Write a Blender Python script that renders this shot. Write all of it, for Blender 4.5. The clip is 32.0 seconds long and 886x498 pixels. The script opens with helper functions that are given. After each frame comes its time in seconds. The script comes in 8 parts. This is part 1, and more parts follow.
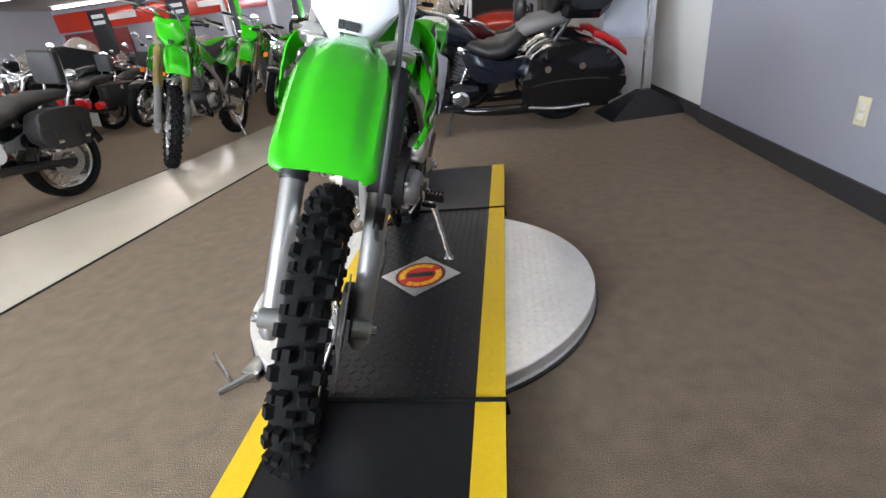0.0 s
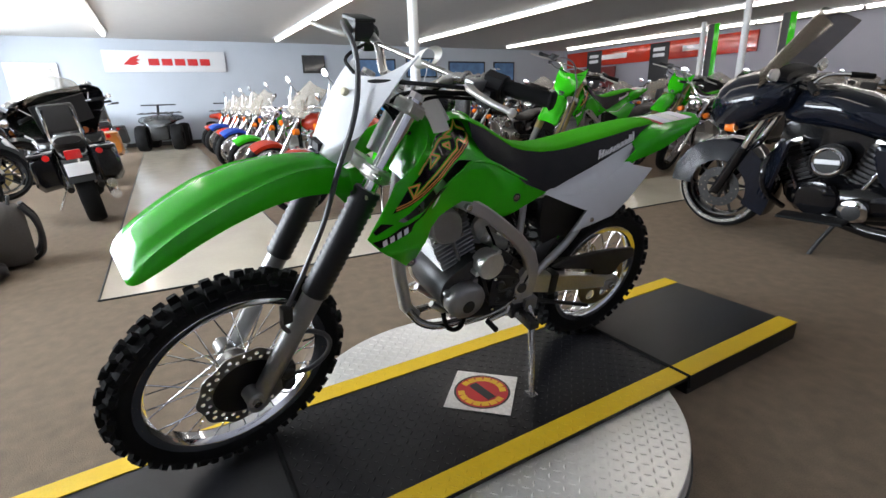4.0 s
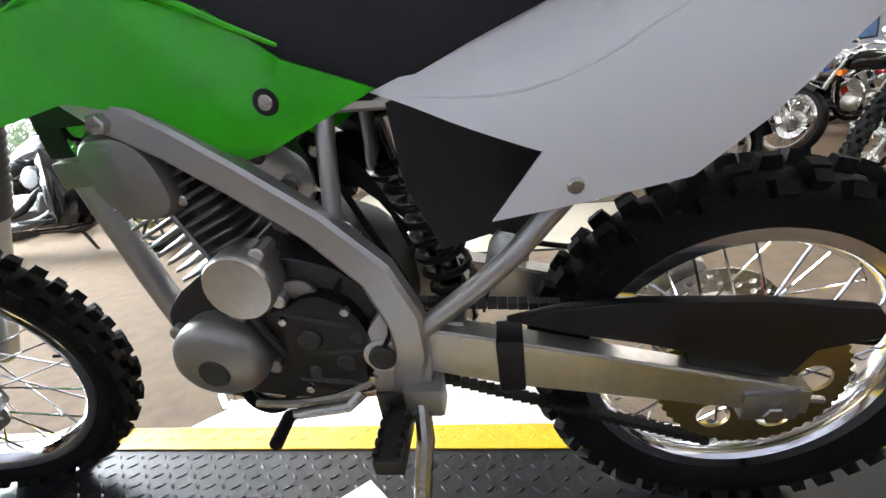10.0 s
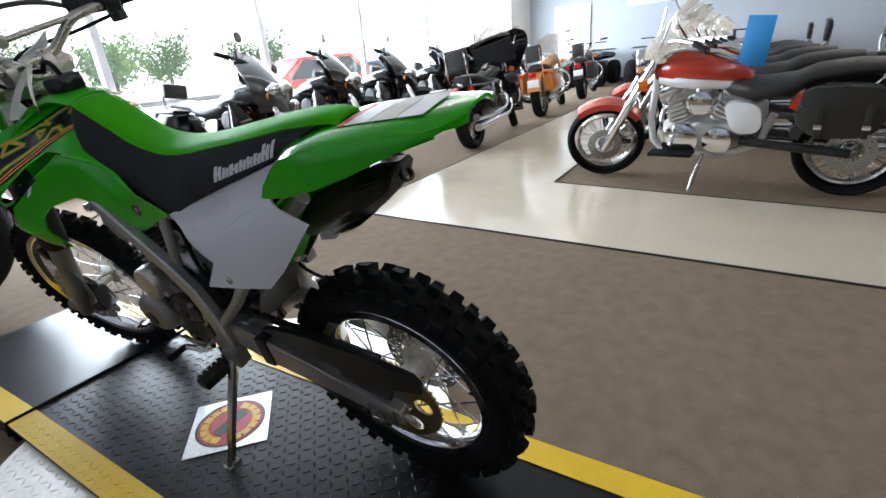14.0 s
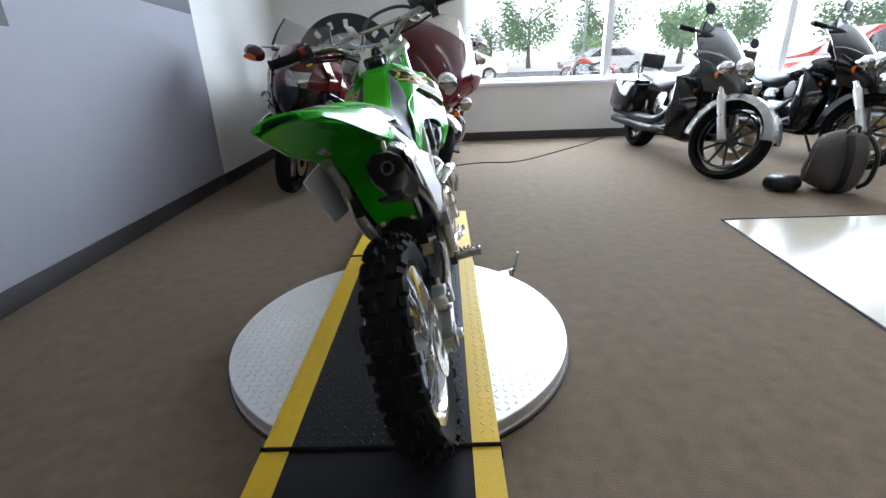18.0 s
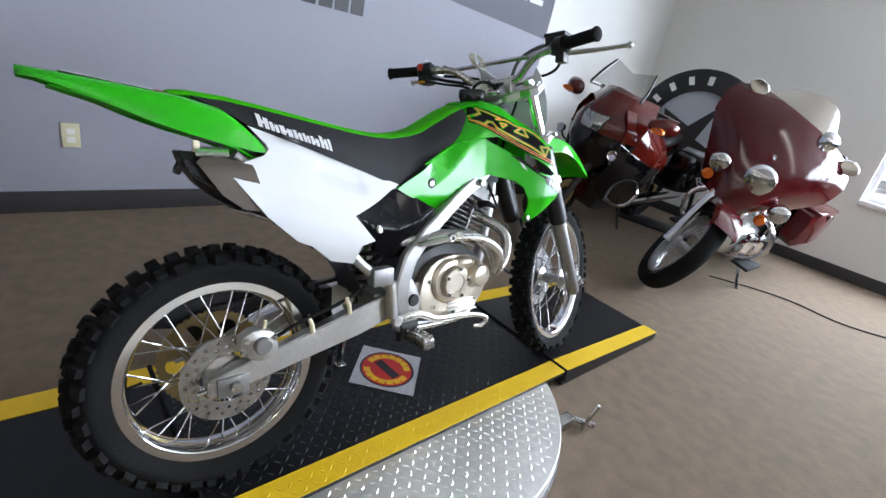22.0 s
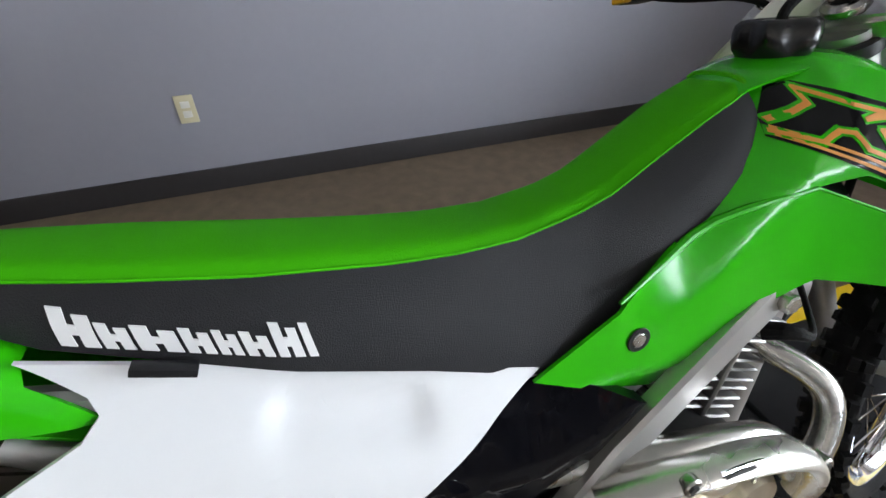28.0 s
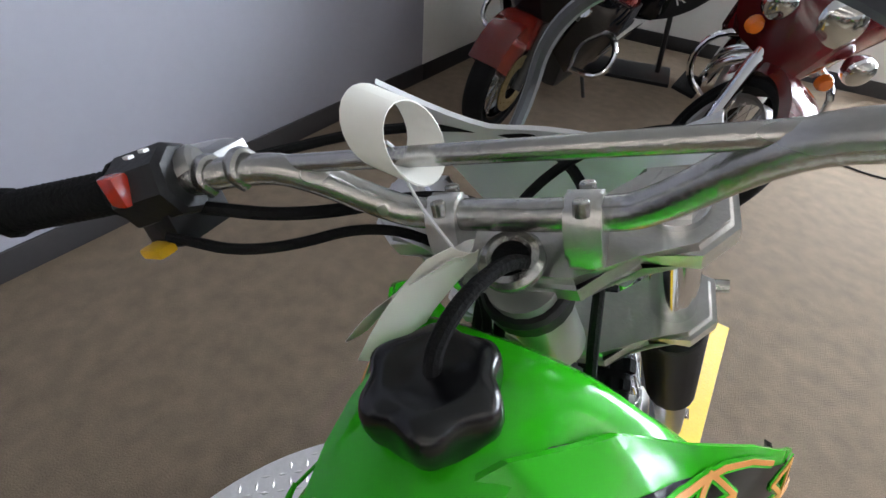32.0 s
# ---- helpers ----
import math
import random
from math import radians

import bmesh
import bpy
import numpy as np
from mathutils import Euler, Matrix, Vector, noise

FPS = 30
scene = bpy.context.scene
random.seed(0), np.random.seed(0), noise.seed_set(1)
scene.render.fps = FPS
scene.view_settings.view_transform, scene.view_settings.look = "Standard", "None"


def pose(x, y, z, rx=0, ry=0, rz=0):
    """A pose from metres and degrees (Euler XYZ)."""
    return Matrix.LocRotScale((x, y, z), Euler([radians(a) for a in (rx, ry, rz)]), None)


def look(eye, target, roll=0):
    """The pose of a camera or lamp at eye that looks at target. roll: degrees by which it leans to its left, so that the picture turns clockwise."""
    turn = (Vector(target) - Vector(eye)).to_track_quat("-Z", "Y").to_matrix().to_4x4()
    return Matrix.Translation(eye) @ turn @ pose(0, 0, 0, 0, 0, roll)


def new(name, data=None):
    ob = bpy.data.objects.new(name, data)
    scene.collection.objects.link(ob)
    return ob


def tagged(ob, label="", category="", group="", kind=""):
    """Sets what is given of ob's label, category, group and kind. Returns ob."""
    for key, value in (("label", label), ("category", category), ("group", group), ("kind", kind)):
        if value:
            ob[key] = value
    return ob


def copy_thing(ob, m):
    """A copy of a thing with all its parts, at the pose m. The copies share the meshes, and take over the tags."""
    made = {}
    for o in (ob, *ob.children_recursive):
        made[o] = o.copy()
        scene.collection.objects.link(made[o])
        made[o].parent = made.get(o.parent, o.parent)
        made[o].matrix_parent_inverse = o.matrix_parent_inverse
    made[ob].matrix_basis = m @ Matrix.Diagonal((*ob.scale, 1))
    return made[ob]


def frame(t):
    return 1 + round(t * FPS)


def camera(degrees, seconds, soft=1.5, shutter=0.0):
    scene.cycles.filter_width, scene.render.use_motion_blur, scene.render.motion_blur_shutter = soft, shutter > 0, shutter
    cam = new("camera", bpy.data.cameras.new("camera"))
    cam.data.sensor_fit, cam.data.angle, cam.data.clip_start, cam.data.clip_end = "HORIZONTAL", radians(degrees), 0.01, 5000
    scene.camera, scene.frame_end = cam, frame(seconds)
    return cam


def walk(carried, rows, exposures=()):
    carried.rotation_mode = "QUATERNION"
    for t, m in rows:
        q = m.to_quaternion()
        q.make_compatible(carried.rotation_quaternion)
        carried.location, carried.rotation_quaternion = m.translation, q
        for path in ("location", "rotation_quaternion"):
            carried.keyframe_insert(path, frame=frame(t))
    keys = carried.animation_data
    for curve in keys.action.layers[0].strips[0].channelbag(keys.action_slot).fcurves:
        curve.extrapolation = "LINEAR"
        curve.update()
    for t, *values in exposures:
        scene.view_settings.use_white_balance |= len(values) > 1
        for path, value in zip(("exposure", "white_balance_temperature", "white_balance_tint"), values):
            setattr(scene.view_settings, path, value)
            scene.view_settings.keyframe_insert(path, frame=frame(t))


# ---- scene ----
cam = camera(86.7, 32.0)
PATH = [
    (0, (0.352, -1.485, 0.908), (0.049, 0.295, 0.048), -7.2),
    (0.5, (0.43, -1.439, 0.981), (-0.077, 0.318, 0.172), -6.3),
    (1, (0.595, -1.383, 1.029), (-0.132, 0.323, 0.281), -5.6),
    (1.5, (0.73, -1.331, 1.068), (-0.175, 0.312, 0.374), -4.6),
    (2, (0.821, -1.199, 1.08), (-0.228, 0.374, 0.427), -3.7),
    (2.5, (0.907, -1.093, 1.099), (-0.296, 0.364, 0.443), -2.3),
    (3, (1.016, -0.98, 1.082), (-0.345, 0.339, 0.442), -1.9),
    (3.5, (1.111, -0.863, 1.06), (-0.398, 0.286, 0.425), -1.4),
    (4, (1.115, -0.747, 1.014), (-0.54, 0.196, 0.405), -1.8),
    (4.5, (1.025, -0.608, 0.968), (-0.717, 0.163, 0.36), -1.7),
    (6.5, (0.715, -0.181, 0.769), (-1.212, -0.124, 0.238), -5.1),
    (7, (0.655, -0.136, 0.736), (-1.277, -0.154, 0.22), -6.0),
    (7.5, (0.585, -0.082, 0.701), (-1.355, -0.156, 0.22), -6.4),
    (8, (0.545, -0.007, 0.694), (-1.39, -0.162, 0.211), -6.3),
    (8.5, (0.539, 0.054, 0.69), (-1.391, -0.141, 0.204), -6.2),
    (9, (0.544, 0.15, 0.705), (-1.376, -0.108, 0.21), -6.4),
    (9.5, (0.543, 0.231, 0.707), (-1.367, -0.074, 0.198), -6.7),
    (10, (0.54, 0.318, 0.709), (-1.362, 0.008, 0.173), -6.5),
    (10.5, (0.537, 0.397, 0.718), (-1.36, 0.076, 0.171), -6.4),
    (11, (0.528, 0.482, 0.772), (-1.365, 0.169, 0.209), -5.7),
    (11.5, (0.54, 0.563, 0.838), (-1.337, 0.203, 0.248), -5.5),
    (12, (0.562, 0.638, 0.893), (-1.305, 0.263, 0.281), -5.4),
    (12.5, (0.549, 0.744, 0.929), (-1.278, 0.289, 0.254), -4.9),
    (13, (0.548, 0.846, 0.954), (-1.213, 0.235, 0.23), -4.5),
    (13.5, (0.565, 1.005, 0.979), (-1.099, 0.181, 0.236), -5.0),
    (15.5, (0.472, 1.436, 0.99), (-0.742, 0.028, 0.252), -2.3),
    (16, (0.345, 1.534, 0.995), (-0.633, -0.046, 0.256), -2.1),
    (16.5, (0.255, 1.564, 0.989), (-0.454, -0.159, 0.261), -3.0),
    (17, (0.123, 1.55, 0.975), (-0.339, -0.249, 0.233), -2.5),
    (17.5, (-0.004, 1.552, 0.991), (-0.232, -0.283, 0.227), -2.4),
    (18, (-0.193, 1.606, 1.012), (-0.167, -0.245, 0.257), -2.0),
    (18.5, (-0.354, 1.59, 1.02), (-0.107, -0.256, 0.289), 1.5),
    (19, (-0.495, 1.518, 1.037), (-0.084, -0.302, 0.316), 5.4),
    (19.5, (-0.613, 1.418, 1.06), (-0.026, -0.35, 0.334), 8.0),
    (20, (-0.728, 1.326, 1.073), (0.02, -0.387, 0.36), 9.6),
    (20.5, (-0.876, 1.257, 1.086), (0.03, -0.38, 0.379), 10.6),
    (21, (-0.939, 1.169, 1.081), (0.124, -0.365, 0.361), 11.1),
    (21.5, (-0.993, 1.016, 1.09), (0.207, -0.404, 0.352), 12.0),
    (22, (-1.012, 0.898, 1.099), (0.298, -0.415, 0.35), 12.8),
    (22.5, (-1.066, 0.748, 1.105), (0.391, -0.403, 0.362), 12.5),
    (23, (-1.1, 0.628, 1.121), (0.512, -0.298, 0.381), 10.0),
    (23.5, (-1.037, 0.515, 1.128), (0.663, -0.203, 0.359), 6.9),
    (24, (-0.949, 0.439, 1.138), (0.798, -0.088, 0.32), 4.1),
    (24.5, (-0.836, 0.377, 1.131), (0.93, 0.014, 0.265), 2.5),
    (25, (-0.715, 0.313, 1.138), (1.055, 0.136, 0.224), 1.7),
    (25.5, (-0.613, 0.323, 1.137), (1.122, 0.274, 0.142), 0.4),
    (27.5, (-0.339, 0.414, 1.126), (1.169, -0.017, -0.116), 0.4),
    (28, (-0.322, 0.367, 1.129), (1.152, -0.188, -0.103), 0.4),
    (28.5, (-0.299, 0.313, 1.13), (1.134, -0.375, -0.083), 0.9),
    (29, (-0.272, 0.261, 1.136), (1.118, -0.535, -0.062), 1.2),
    (29.5, (-0.236, 0.217, 1.136), (1.094, -0.716, -0.03), 2.2),
    (30, (-0.183, 0.172, 1.149), (1.062, -0.881, -0.009), 2.4),
    (30.5, (-0.134, 0.116, 1.161), (1.022, -1.003, -0.028), 1.8),
    (31, (-0.079, 0.06, 1.196), (0.94, -1.108, -0.07), 1.8),
    (31.5, (-0.051, 0.016, 1.205), (0.876, -1.213, -0.07), 2.3),
    (32, (-0.033, -0.012, 1.232), (0.757, -1.296, -0.078), 4.3),
]
walk(cam, [(t, look(eye, target, roll)) for t, eye, target, roll in PATH],
     exposures=((0,.98,6700,14),(1,.8,6600,13),(4,.6,6800,13),(7,1.05,6650,13),(9,1.55,6700,12),(11,1.65,7150,14),(12,1.08,6950,14),(13,.72,6750,13),(16,.45,6300,11),(18,.35,6270,11),(19,.06,6250,11),(20,.12,6300,11),(21,.4,6350,12),(25,.6,6650,16),(28,.27,6850,13),(29,.7,6700,13),(30,.74,7150,13),(31,.75,6800,13),(32,.75,6650,13)))

# ---- world, sun, lamps, exposure ----
world = bpy.data.worlds.new("sky")
scene.world = world
world.use_nodes = True
wn = world.node_tree
sky = wn.nodes.new("ShaderNodeTexSky")
sky.sky_type = "NISHITA"
sky.sun_disc = False
sky.sun_elevation, sky.sun_rotation = radians(52), radians(200)
wn.links.new(sky.outputs[0], wn.nodes["Background"].inputs[0])
wn.nodes["Background"].inputs[1].default_value = 0.15
sun = new("sun", bpy.data.lights.new("sun", "SUN"))
sun.data.energy, sun.data.angle, sun.data.color = 5.0, radians(0.5), (1.0, 0.95, 0.88)
sun.matrix_world = look((0, 0, 20), (4.2, -11.5, 4.5))


# ---- materials ----
def mat(name, color, rough=0.5, metal=0.0, var=0.12, scale=40.0, bump=0.0, bump_scale=200.0, coat=0.0, stain=0.0, emit=0.0, spec=0.5, trans=0.0):
    """A surface with its colour varied at two scales, a fine relief and an uneven gloss."""
    m = bpy.data.materials.new(name)
    m.use_nodes = True
    t = m.node_tree
    b = t.nodes["Principled BSDF"]
    b.inputs["Roughness"].default_value = rough
    b.inputs["Metallic"].default_value = metal
    b.inputs["Coat Weight"].default_value = coat
    b.inputs["Coat Roughness"].default_value = 0.06
    b.inputs["Specular IOR Level"].default_value = spec
    b.inputs["Transmission Weight"].default_value = trans
    co = t.nodes.new("ShaderNodeTexCoord")
    n1 = t.nodes.new("ShaderNodeTexNoise")
    n1.inputs["Scale"].default_value = scale
    n1.inputs["Detail"].default_value = 6
    n2 = t.nodes.new("ShaderNodeTexNoise")
    n2.inputs["Scale"].default_value = max(0.6, scale * 0.06)
    n2.inputs["Detail"].default_value = 3
    for n in (n1, n2):
        t.links.new(co.outputs["Object"], n.inputs["Vector"])
    mix = t.nodes.new("ShaderNodeMixRGB")
    mix.blend_type = "MULTIPLY"
    mix.inputs[0].default_value = 1.0
    mix.inputs[1].default_value = (*color, 1)
    add = t.nodes.new("ShaderNodeMath")
    add.operation = "MULTIPLY_ADD"
    add.inputs[1].default_value = var * 2
    add.inputs[2].default_value = 1 - var
    t.links.new(n1.outputs["Fac"], add.inputs[0])
    add2 = t.nodes.new("ShaderNodeMath")
    add2.operation = "MULTIPLY_ADD"
    add2.inputs[1].default_value = stain * 2
    add2.inputs[2].default_value = 1 - stain
    t.links.new(n2.outputs["Fac"], add2.inputs[0])
    both = t.nodes.new("ShaderNodeMath")
    both.operation = "MULTIPLY"
    t.links.new(add.outputs[0], both.inputs[0])
    t.links.new(add2.outputs[0], both.inputs[1])
    t.links.new(both.outputs[0], mix.inputs[2])
    t.links.new(mix.outputs[0], b.inputs["Base Color"])
    rg = t.nodes.new("ShaderNodeMath")
    rg.operation = "MULTIPLY_ADD"
    rg.inputs[1].default_value = rough * 0.5
    rg.inputs[2].default_value = rough * 0.75
    t.links.new(n2.outputs["Fac"], rg.inputs[0])
    t.links.new(rg.outputs[0], b.inputs["Roughness"])
    if bump:
        n3 = t.nodes.new("ShaderNodeTexNoise")
        n3.inputs["Scale"].default_value = bump_scale
        n3.inputs["Detail"].default_value = 4
        t.links.new(co.outputs["Object"], n3.inputs["Vector"])
        bp = t.nodes.new("ShaderNodeBump")
        bp.inputs["Strength"].default_value = bump
        bp.inputs["Distance"].default_value = 0.004
        t.links.new(n3.outputs["Fac"], bp.inputs["Height"])
        t.links.new(bp.outputs[0], b.inputs["Normal"])
    if emit:
        b.inputs["Emission Color"].default_value = (*color, 1)
        b.inputs["Emission Strength"].default_value = emit
    return m


CARPET = mat("carpet", (0.215, 0.163, 0.117), 0.9, var=0.42, scale=260, bump=1.0, bump_scale=240, stain=0.34, spec=0.2)
TILE = mat("polished_floor", (0.56, 0.50, 0.40), 0.16, var=0.06, scale=60, stain=0.08)
WALL_GREY = mat("grey_wall_paint", (0.31, 0.31, 0.36), 0.7, var=0.03, scale=30, bump=0.15, bump_scale=300, stain=0.06)
WALL_DARK = mat("dark_grey_wall_paint", (0.13, 0.13, 0.15), 0.7, var=0.03, scale=30, bump=0.15, bump_scale=300)
WALL_WHITE = mat("white_wall_paint", (0.70, 0.69, 0.66), 0.65, var=0.03, scale=30, bump=0.15, bump_scale=300, stain=0.06)
WALL_BLUE = mat("pale_blue_wall_paint", (0.44, 0.48, 0.53), 0.7, var=0.03, scale=30, stain=0.06)
BASEB = mat("vinyl_baseboard", (0.035, 0.032, 0.034), 0.55, var=0.15, stain=0.1)
CEIL = mat("ceiling_panels", (0.52, 0.51, 0.49), 0.9, var=0.06, scale=90, bump=0.3, bump_scale=160, stain=0.08)
TUBE = mat("fluorescent_tube", (1.0, 0.96, 0.90), 0.4, var=0.0, emit=5.8)
BLACK_RUBBER = mat("black_tyre_rubber", (0.007, 0.007, 0.0075), 0.8, var=0.3, scale=120, bump=0.4, bump_scale=300, spec=0.18)
BLACK_PLASTIC = mat("black_plastic", (0.009, 0.009, 0.011), 0.42, var=0.15, scale=80, bump=0.1, spec=0.38)
SHINY_BLACK = mat("shiny_black_plastic", (0.007, 0.007, 0.008), 0.2, var=0.1, scale=60)
GLOSS_BLACK = mat("gloss_black_paint", (0.005, 0.005, 0.006), 0.09, coat=0.2, var=0.1)
COVER_BLACK = mat("polished_black_plastic", (0.004, 0.004, 0.0055), 0.07, var=0.1, spec=0.14)
MUFFLER_GREY = mat("heat_grey_steel", (0.085, 0.068, 0.054), 0.45, metal=0.35, var=0.2, scale=70, stain=0.15)
WARM_ALLOY = mat("warm_cast_alloy", (0.66, 0.60, 0.50), 0.30, metal=0.9, var=0.15, scale=90, bump=0.15, bump_scale=220, stain=0.12)
GREEN = mat("lime_green_plastic", (0.016, 0.44, 0.004), 0.17, var=0.05, scale=18, coat=0.0, stain=0.05)
GREEN_SEAT = mat("lime_green_vinyl", (0.040, 0.42, 0.002), 0.7, var=0.06, scale=120, bump=0.25, bump_scale=600, spec=0.12)
SEAT_BLACK = mat("black_gripper_vinyl", (0.014, 0.014, 0.017), 0.62, var=0.15, scale=200, bump=0.35, bump_scale=900, spec=0.3)
WHITE_PL = mat("white_plastic", (0.70, 0.71, 0.73), 0.38, var=0.03, scale=20, stain=0.04)
ALU = mat("cast_aluminium", (0.58, 0.57, 0.55), 0.30, metal=0.9, var=0.15, scale=90, bump=0.15, bump_scale=220, stain=0.1)
ALU_GREY = mat("grey_painted_metal", (0.27, 0.265, 0.26), 0.36, metal=0.7, var=0.1, scale=70, bump=0.1, stain=0.06)
SILVER = mat("silver_frame_paint", (0.44, 0.435, 0.43), 0.33, metal=0.7, var=0.06, scale=50, stain=0.05)
BRIGHT_ALLOY = mat("brushed_bright_alloy", (0.74, 0.72, 0.68), 0.26, metal=0.9, var=0.1, scale=120, bump=0.1, stain=0.1)
CHROME = mat("chrome", (0.78, 0.78, 0.80), 0.10, metal=1.0, var=0.04, scale=30)
STEEL = mat("worn_steel", (0.46, 0.45, 0.43), 0.26, metal=0.95, var=0.2, scale=110, bump=0.15)
DARK_METAL = mat("dark_metal", (0.05, 0.05, 0.05), 0.45, metal=0.7, var=0.3, scale=80)
DISC_METAL = mat("blackened_steel_disc", (0.34, 0.33, 0.32), 0.30, metal=0.85, var=0.2, scale=90)
GOLD_METAL = mat("tarnished_gold_metal", (0.38, 0.29, 0.13), 0.35, metal=0.9, var=0.15, scale=60)
DECK = mat("black_deck_plate", (0.010, 0.010, 0.012), 0.33, metal=0.0, var=0.35, scale=50, bump=0.15, stain=0.3, spec=0.28)
YELLOW = mat("yellow_safety_paint", (0.78, 0.50, 0.008), 0.5, var=0.08, scale=60, bump=0.25, bump_scale=160, stain=0.08)
PLATE = mat("diamond_plate_aluminium", (0.88, 0.87, 0.85), 0.36, metal=0.74, var=0.12, scale=60, bump=0.1, stain=0.12)
RED_PAINT = mat("dark_red_metallic_paint", (0.075, 0.004, 0.006), 0.12, coat=0.2, var=0.1, scale=30)
ORANGE_RED = mat("candy_red_paint", (0.085, 0.006, 0.003), 0.12, coat=0.2, var=0.08)
BRIGHT_RED = mat("bright_red_paint", (0.46, 0.026, 0.008), 0.25, coat=0.6, var=0.06)
GREY_PAINT = mat("graphite_paint", (0.06, 0.065, 0.07), 0.2, metal=0.5, coat=0.7, var=0.08)
INDIGO_PAINT = mat("indigo_black_paint", (0.005, 0.007, 0.013), 0.10, coat=0.15, var=0.1)
BLUE_PAINT = mat("blue_paint", (0.01, 0.06, 0.40), 0.25, coat=0.6, var=0.06)
BROWN_PAINT = mat("orange_brown_paint", (0.40, 0.14, 0.02), 0.3, coat=0.5, var=0.08)
LEATHER = mat("black_leather", (0.013, 0.012, 0.012), 0.48, var=0.2, scale=90, bump=0.35, bump_scale=260)
GREY_LEATHER = mat("grey_leather", (0.16, 0.15, 0.14), 0.5, var=0.15, scale=90, bump=0.35, bump_scale=260)
LENS = mat("headlamp_glass", (0.42, 0.42, 0.40), 0.10, metal=0.9, var=0.12, scale=120)
AMBER = mat("amber_lens", (0.75, 0.16, 0.01), 0.2, var=0.1, coat=0.4)
RED_LENS = mat("red_lens", (0.45, 0.01, 0.01), 0.15, var=0.1, coat=0.5)
YELLOW_PL = mat("yellow_plastic", (0.75, 0.42, 0.01), 0.4, var=0.05)
PAPER = mat("white_paper", (0.78, 0.76, 0.70), 0.8, var=0.05)
CREAM = mat("cream_plastic", (0.68, 0.62, 0.42), 0.5, var=0.04)
CLOTH_GREY = mat("grey_woven_cloth", (0.10, 0.09, 0.085), 0.95, var=0.3, scale=150, bump=0.6)
CLOTH_BLUE = mat("bright_blue_card", (0.02, 0.36, 0.85), 0.6, var=0.05)
DECAL_BLACK = mat("black_decal_film", (0.006, 0.006, 0.007), 0.14, var=0.05, spec=0.25)
HOSE_GREY = mat("grey_braided_hose", (0.055, 0.055, 0.058), 0.35, var=0.2, scale=300)
INK_RED = mat("red_print", (0.50, 0.015, 0.015), 0.5, var=0.05)
INK_DARK = mat("dark_print", (0.014, 0.014, 0.016), 0.5, var=0.05)
INK_WHITE = mat("white_print", (0.75, 0.75, 0.76), 0.5, var=0.04)
INK_ORANGE = mat("orange_print", (0.72, 0.30, 0.05), 0.45, var=0.04)
INK_CYAN = mat("pale_green_print", (0.35, 0.62, 0.50), 0.45, var=0.04)
ASPHALT = mat("sunlit_concrete", (0.42, 0.41, 0.39), 0.9, var=0.12, scale=3, stain=0.12)
LEAF = mat("tree_leaf", (0.12, 0.26, 0.07), 0.6, var=0.3, scale=6)
BARK = mat("tree_bark", (0.10, 0.075, 0.05), 0.9, var=0.3, scale=12)


def glass(name, color, rough=0.02, alpha=0.25):
    m = bpy.data.materials.new(name)
    m.use_nodes = True
    t = m.node_tree
    b = t.nodes["Principled BSDF"]
    b.inputs["Base Color"].default_value = (*color, 1)
    b.inputs["Roughness"].default_value = rough
    b.inputs["Alpha"].default_value = alpha
    return m


PANE = glass("window_glass", (0.9, 0.95, 0.95), 0.01, 0.06)
SCREEN = glass("smoked_windscreen", (0.45, 0.40, 0.33), 0.08, 0.45)
SCREEN_CLEAR = glass("clear_windscreen", (0.30, 0.27, 0.24), 0.05, 0.22)
SCREEN_DARK = glass("dark_smoked_windscreen", (0.02, 0.02, 0.022), 0.05, 0.92)
SCREEN_AMBER = glass("amber_tinted_windscreen", (0.06, 0.045, 0.03), 0.05, 0.55)
CLEAR_FILM = glass("clear_plastic_film", (0.8, 0.82, 0.85), 0.12, 0.35)


# ---- mesh building ----
def link_mesh(name, bm, material, sharp=35):
    me = bpy.data.meshes.new(name)
    bmesh.ops.recalc_face_normals(bm, faces=bm.faces[:])
    bm.to_mesh(me)
    bm.free()
    for p in me.polygons:
        p.use_smooth = True
    me.set_sharp_from_angle(angle=radians(sharp))
    if material:
        me.materials.append(material)
    return me


def part(name, bm, material, parent=None, label="", sharp=35):
    ob = new(name, link_mesh(name, bm, material, sharp))
    ob.parent = parent
    return tagged(ob, label)


def thing(name, label, category, group="", kind="", m=None):
    ob = tagged(new(name), label, category, group, kind)
    ob.empty_display_size = 0.1
    if m is not None:
        ob.matrix_world = m
    return ob


def solid(name, bm, material, label, category="", group="", kind="", sharp=35):
    return tagged(part(name, bm, material, None, "", sharp), label, category, group, kind)


def box(bm, lo, hi, bevel=0.0, m=None, segs=2):
    lo, hi = Vector(lo), Vector(hi)
    mid, size = (lo + hi) / 2, hi - lo
    mm = Matrix.Translation(mid) @ Matrix.Diagonal((*size, 1))
    made = bmesh.ops.create_cube(bm, size=1.0, matrix=(m @ mm) if m else mm)["verts"]
    if bevel:
        edges = list({e for v in made for e in v.link_edges})
        bmesh.ops.bevel(bm, geom=edges, offset=bevel, segments=segs, affect="EDGES", profile=0.6)
    return bm


def B():
    return bmesh.new()


def bx(lo, hi, bevel=0.0, m=None, segs=2):
    return box(B(), lo, hi, bevel, m, segs)


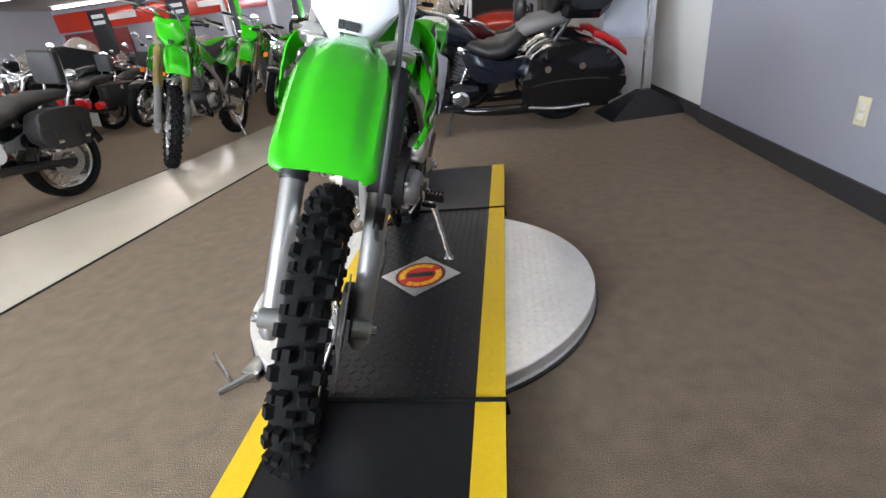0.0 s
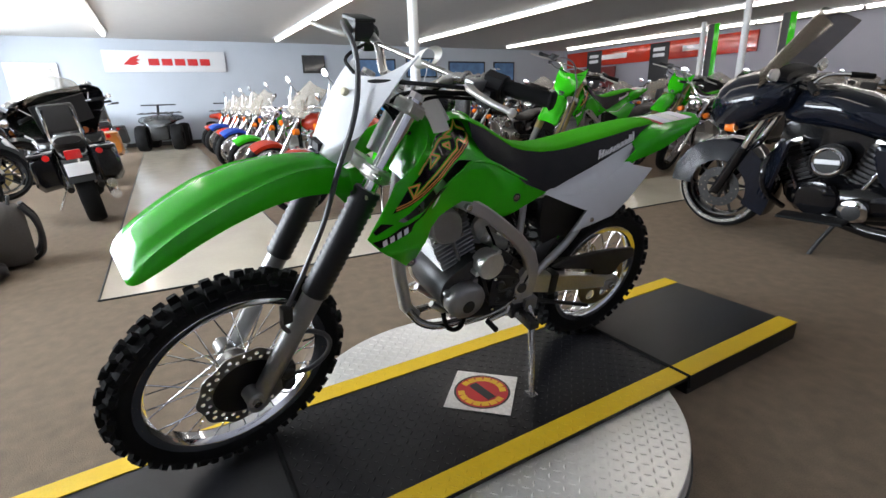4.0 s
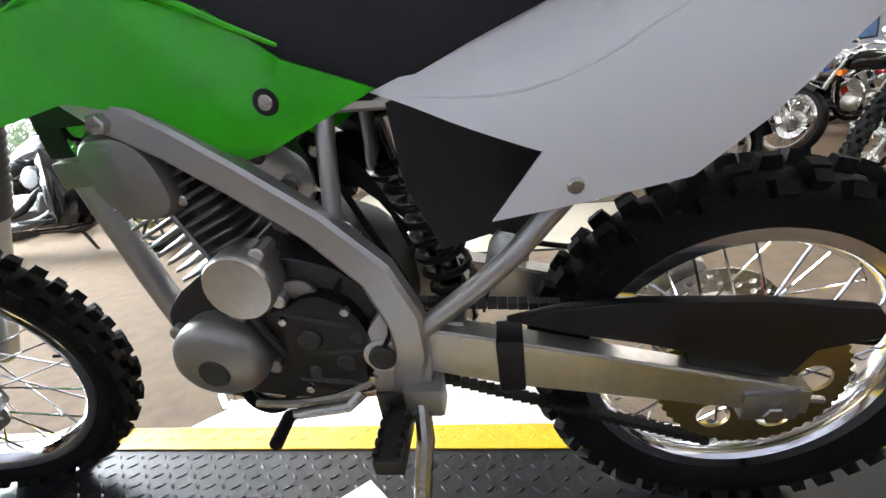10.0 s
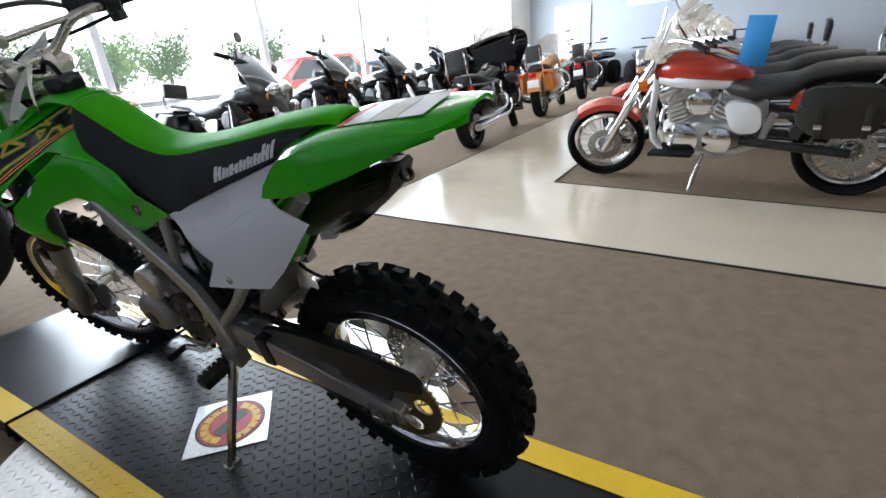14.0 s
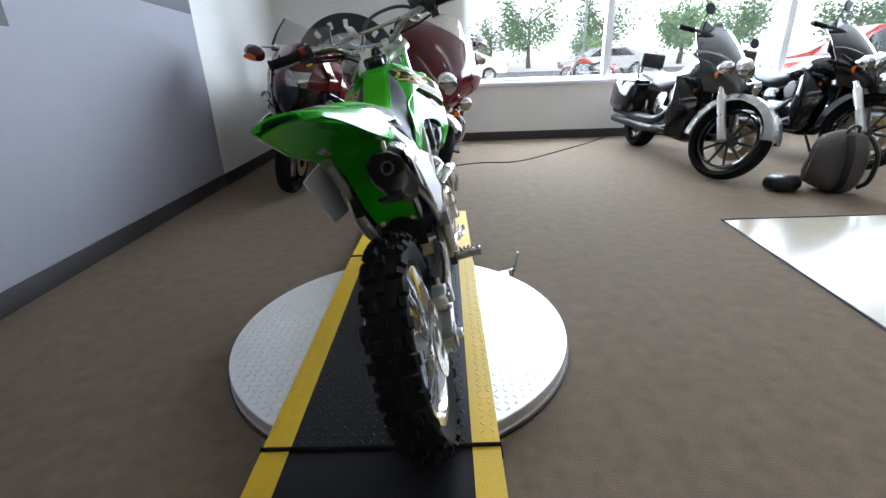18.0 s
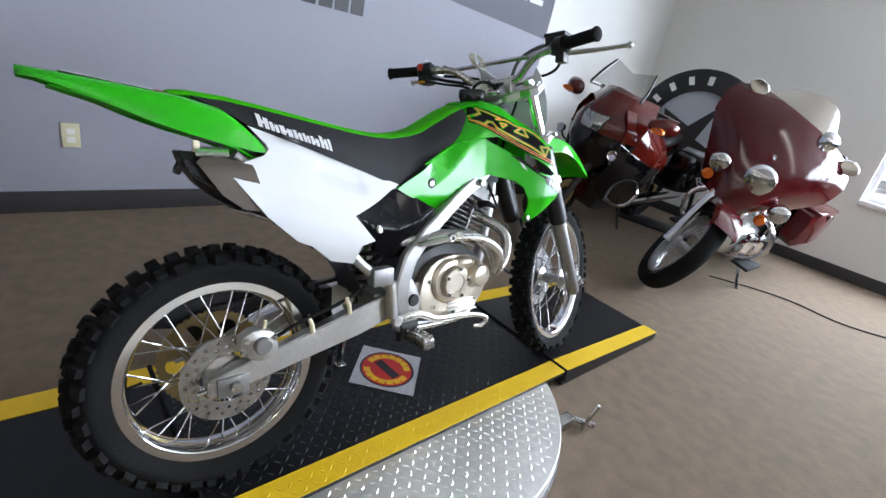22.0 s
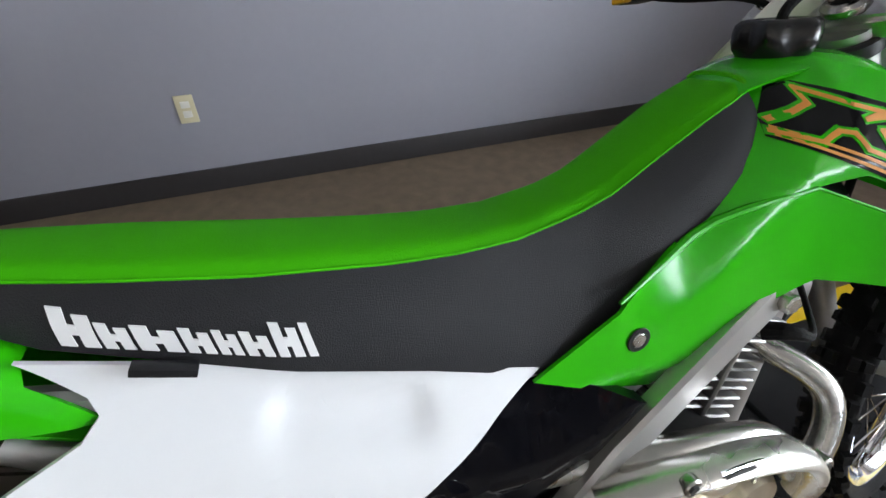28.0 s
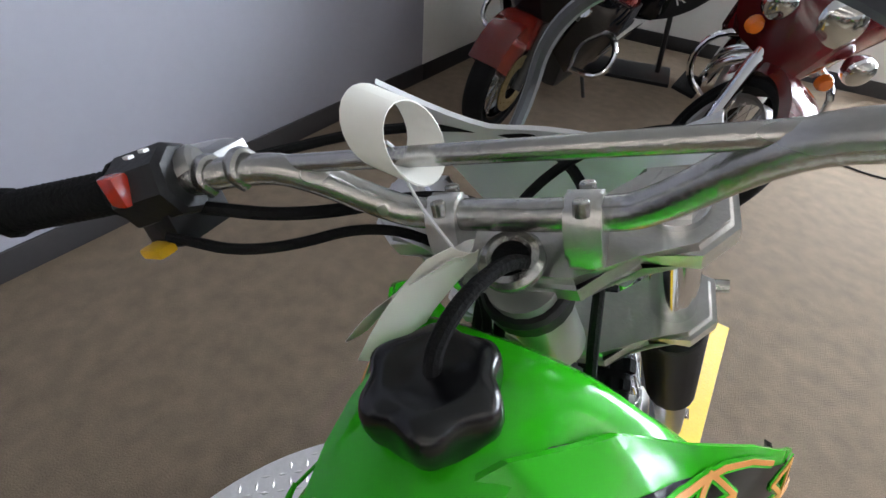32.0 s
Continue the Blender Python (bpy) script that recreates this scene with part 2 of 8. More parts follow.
def tube(bm, pts, r, segs=10, caps=True, smooth=0, flat=1.0):
    """A pipe along points; r is one radius or one for each point."""
    pts = [Vector(p) for p in pts]
    rs = list(r) if hasattr(r, "__len__") else [r] * len(pts)
    for _ in range(smooth):
        np_, nr = [pts[0]], [rs[0]]
        for i in range(len(pts) - 1):
            a, b = pts[i], pts[i + 1]
            np_ += [a.lerp(b, 0.25), a.lerp(b, 0.75)]
            nr += [rs[i] * 0.75 + rs[i + 1] * 0.25, rs[i] * 0.25 + rs[i + 1] * 0.75]
        pts, rs = np_ + [pts[-1]], nr + [rs[-1]]
    ring = []
    up = None
    for i, p in enumerate(pts):
        d = (pts[min(i + 1, len(pts) - 1)] - pts[max(i - 1, 0)]).normalized()
        if up is None:
            up = Vector((0, 0, 1)) if abs(d.z) < 0.9 else Vector((1, 0, 0))
        up = (up - d * up.dot(d)).normalized()
        s = d.cross(up)
        ring.append([bm.verts.new(p + rs[i] * (math.cos(k / segs * 2 * math.pi) * s * flat + math.sin(k / segs * 2 * math.pi) * up)) for k in range(segs)])
    for a, b in zip(ring, ring[1:]):
        for k in range(segs):
            bm.faces.new((a[k], a[(k + 1) % segs], b[(k + 1) % segs], b[k]))
    if caps:
        bm.faces.new(ring[0][::-1])
        bm.faces.new(ring[-1])
    return bm


def tb(pts, r, segs=10, caps=True, smooth=0, flat=1.0):
    return tube(B(), pts, r, segs, caps, smooth, flat)


def lathe(bm, prof, segs=32, m=None, closed=False):
    """Turns (radius, x) pairs about the x axis."""
    rings = []
    for r, x in prof:
        rings.append([bm.verts.new((x, r * math.cos(k / segs * 2 * math.pi), r * math.sin(k / segs * 2 * math.pi))) for k in range(segs)])
    pairs = list(zip(rings, rings[1:])) + ([(rings[-1], rings[0])] if closed else [])
    for a, b in pairs:
        for k in range(segs):
            bm.faces.new((a[k], a[(k + 1) % segs], b[(k + 1) % segs], b[k]))
    if not closed:
        if prof[0][0] > 1e-5:
            bm.faces.new(rings[0][::-1])
        if prof[-1][0] > 1e-5:
            bm.faces.new(rings[-1])
    bmesh.ops.remove_doubles(bm, verts=[v for r in rings for v in r], dist=1e-6)
    if m:
        bmesh.ops.transform(bm, matrix=m, verts=[v for r in rings for v in r if v.is_valid])
    return bm


def cyl(bm, a, b, r, segs=16, bevel=0.0):
    """A turned pin from a to b, with broken edges."""
    a, b = Vector(a), Vector(b)
    d = (b - a)
    ln = d.length
    q = d.normalized()
    if bevel:
        pts = [a, a + q * bevel, b - q * bevel, b]
        return tube(bm, pts, [r - bevel, r, r, r - bevel], segs)
    return tube(bm, [a, b], r, segs)


def cy(a, b, r, segs=16, bevel=0.0):
    return cyl(B(), a, b, r, segs, bevel)


def slab(bm, outline, x0, x1, bevel=0.0, bulge=None):
    """A plate with a (y, z) outline, from x0 to x1."""
    a = [bm.verts.new((x0, y, z)) for y, z in outline]
    b = [bm.verts.new((x1, y, z)) for y, z in outline]
    n = len(a)
    fa, fb = bm.faces.new(a[::-1]), bm.faces.new(b)
    sides = [bm.faces.new((a[k], a[(k + 1) % n], b[(k + 1) % n], b[k])) for k in range(n)]
    if bevel:
        edges = list(fa.edges) + list(fb.edges)
        bmesh.ops.bevel(bm, geom=edges, offset=bevel, segments=2, affect="EDGES", profile=0.6)
    return bm


def sl(outline, x0, x1, bevel=0.0):
    return slab(B(), outline, x0, x1, bevel)


def loft(bm, rings, caps=True, closed=True):
    """Skins equal rings of points."""
    rs = [[bm.verts.new(p) for p in ring] for ring in rings]
    n = len(rs[0])
    for a, b in zip(rs, rs[1:]):
        for k in range(n if closed else n - 1):
            bm.faces.new((a[k], a[(k + 1) % n], b[(k + 1) % n], b[k]))
    if caps and closed:
        bm.faces.new(rs[0][::-1])
        bm.faces.new(rs[-1])
    return bm


def thicken(bm, thick, way=None):
    """Gives an open shell a thickness: along way, or against its normals."""
    faces = bm.faces[:]
    bmesh.ops.recalc_face_normals(bm, faces=faces)
    bm.normal_update()
    verts = bm.verts[:]
    rim = [e for e in bm.edges if len(e.link_faces) == 1]
    twin = {v: bm.verts.new(v.co + (Vector(way) if way else -v.normal) * thick) for v in verts}
    for f in faces:
        bm.faces.new([twin[v] for v in reversed(f.verts)])
    for e in rim:
        p, q = e.verts
        bm.faces.new((p, q, twin[q], twin[p]))
    return bm


def sheet(bm, grid, thick):
    """A curved panel from a grid of points, given a thickness."""
    vs = [[bm.verts.new(p) for p in row] for row in grid]
    for p, q in zip(vs, vs[1:]):
        for k in range(len(p) - 1):
            bm.faces.new((p[k], p[k + 1], q[k + 1], q[k]))
    return thicken(bm, thick)


def tri_fill(bm, loops, x):
    """Fills flat outlines (with holes) given as lists of (y, z) at a height x."""
    edges = []
    for loop in loops:
        vs = [bm.verts.new((x, y, z)) for y, z in loop]
        edges += [bm.edges.new((vs[k], vs[(k + 1) % len(vs)])) for k in range(len(vs))]
    bmesh.ops.triangle_fill(bm, edges=edges, use_beauty=True)
    return bm


def circle(cy_, cz, r, n=24, a0=0.0):
    return [(cy_ + r * math.cos(a0 + 2 * math.pi * k / n), cz + r * math.sin(a0 + 2 * math.pi * k / n)) for k in range(n)]


def move(bm, m):
    bmesh.ops.transform(bm, matrix=m, verts=bm.verts[:])
    return bm


def bent(outline, depth, x_at, thick, cells=0.03, holes=()):
    """A shell cut to a (y, z) outline and curved sideways by x_at(y, z)."""
    bm = B()
    tri_fill(bm, [outline, *holes], 0)
    lo_y, hi_y = min(y for y, z in outline), max(y for y, z in outline)
    lo_z, hi_z = min(z for y, z in outline), max(z for y, z in outline)
    for k in range(1, int((hi_y - lo_y) / cells)):
        bmesh.ops.bisect_plane(bm, geom=bm.verts[:] + bm.edges[:] + bm.faces[:], plane_co=(0, lo_y + k * cells, 0), plane_no=(0, 1, 0))
    for k in range(1, int((hi_z - lo_z) / cells)):
        bmesh.ops.bisect_plane(bm, geom=bm.verts[:] + bm.edges[:] + bm.faces[:], plane_co=(0, 0, lo_z + k * cells), plane_no=(0, 0, 1))
    side = 1
    for v in bm.verts:
        v.co.x = x_at(v.co.y, v.co.z)
        side = 1 if v.co.x > 0 else -1
    return thicken(bm, thick, (-side, 0, 0))


def letters(text, size, depth, m, spacing=1.0, bold=0.0, xscale=1.0, shear=0.0):
    """Raised lettering from the built-in font, as a bmesh; m places its own xy plane."""
    cu = bpy.data.curves.new("text", "FONT")
    cu.body, cu.size, cu.extrude, cu.space_character, cu.offset, cu.shear = text, size, depth, spacing, bold, shear
    cu.resolution_u = 3
    cu.align_x, cu.align_y = "CENTER", "CENTER"
    ob = bpy.data.objects.new("text", cu)
    scene.collection.objects.link(ob)
    me = ob.to_mesh()
    bm = B()
    bm.from_mesh(me)
    ob.to_mesh_clear()
    bpy.data.objects.remove(ob)
    bpy.data.curves.remove(cu)
    bmesh.ops.transform(bm, matrix=m @ Matrix.Diagonal((xscale, 1, 1, 1)), verts=bm.verts[:])
    return bm


def along(side, fwd, up, at):
    """A pose whose x runs along side, y along up and z out of the face."""
    x, y = Vector(side).normalized(), Vector(up).normalized()
    z = x.cross(y).normalized()
    y = z.cross(x)
    return Matrix(((x.x, y.x, z.x, at[0]), (x.y, y.y, z.y, at[1]), (x.z, y.z, z.z, at[2]), (0, 0, 0, 1)))


# ---- the showroom ----
XE, YS, XW, YN, ZC = 1.81, -4.55, -14.5, 14.4, 2.75
EDGE_E = lambda y: -1.845 + 0.065 * y


bm = bx((XW - .4, YS - .1, -.12), (XE + .3, YN + .4, 0))
floor = solid("floor", bm, CARPET, "worn grey-brown carpet over the whole showroom floor", "floor", kind="structure")

# polished walkway, one sheet 4 mm above the carpet: along the display and off to the west
walk_bm = B()
out = [(EDGE_E(-1.22), -1.22), (EDGE_E(13), 13), (EDGE_E(13) - 1.05, 13), (-2.72, 2.42), (-3.04, -0.03), (-13.6, -0.03), (-13.6, -1.22)]
vs = [walk_bm.verts.new((x, y, 0.004)) for x, y in out]
walk_bm.faces.new(vs)
bmesh.ops.recalc_face_normals(walk_bm, faces=walk_bm.faces[:])
r = bmesh.ops.extrude_face_region(walk_bm, geom=walk_bm.faces[:])
for v in r["geom"]:
    if isinstance(v, bmesh.types.BMVert):
        v.co.z = -0.002
walkway = solid("polished_walkway", walk_bm, TILE, "polished cream tile walkway between the carpeted areas", "floor", kind="structure")
for a, b in (((EDGE_E(-1.22), -1.22), (EDGE_E(13), 13)), ((-3.04, -0.03), (-2.72, 2.42)), ((-3.04, -.03), (-13.6, -.03)), ((EDGE_E(-1.22), -1.22), (-13.6, -1.22))):
    strip = tb([(a[0], a[1], .004), (b[0], b[1], .004)], 0.006, 6)
    tagged(part("edge_strip", strip, DARK_METAL, walkway), "dark metal edging strip")


def wall(name, lo, hi, material, label):
    return solid(name, bx(lo, hi), material, label, "wall", kind="structure")


wall("wall_east", (XE, -2.57, 0), (XE + .2, 2.42, ZC), WALL_GREY, "grey painted wall behind the turntable")
wall("wall_east_south", (XE - .004, YS, 0), (XE + .2, -2.57, ZC), WALL_WHITE, "white painted wall beside the shop window")
wall("wall_east_north", (XE + .03, 2.42, 0), (XE + .2, YN, ZC), WALL_WHITE, "white painted wall past the display")
# dark band high on the grey wall, sloping down to the south
band = B()
slab(band, [(-.30, 1.515), (-1.0, 1.475), (-2.563, 1.395), (-2.563, 2.10), (-1.0, 2.2), (-.30, 2.25)], XE - .004, XE + .01)
solid("wall_band", band, WALL_DARK, "dark grey painted band across the grey wall", "wall paint", kind="structure")
wall("wall_west", (XW - .2, YS, 0), (XW, YN, ZC), WALL_BLUE, "pale blue-grey wall with the maker's sign")
wall("wall_north", (XW, YN, 0), (XE + .2, YN + .2, ZC), WALL_GREY, "white back wall of the showroom")
solid("ceiling", bx((XW - .2, YS - .2, ZC), (XE + .2, YN + .2, ZC + .2)), CEIL, "off-white panel ceiling", "ceiling", kind="structure")

for nm, lo, hi in (("baseboard_east", (XE - .012, -2.57, 0), (XE, 2.42, .107)), ("baseboard_east_south", (XE - .016, YS, 0), (XE - .004, -2.575, .107)),
                   ("baseboard_east_north", (XE + .018, 2.425, 0), (XE + .03, YN, .107)), ("baseboard_south", (-13, YS, 0), (XE - .017, YS + .012, .107)),
                   ("baseboard_west", (XW, YS, 0), (XW + .012, YN, .107))):
    solid(nm, bx(lo, hi, .003), BASEB, "dark vinyl baseboard", "baseboard", kind="structure")

# window wall to the south: low wall, posts, header
solid("wall_south", bx((-13.0, YS - .2, 0), (-.45, YS, .66)), WALL_WHITE, "low white wall under the shop windows", "wall", kind="structure")
solid("wall_south_corner", bx((-.45, YS - .2, 0), (XE + .2, YS, ZC)), WALL_WHITE, "white wall beside the shop window", "wall", kind="structure")
solid("wall_south_west", bx((XW - .2, YS - .2, 0), (-13.0, YS, ZC)), WALL_WHITE, "white wall at the end of the windows", "wall", kind="structure")
solid("wall_south_header", bx((-13.0, YS - .2, 2.45), (-.45, YS, ZC)), WALL_WHITE, "white wall above the shop windows", "wall", kind="structure")
posts = [-.45, -2.2, -4.35, -6.5, -8.65, -10.8, -13.0]
for k in range(len(posts) - 1):
    x1, x0 = posts[k], posts[k + 1]
    w = thing("window_%d" % (k + 1), "tall shop window in a white metal frame", "window", "shop windows", "structure", pose((x0 + x1) / 2, YS - .1, .66))
    hw = (x1 - x0) / 2
    part("window_sill", bx((-hw, -.10, 0), (hw, .13, .045), .008), INK_WHITE, w)
    part("window_frame", bx((-hw, -.04, .045), (-hw + .045, .04, 1.79), .004), INK_WHITE, w)
    part("window_frame", bx((hw - .045, -.04, .045), (hw, .04, 1.79), .004), INK_WHITE, w)
    part("window_frame", bx((-hw + .045, -.04, 1.74), (hw - .045, .04, 1.79), .004), INK_WHITE, w)
    part("window_frame", bx((-hw + .045, -.04, .045), (hw - .045, .04, .085), .004), INK_WHITE, w)
    g = part("pane", bx((-hw + .045, -.004, .085), (hw - .045, .004, 1.74)), PANE, w)
    g.visible_shadow = False
win_lamp = new("window_daylight", bpy.data.lights.new("window_daylight", "AREA"))
win_lamp.data.shape, win_lamp.data.size, win_lamp.data.size_y = "RECTANGLE", 12.4, 1.7
win_lamp.data.energy, win_lamp.data.color = 1120, (0.76, 0.88, 1.0)
win_lamp.matrix_world = look((-6.7, YS - .22, 1.6), (-6.7, 0, 1.35))

# rows of fluorescent light on the ceiling
for k, (y, x1) in enumerate(((-1.55, -1.5), (2.4, .9), (6.4, 1.2), (10.3, 1.0), (13.2, 0.5))):
    row = thing("ceiling_light", "long fluorescent strip light under the ceiling", "ceiling light", "fluorescent rows", "", pose(0, y, ZC))
    part("tray", bx((-13.3, -.09, -.035), (x1, .09, -.001), .006), INK_WHITE, row)
    n = 6
    for j in range(n):
        a = -13.25 + (x1 + 13.2) * j / n
        part("tube", tb([(a + .03, 0, -.062), (a + (x1 + 13.2) / n - .06, 0, -.062)], .045, 8), TUBE, row)

# columns
for x, y in ((-4.63, 2.20), (-7.2, 12.2), (-4.6, 9.5)):
    solid("column", tb([(x, y, 0), (x, y, ZC)], .065, 20), INK_WHITE, "slim white-painted steel column", "column", "columns", "structure")

# ---- turntable and ramp deck ----
ZT, ZD = 0.058, 0.075
TC = Vector((0.0, 0.03, 0))


def tread(bm, inside, z, pitch, ln, wd, ht):
    """Raised lozenges of a diamond plate, turned by turns."""
    n = int(1.6 / pitch)
    for i in range(-n, n + 1):
        for j in range(-n, n + 1):
            x, y = i * pitch, j * pitch
            if not inside(x, y):
                continue
            a = radians(45 if (i + j) % 2 else -45)
            c, s = math.cos(a), math.sin(a)
            pts = []
            for u, w, h in ((-ln, 0, 0), (0, -wd, 0), (ln, 0, 0), (0, wd, 0), (-ln * .45, 0, ht), (ln * .45, 0, ht)):
                pts.append(bm.verts.new((x + u * c - w * s, y + u * s + w * c, z + h)))
            p = pts
            for f in ((0, 1, 4), (1, 5, 4), (1, 2, 5), (2, 3, 5), (3, 4, 5), (3, 0, 4)):
                bm.faces.new([p[k] for k in f])
    return bm


turn = thing("display_turntable", "round aluminium diamond-plate turntable standing on the carpet", "turntable", m=pose(TC.x, TC.y, 0))
R = 0.622
disc = B()
lathe(disc, [(R + .004, 0.012), (R + .003, .016), (R, .020), (R, ZT - .003), (R - .003, ZT), (0, ZT)], 96, Matrix.Rotation(radians(-90), 4, "Y"))
part("platform", disc, PLATE, turn)
tr = tread(B(), lambda x, y: x * x + y * y < (R - .02) ** 2 and abs(x) > .30, ZT - .0003, .027, .0125, .0045, .0022)
tagged(part("tread", tr, PLATE, turn), kind="stuff")
part("skirt", lathe(B(), [(R + .010, 0), (R + .010, .009), (R + .004, .0125), (R - .05, .0125)], 64, Matrix.Rotation(radians(-90), 4, "Y")), DARK_METAL, turn)
pin = part("drive_arm", tb([(-.44, -.49, .03), (-.52, -.56, .022)], .012, 8), STEEL, turn)
part("locking_pin", tb([(-.50, -.515, .005), (-.525, -.52, .13)], .0065, 8), STEEL, turn)
part("bracket", bx((-.475, -.50, .0), (-.435, -.42, .045), .006), STEEL, turn)

ramp = thing("display_ramp", "black diamond-plate ramp with yellow edge stripes on the turntable", "ramp")
HW, Y0, Y1, Y2, Y3 = 0.31, -1.44, -0.62, 0.67, 1.41
ZE0, ZE1 = 0.042, 0.075


def deck(ya, yb, za, zb, base_a, base_b):
    bm = B()
    vs = []
    for y, zt, lo in ((ya, za, base_a), (yb, zb, base_b)):
        vs.append([bm.verts.new((x, y, z)) for x, z in ((-HW, lo), (HW, lo), (HW, zt), (-HW, zt))])
    a, b = vs
    for k in range(4):
        bm.faces.new((a[k], a[(k + 1) % 4], b[(k + 1) % 4], b[k]))
    bm.faces.new(a[::-1])
    bm.faces.new(b)
    bmesh.ops.bevel(bm, geom=bm.edges[:], offset=.0025, segments=2, affect="EDGES")
    return bm


part("centre_deck", deck(Y1 + .004, Y2 - .004, ZD, ZD, ZT + .0005, ZT + .0005), DECK, ramp)
part("end_flap", deck(Y0, Y1 - .004, ZE0, ZD, 0.001, 0.001), DECK, ramp)
part("end_flap", deck(Y2 + .004, Y3, ZD, ZE1, 0.001, 0.001), DECK, ramp)
SW = .072
top = lambda y: ZD if Y1 <= y <= Y2 else (ZE0 + (ZD - ZE0) * (y - Y0) / (Y1 - Y0) if y < Y1 else ZD + (ZE1 - ZD) * (y - Y2) / (Y3 - Y2))
for s in (-1, 1):
    for ya, yb in ((Y0, Y1 - .006), (Y1 + .006, Y2 - .006), (Y2 + .006, Y3)):
        bm = B()
        n = 12
        grid = [[(s * (HW + .001), ya + (yb - ya) * k / n, top(ya + (yb - ya) * k / n) + .0035), (s * (HW - SW), ya + (yb - ya) * k / n, top(ya + (yb - ya) * k / n) + .0035)] for k in range(n + 1)]
        sheet(bm, grid, .003)
        part("edge_stripe", bm, YELLOW, ramp, "yellow painted safety stripe")
for y in (Y1, Y2):
    part("hinge_strap", tb([(-HW - .004, y, top(y) - .04), (-HW - .003, y, top(y) + .002), (HW + .003, y, top(y) + .002), (HW + .004, y, top(y) - .04)], .0075, 8), BLACK_RUBBER, ramp, "black rubber hinge strap")
bm = tread(B(), lambda x, y: abs(x) < HW - SW - .012 and Y1 + .02 < y < Y2 - .02, ZD - .0003, .027, .0125, .0042, .0020)
tagged(part("tread", bm, DECK, ramp), kind="stuff")
bm = tread(B(), lambda x, y: HW - SW + .006 < abs(x) < HW - .012 and Y1 + .02 < y < Y2 - .02, ZD + .0032, .027, .0125, .0042, .0014)
tagged(part("stripe_tread", bm, YELLOW, ramp), kind="stuff")

# square foil sticker on the deck, turned a corner to the front
stk = thing("floor_sticker", "square silver foil sticker with a round red and yellow badge", "sticker", m=pose(-.001, .022, ZD + .0022, 0, 0, 45.6))
FOIL = mat("silver_foil", (0.66, 0.66, 0.66), 0.3, metal=0.85, var=0.35, scale=90, bump=0.2)
part("foil", bx((-.107, -.107, 0), (.107, .107, .001)), FOIL, stk)


def flat_disc(loops, z, th=.0006):
    bm = tri_fill(B(), loops, 0)
    move(bm, Matrix.Rotation(radians(-90), 4, "Y"))
    for v in bm.verts:
        v.co.z = z
    return bm


part("black_ring", flat_disc([circle(0, 0, .094, 40), circle(0, 0, .087, 40)], .0016), INK_DARK, stk)
part("red_field", flat_disc([circle(0, 0, .087, 40)], .0013), INK_RED, stk)
for a0 in (20, 200):
    for k in range(7):
        a = radians(a0 + k * 22)
        bm = bx((-.011, -.012, 0), (.011, .012, .0006))
        move(bm, Matrix.Rotation(a, 4, "Z") @ Matrix.Translation((.069, 0, .0016)))
        part("badge_mark", bm, YELLOW_PL, stk, "yellow block of the badge")
bm = bx((-.05, -.016, 0), (.05, .016, .0006))
part("badge_bar", move(bm, pose(0, 0, .0017, 0, 0, -40)), INK_DARK, stk)

# ---- the green trail bike on its side stand ----
LEAN = 12.5
bike = thing("trail_motorcycle", "lime green and white trail motorcycle leaning on its side stand", "motorcycle", m=pose(-.163, 0, ZD + .002, 0, LEAN, 0))
SP = Vector((0, -.232, .97))
SA = Vector((0, .47, .883)).normalized()
STEER = Matrix.Translation(SP) @ Matrix.Rotation(radians(13.2), 4, SA) @ Matrix.Translation(-SP)


def bp(name, bm, material, label="", parent=None, sharp=35):
    return part(name, bm, material, parent or bike, label, sharp)


NARROW = ("handlebar", "grip", "lever_perch", "hand_lever", "throttle_housing", "switch_block", "stop_switch", "choke_lever", "switch_mark", "brake_reservoir")


STEERED = {"front_wheel"}


def fp(name, bm, material, label="", parent=None, sharp=35):
    STEERED.add(name)
    if name in NARROW:
        move(bm, Matrix.Diagonal((.965, 1, 1, 1)))
    return part(name, move(bm, STEER), material, parent or bike, label, sharp)


def lerp_table(t, x):
    """Straight lines between (x, value) pairs in rising order."""
    if x <= t[0][0]:
        return t[0][1]
    for (a, va), (b, vb) in zip(t, t[1:]):
        if x <= b:
            return va + (vb - va) * (x - a) / (b - a)
    return t[-1][1]


def smooth_pts(pts, n=2):
    """Rounds a closed outline by cutting its corners."""
    for _ in range(n):
        out = []
        for k in range(len(pts)):
            a, b = pts[k], pts[(k + 1) % len(pts)]
            out += [(a[0] * .8 + b[0] * .2, a[1] * .8 + b[1] * .2), (a[0] * .2 + b[0] * .8, a[1] * .2 + b[1] * .8)]
        pts = out
    return pts


def knob(bm, ang, x, y_off, R_, sx, sy, h):
    """One tread block, standing out from a tyre about the x axis; y_off tilts it round the shoulder."""
    rad = Vector((0, math.cos(ang), math.sin(ang)))
    tan = Vector((0, -math.sin(ang), math.cos(ang)))
    out = (rad * math.cos(y_off) + Vector((1, 0, 0)) * math.sin(y_off))
    side = (Vector((1, 0, 0)) * math.cos(y_off) - rad * math.sin(y_off))
    c = rad * R_ + Vector((x, 0, 0))
    lo = [bm.verts.new(c + side * a * sx + tan * b * sy - out * .004) for a, b in ((-1, -1), (1, -1), (1, 1), (-1, 1))]
    hi = [bm.verts.new(c + side * a * sx * .84 + tan * b * sy * .84 + out * h) for a, b in ((-1, -1), (1, -1), (1, 1), (-1, 1))]
    bm.faces.new(hi)
    for k in range(4):
        bm.faces.new((lo[k], lo[(k + 1) % 4], hi[(k + 1) % 4], hi[k]))


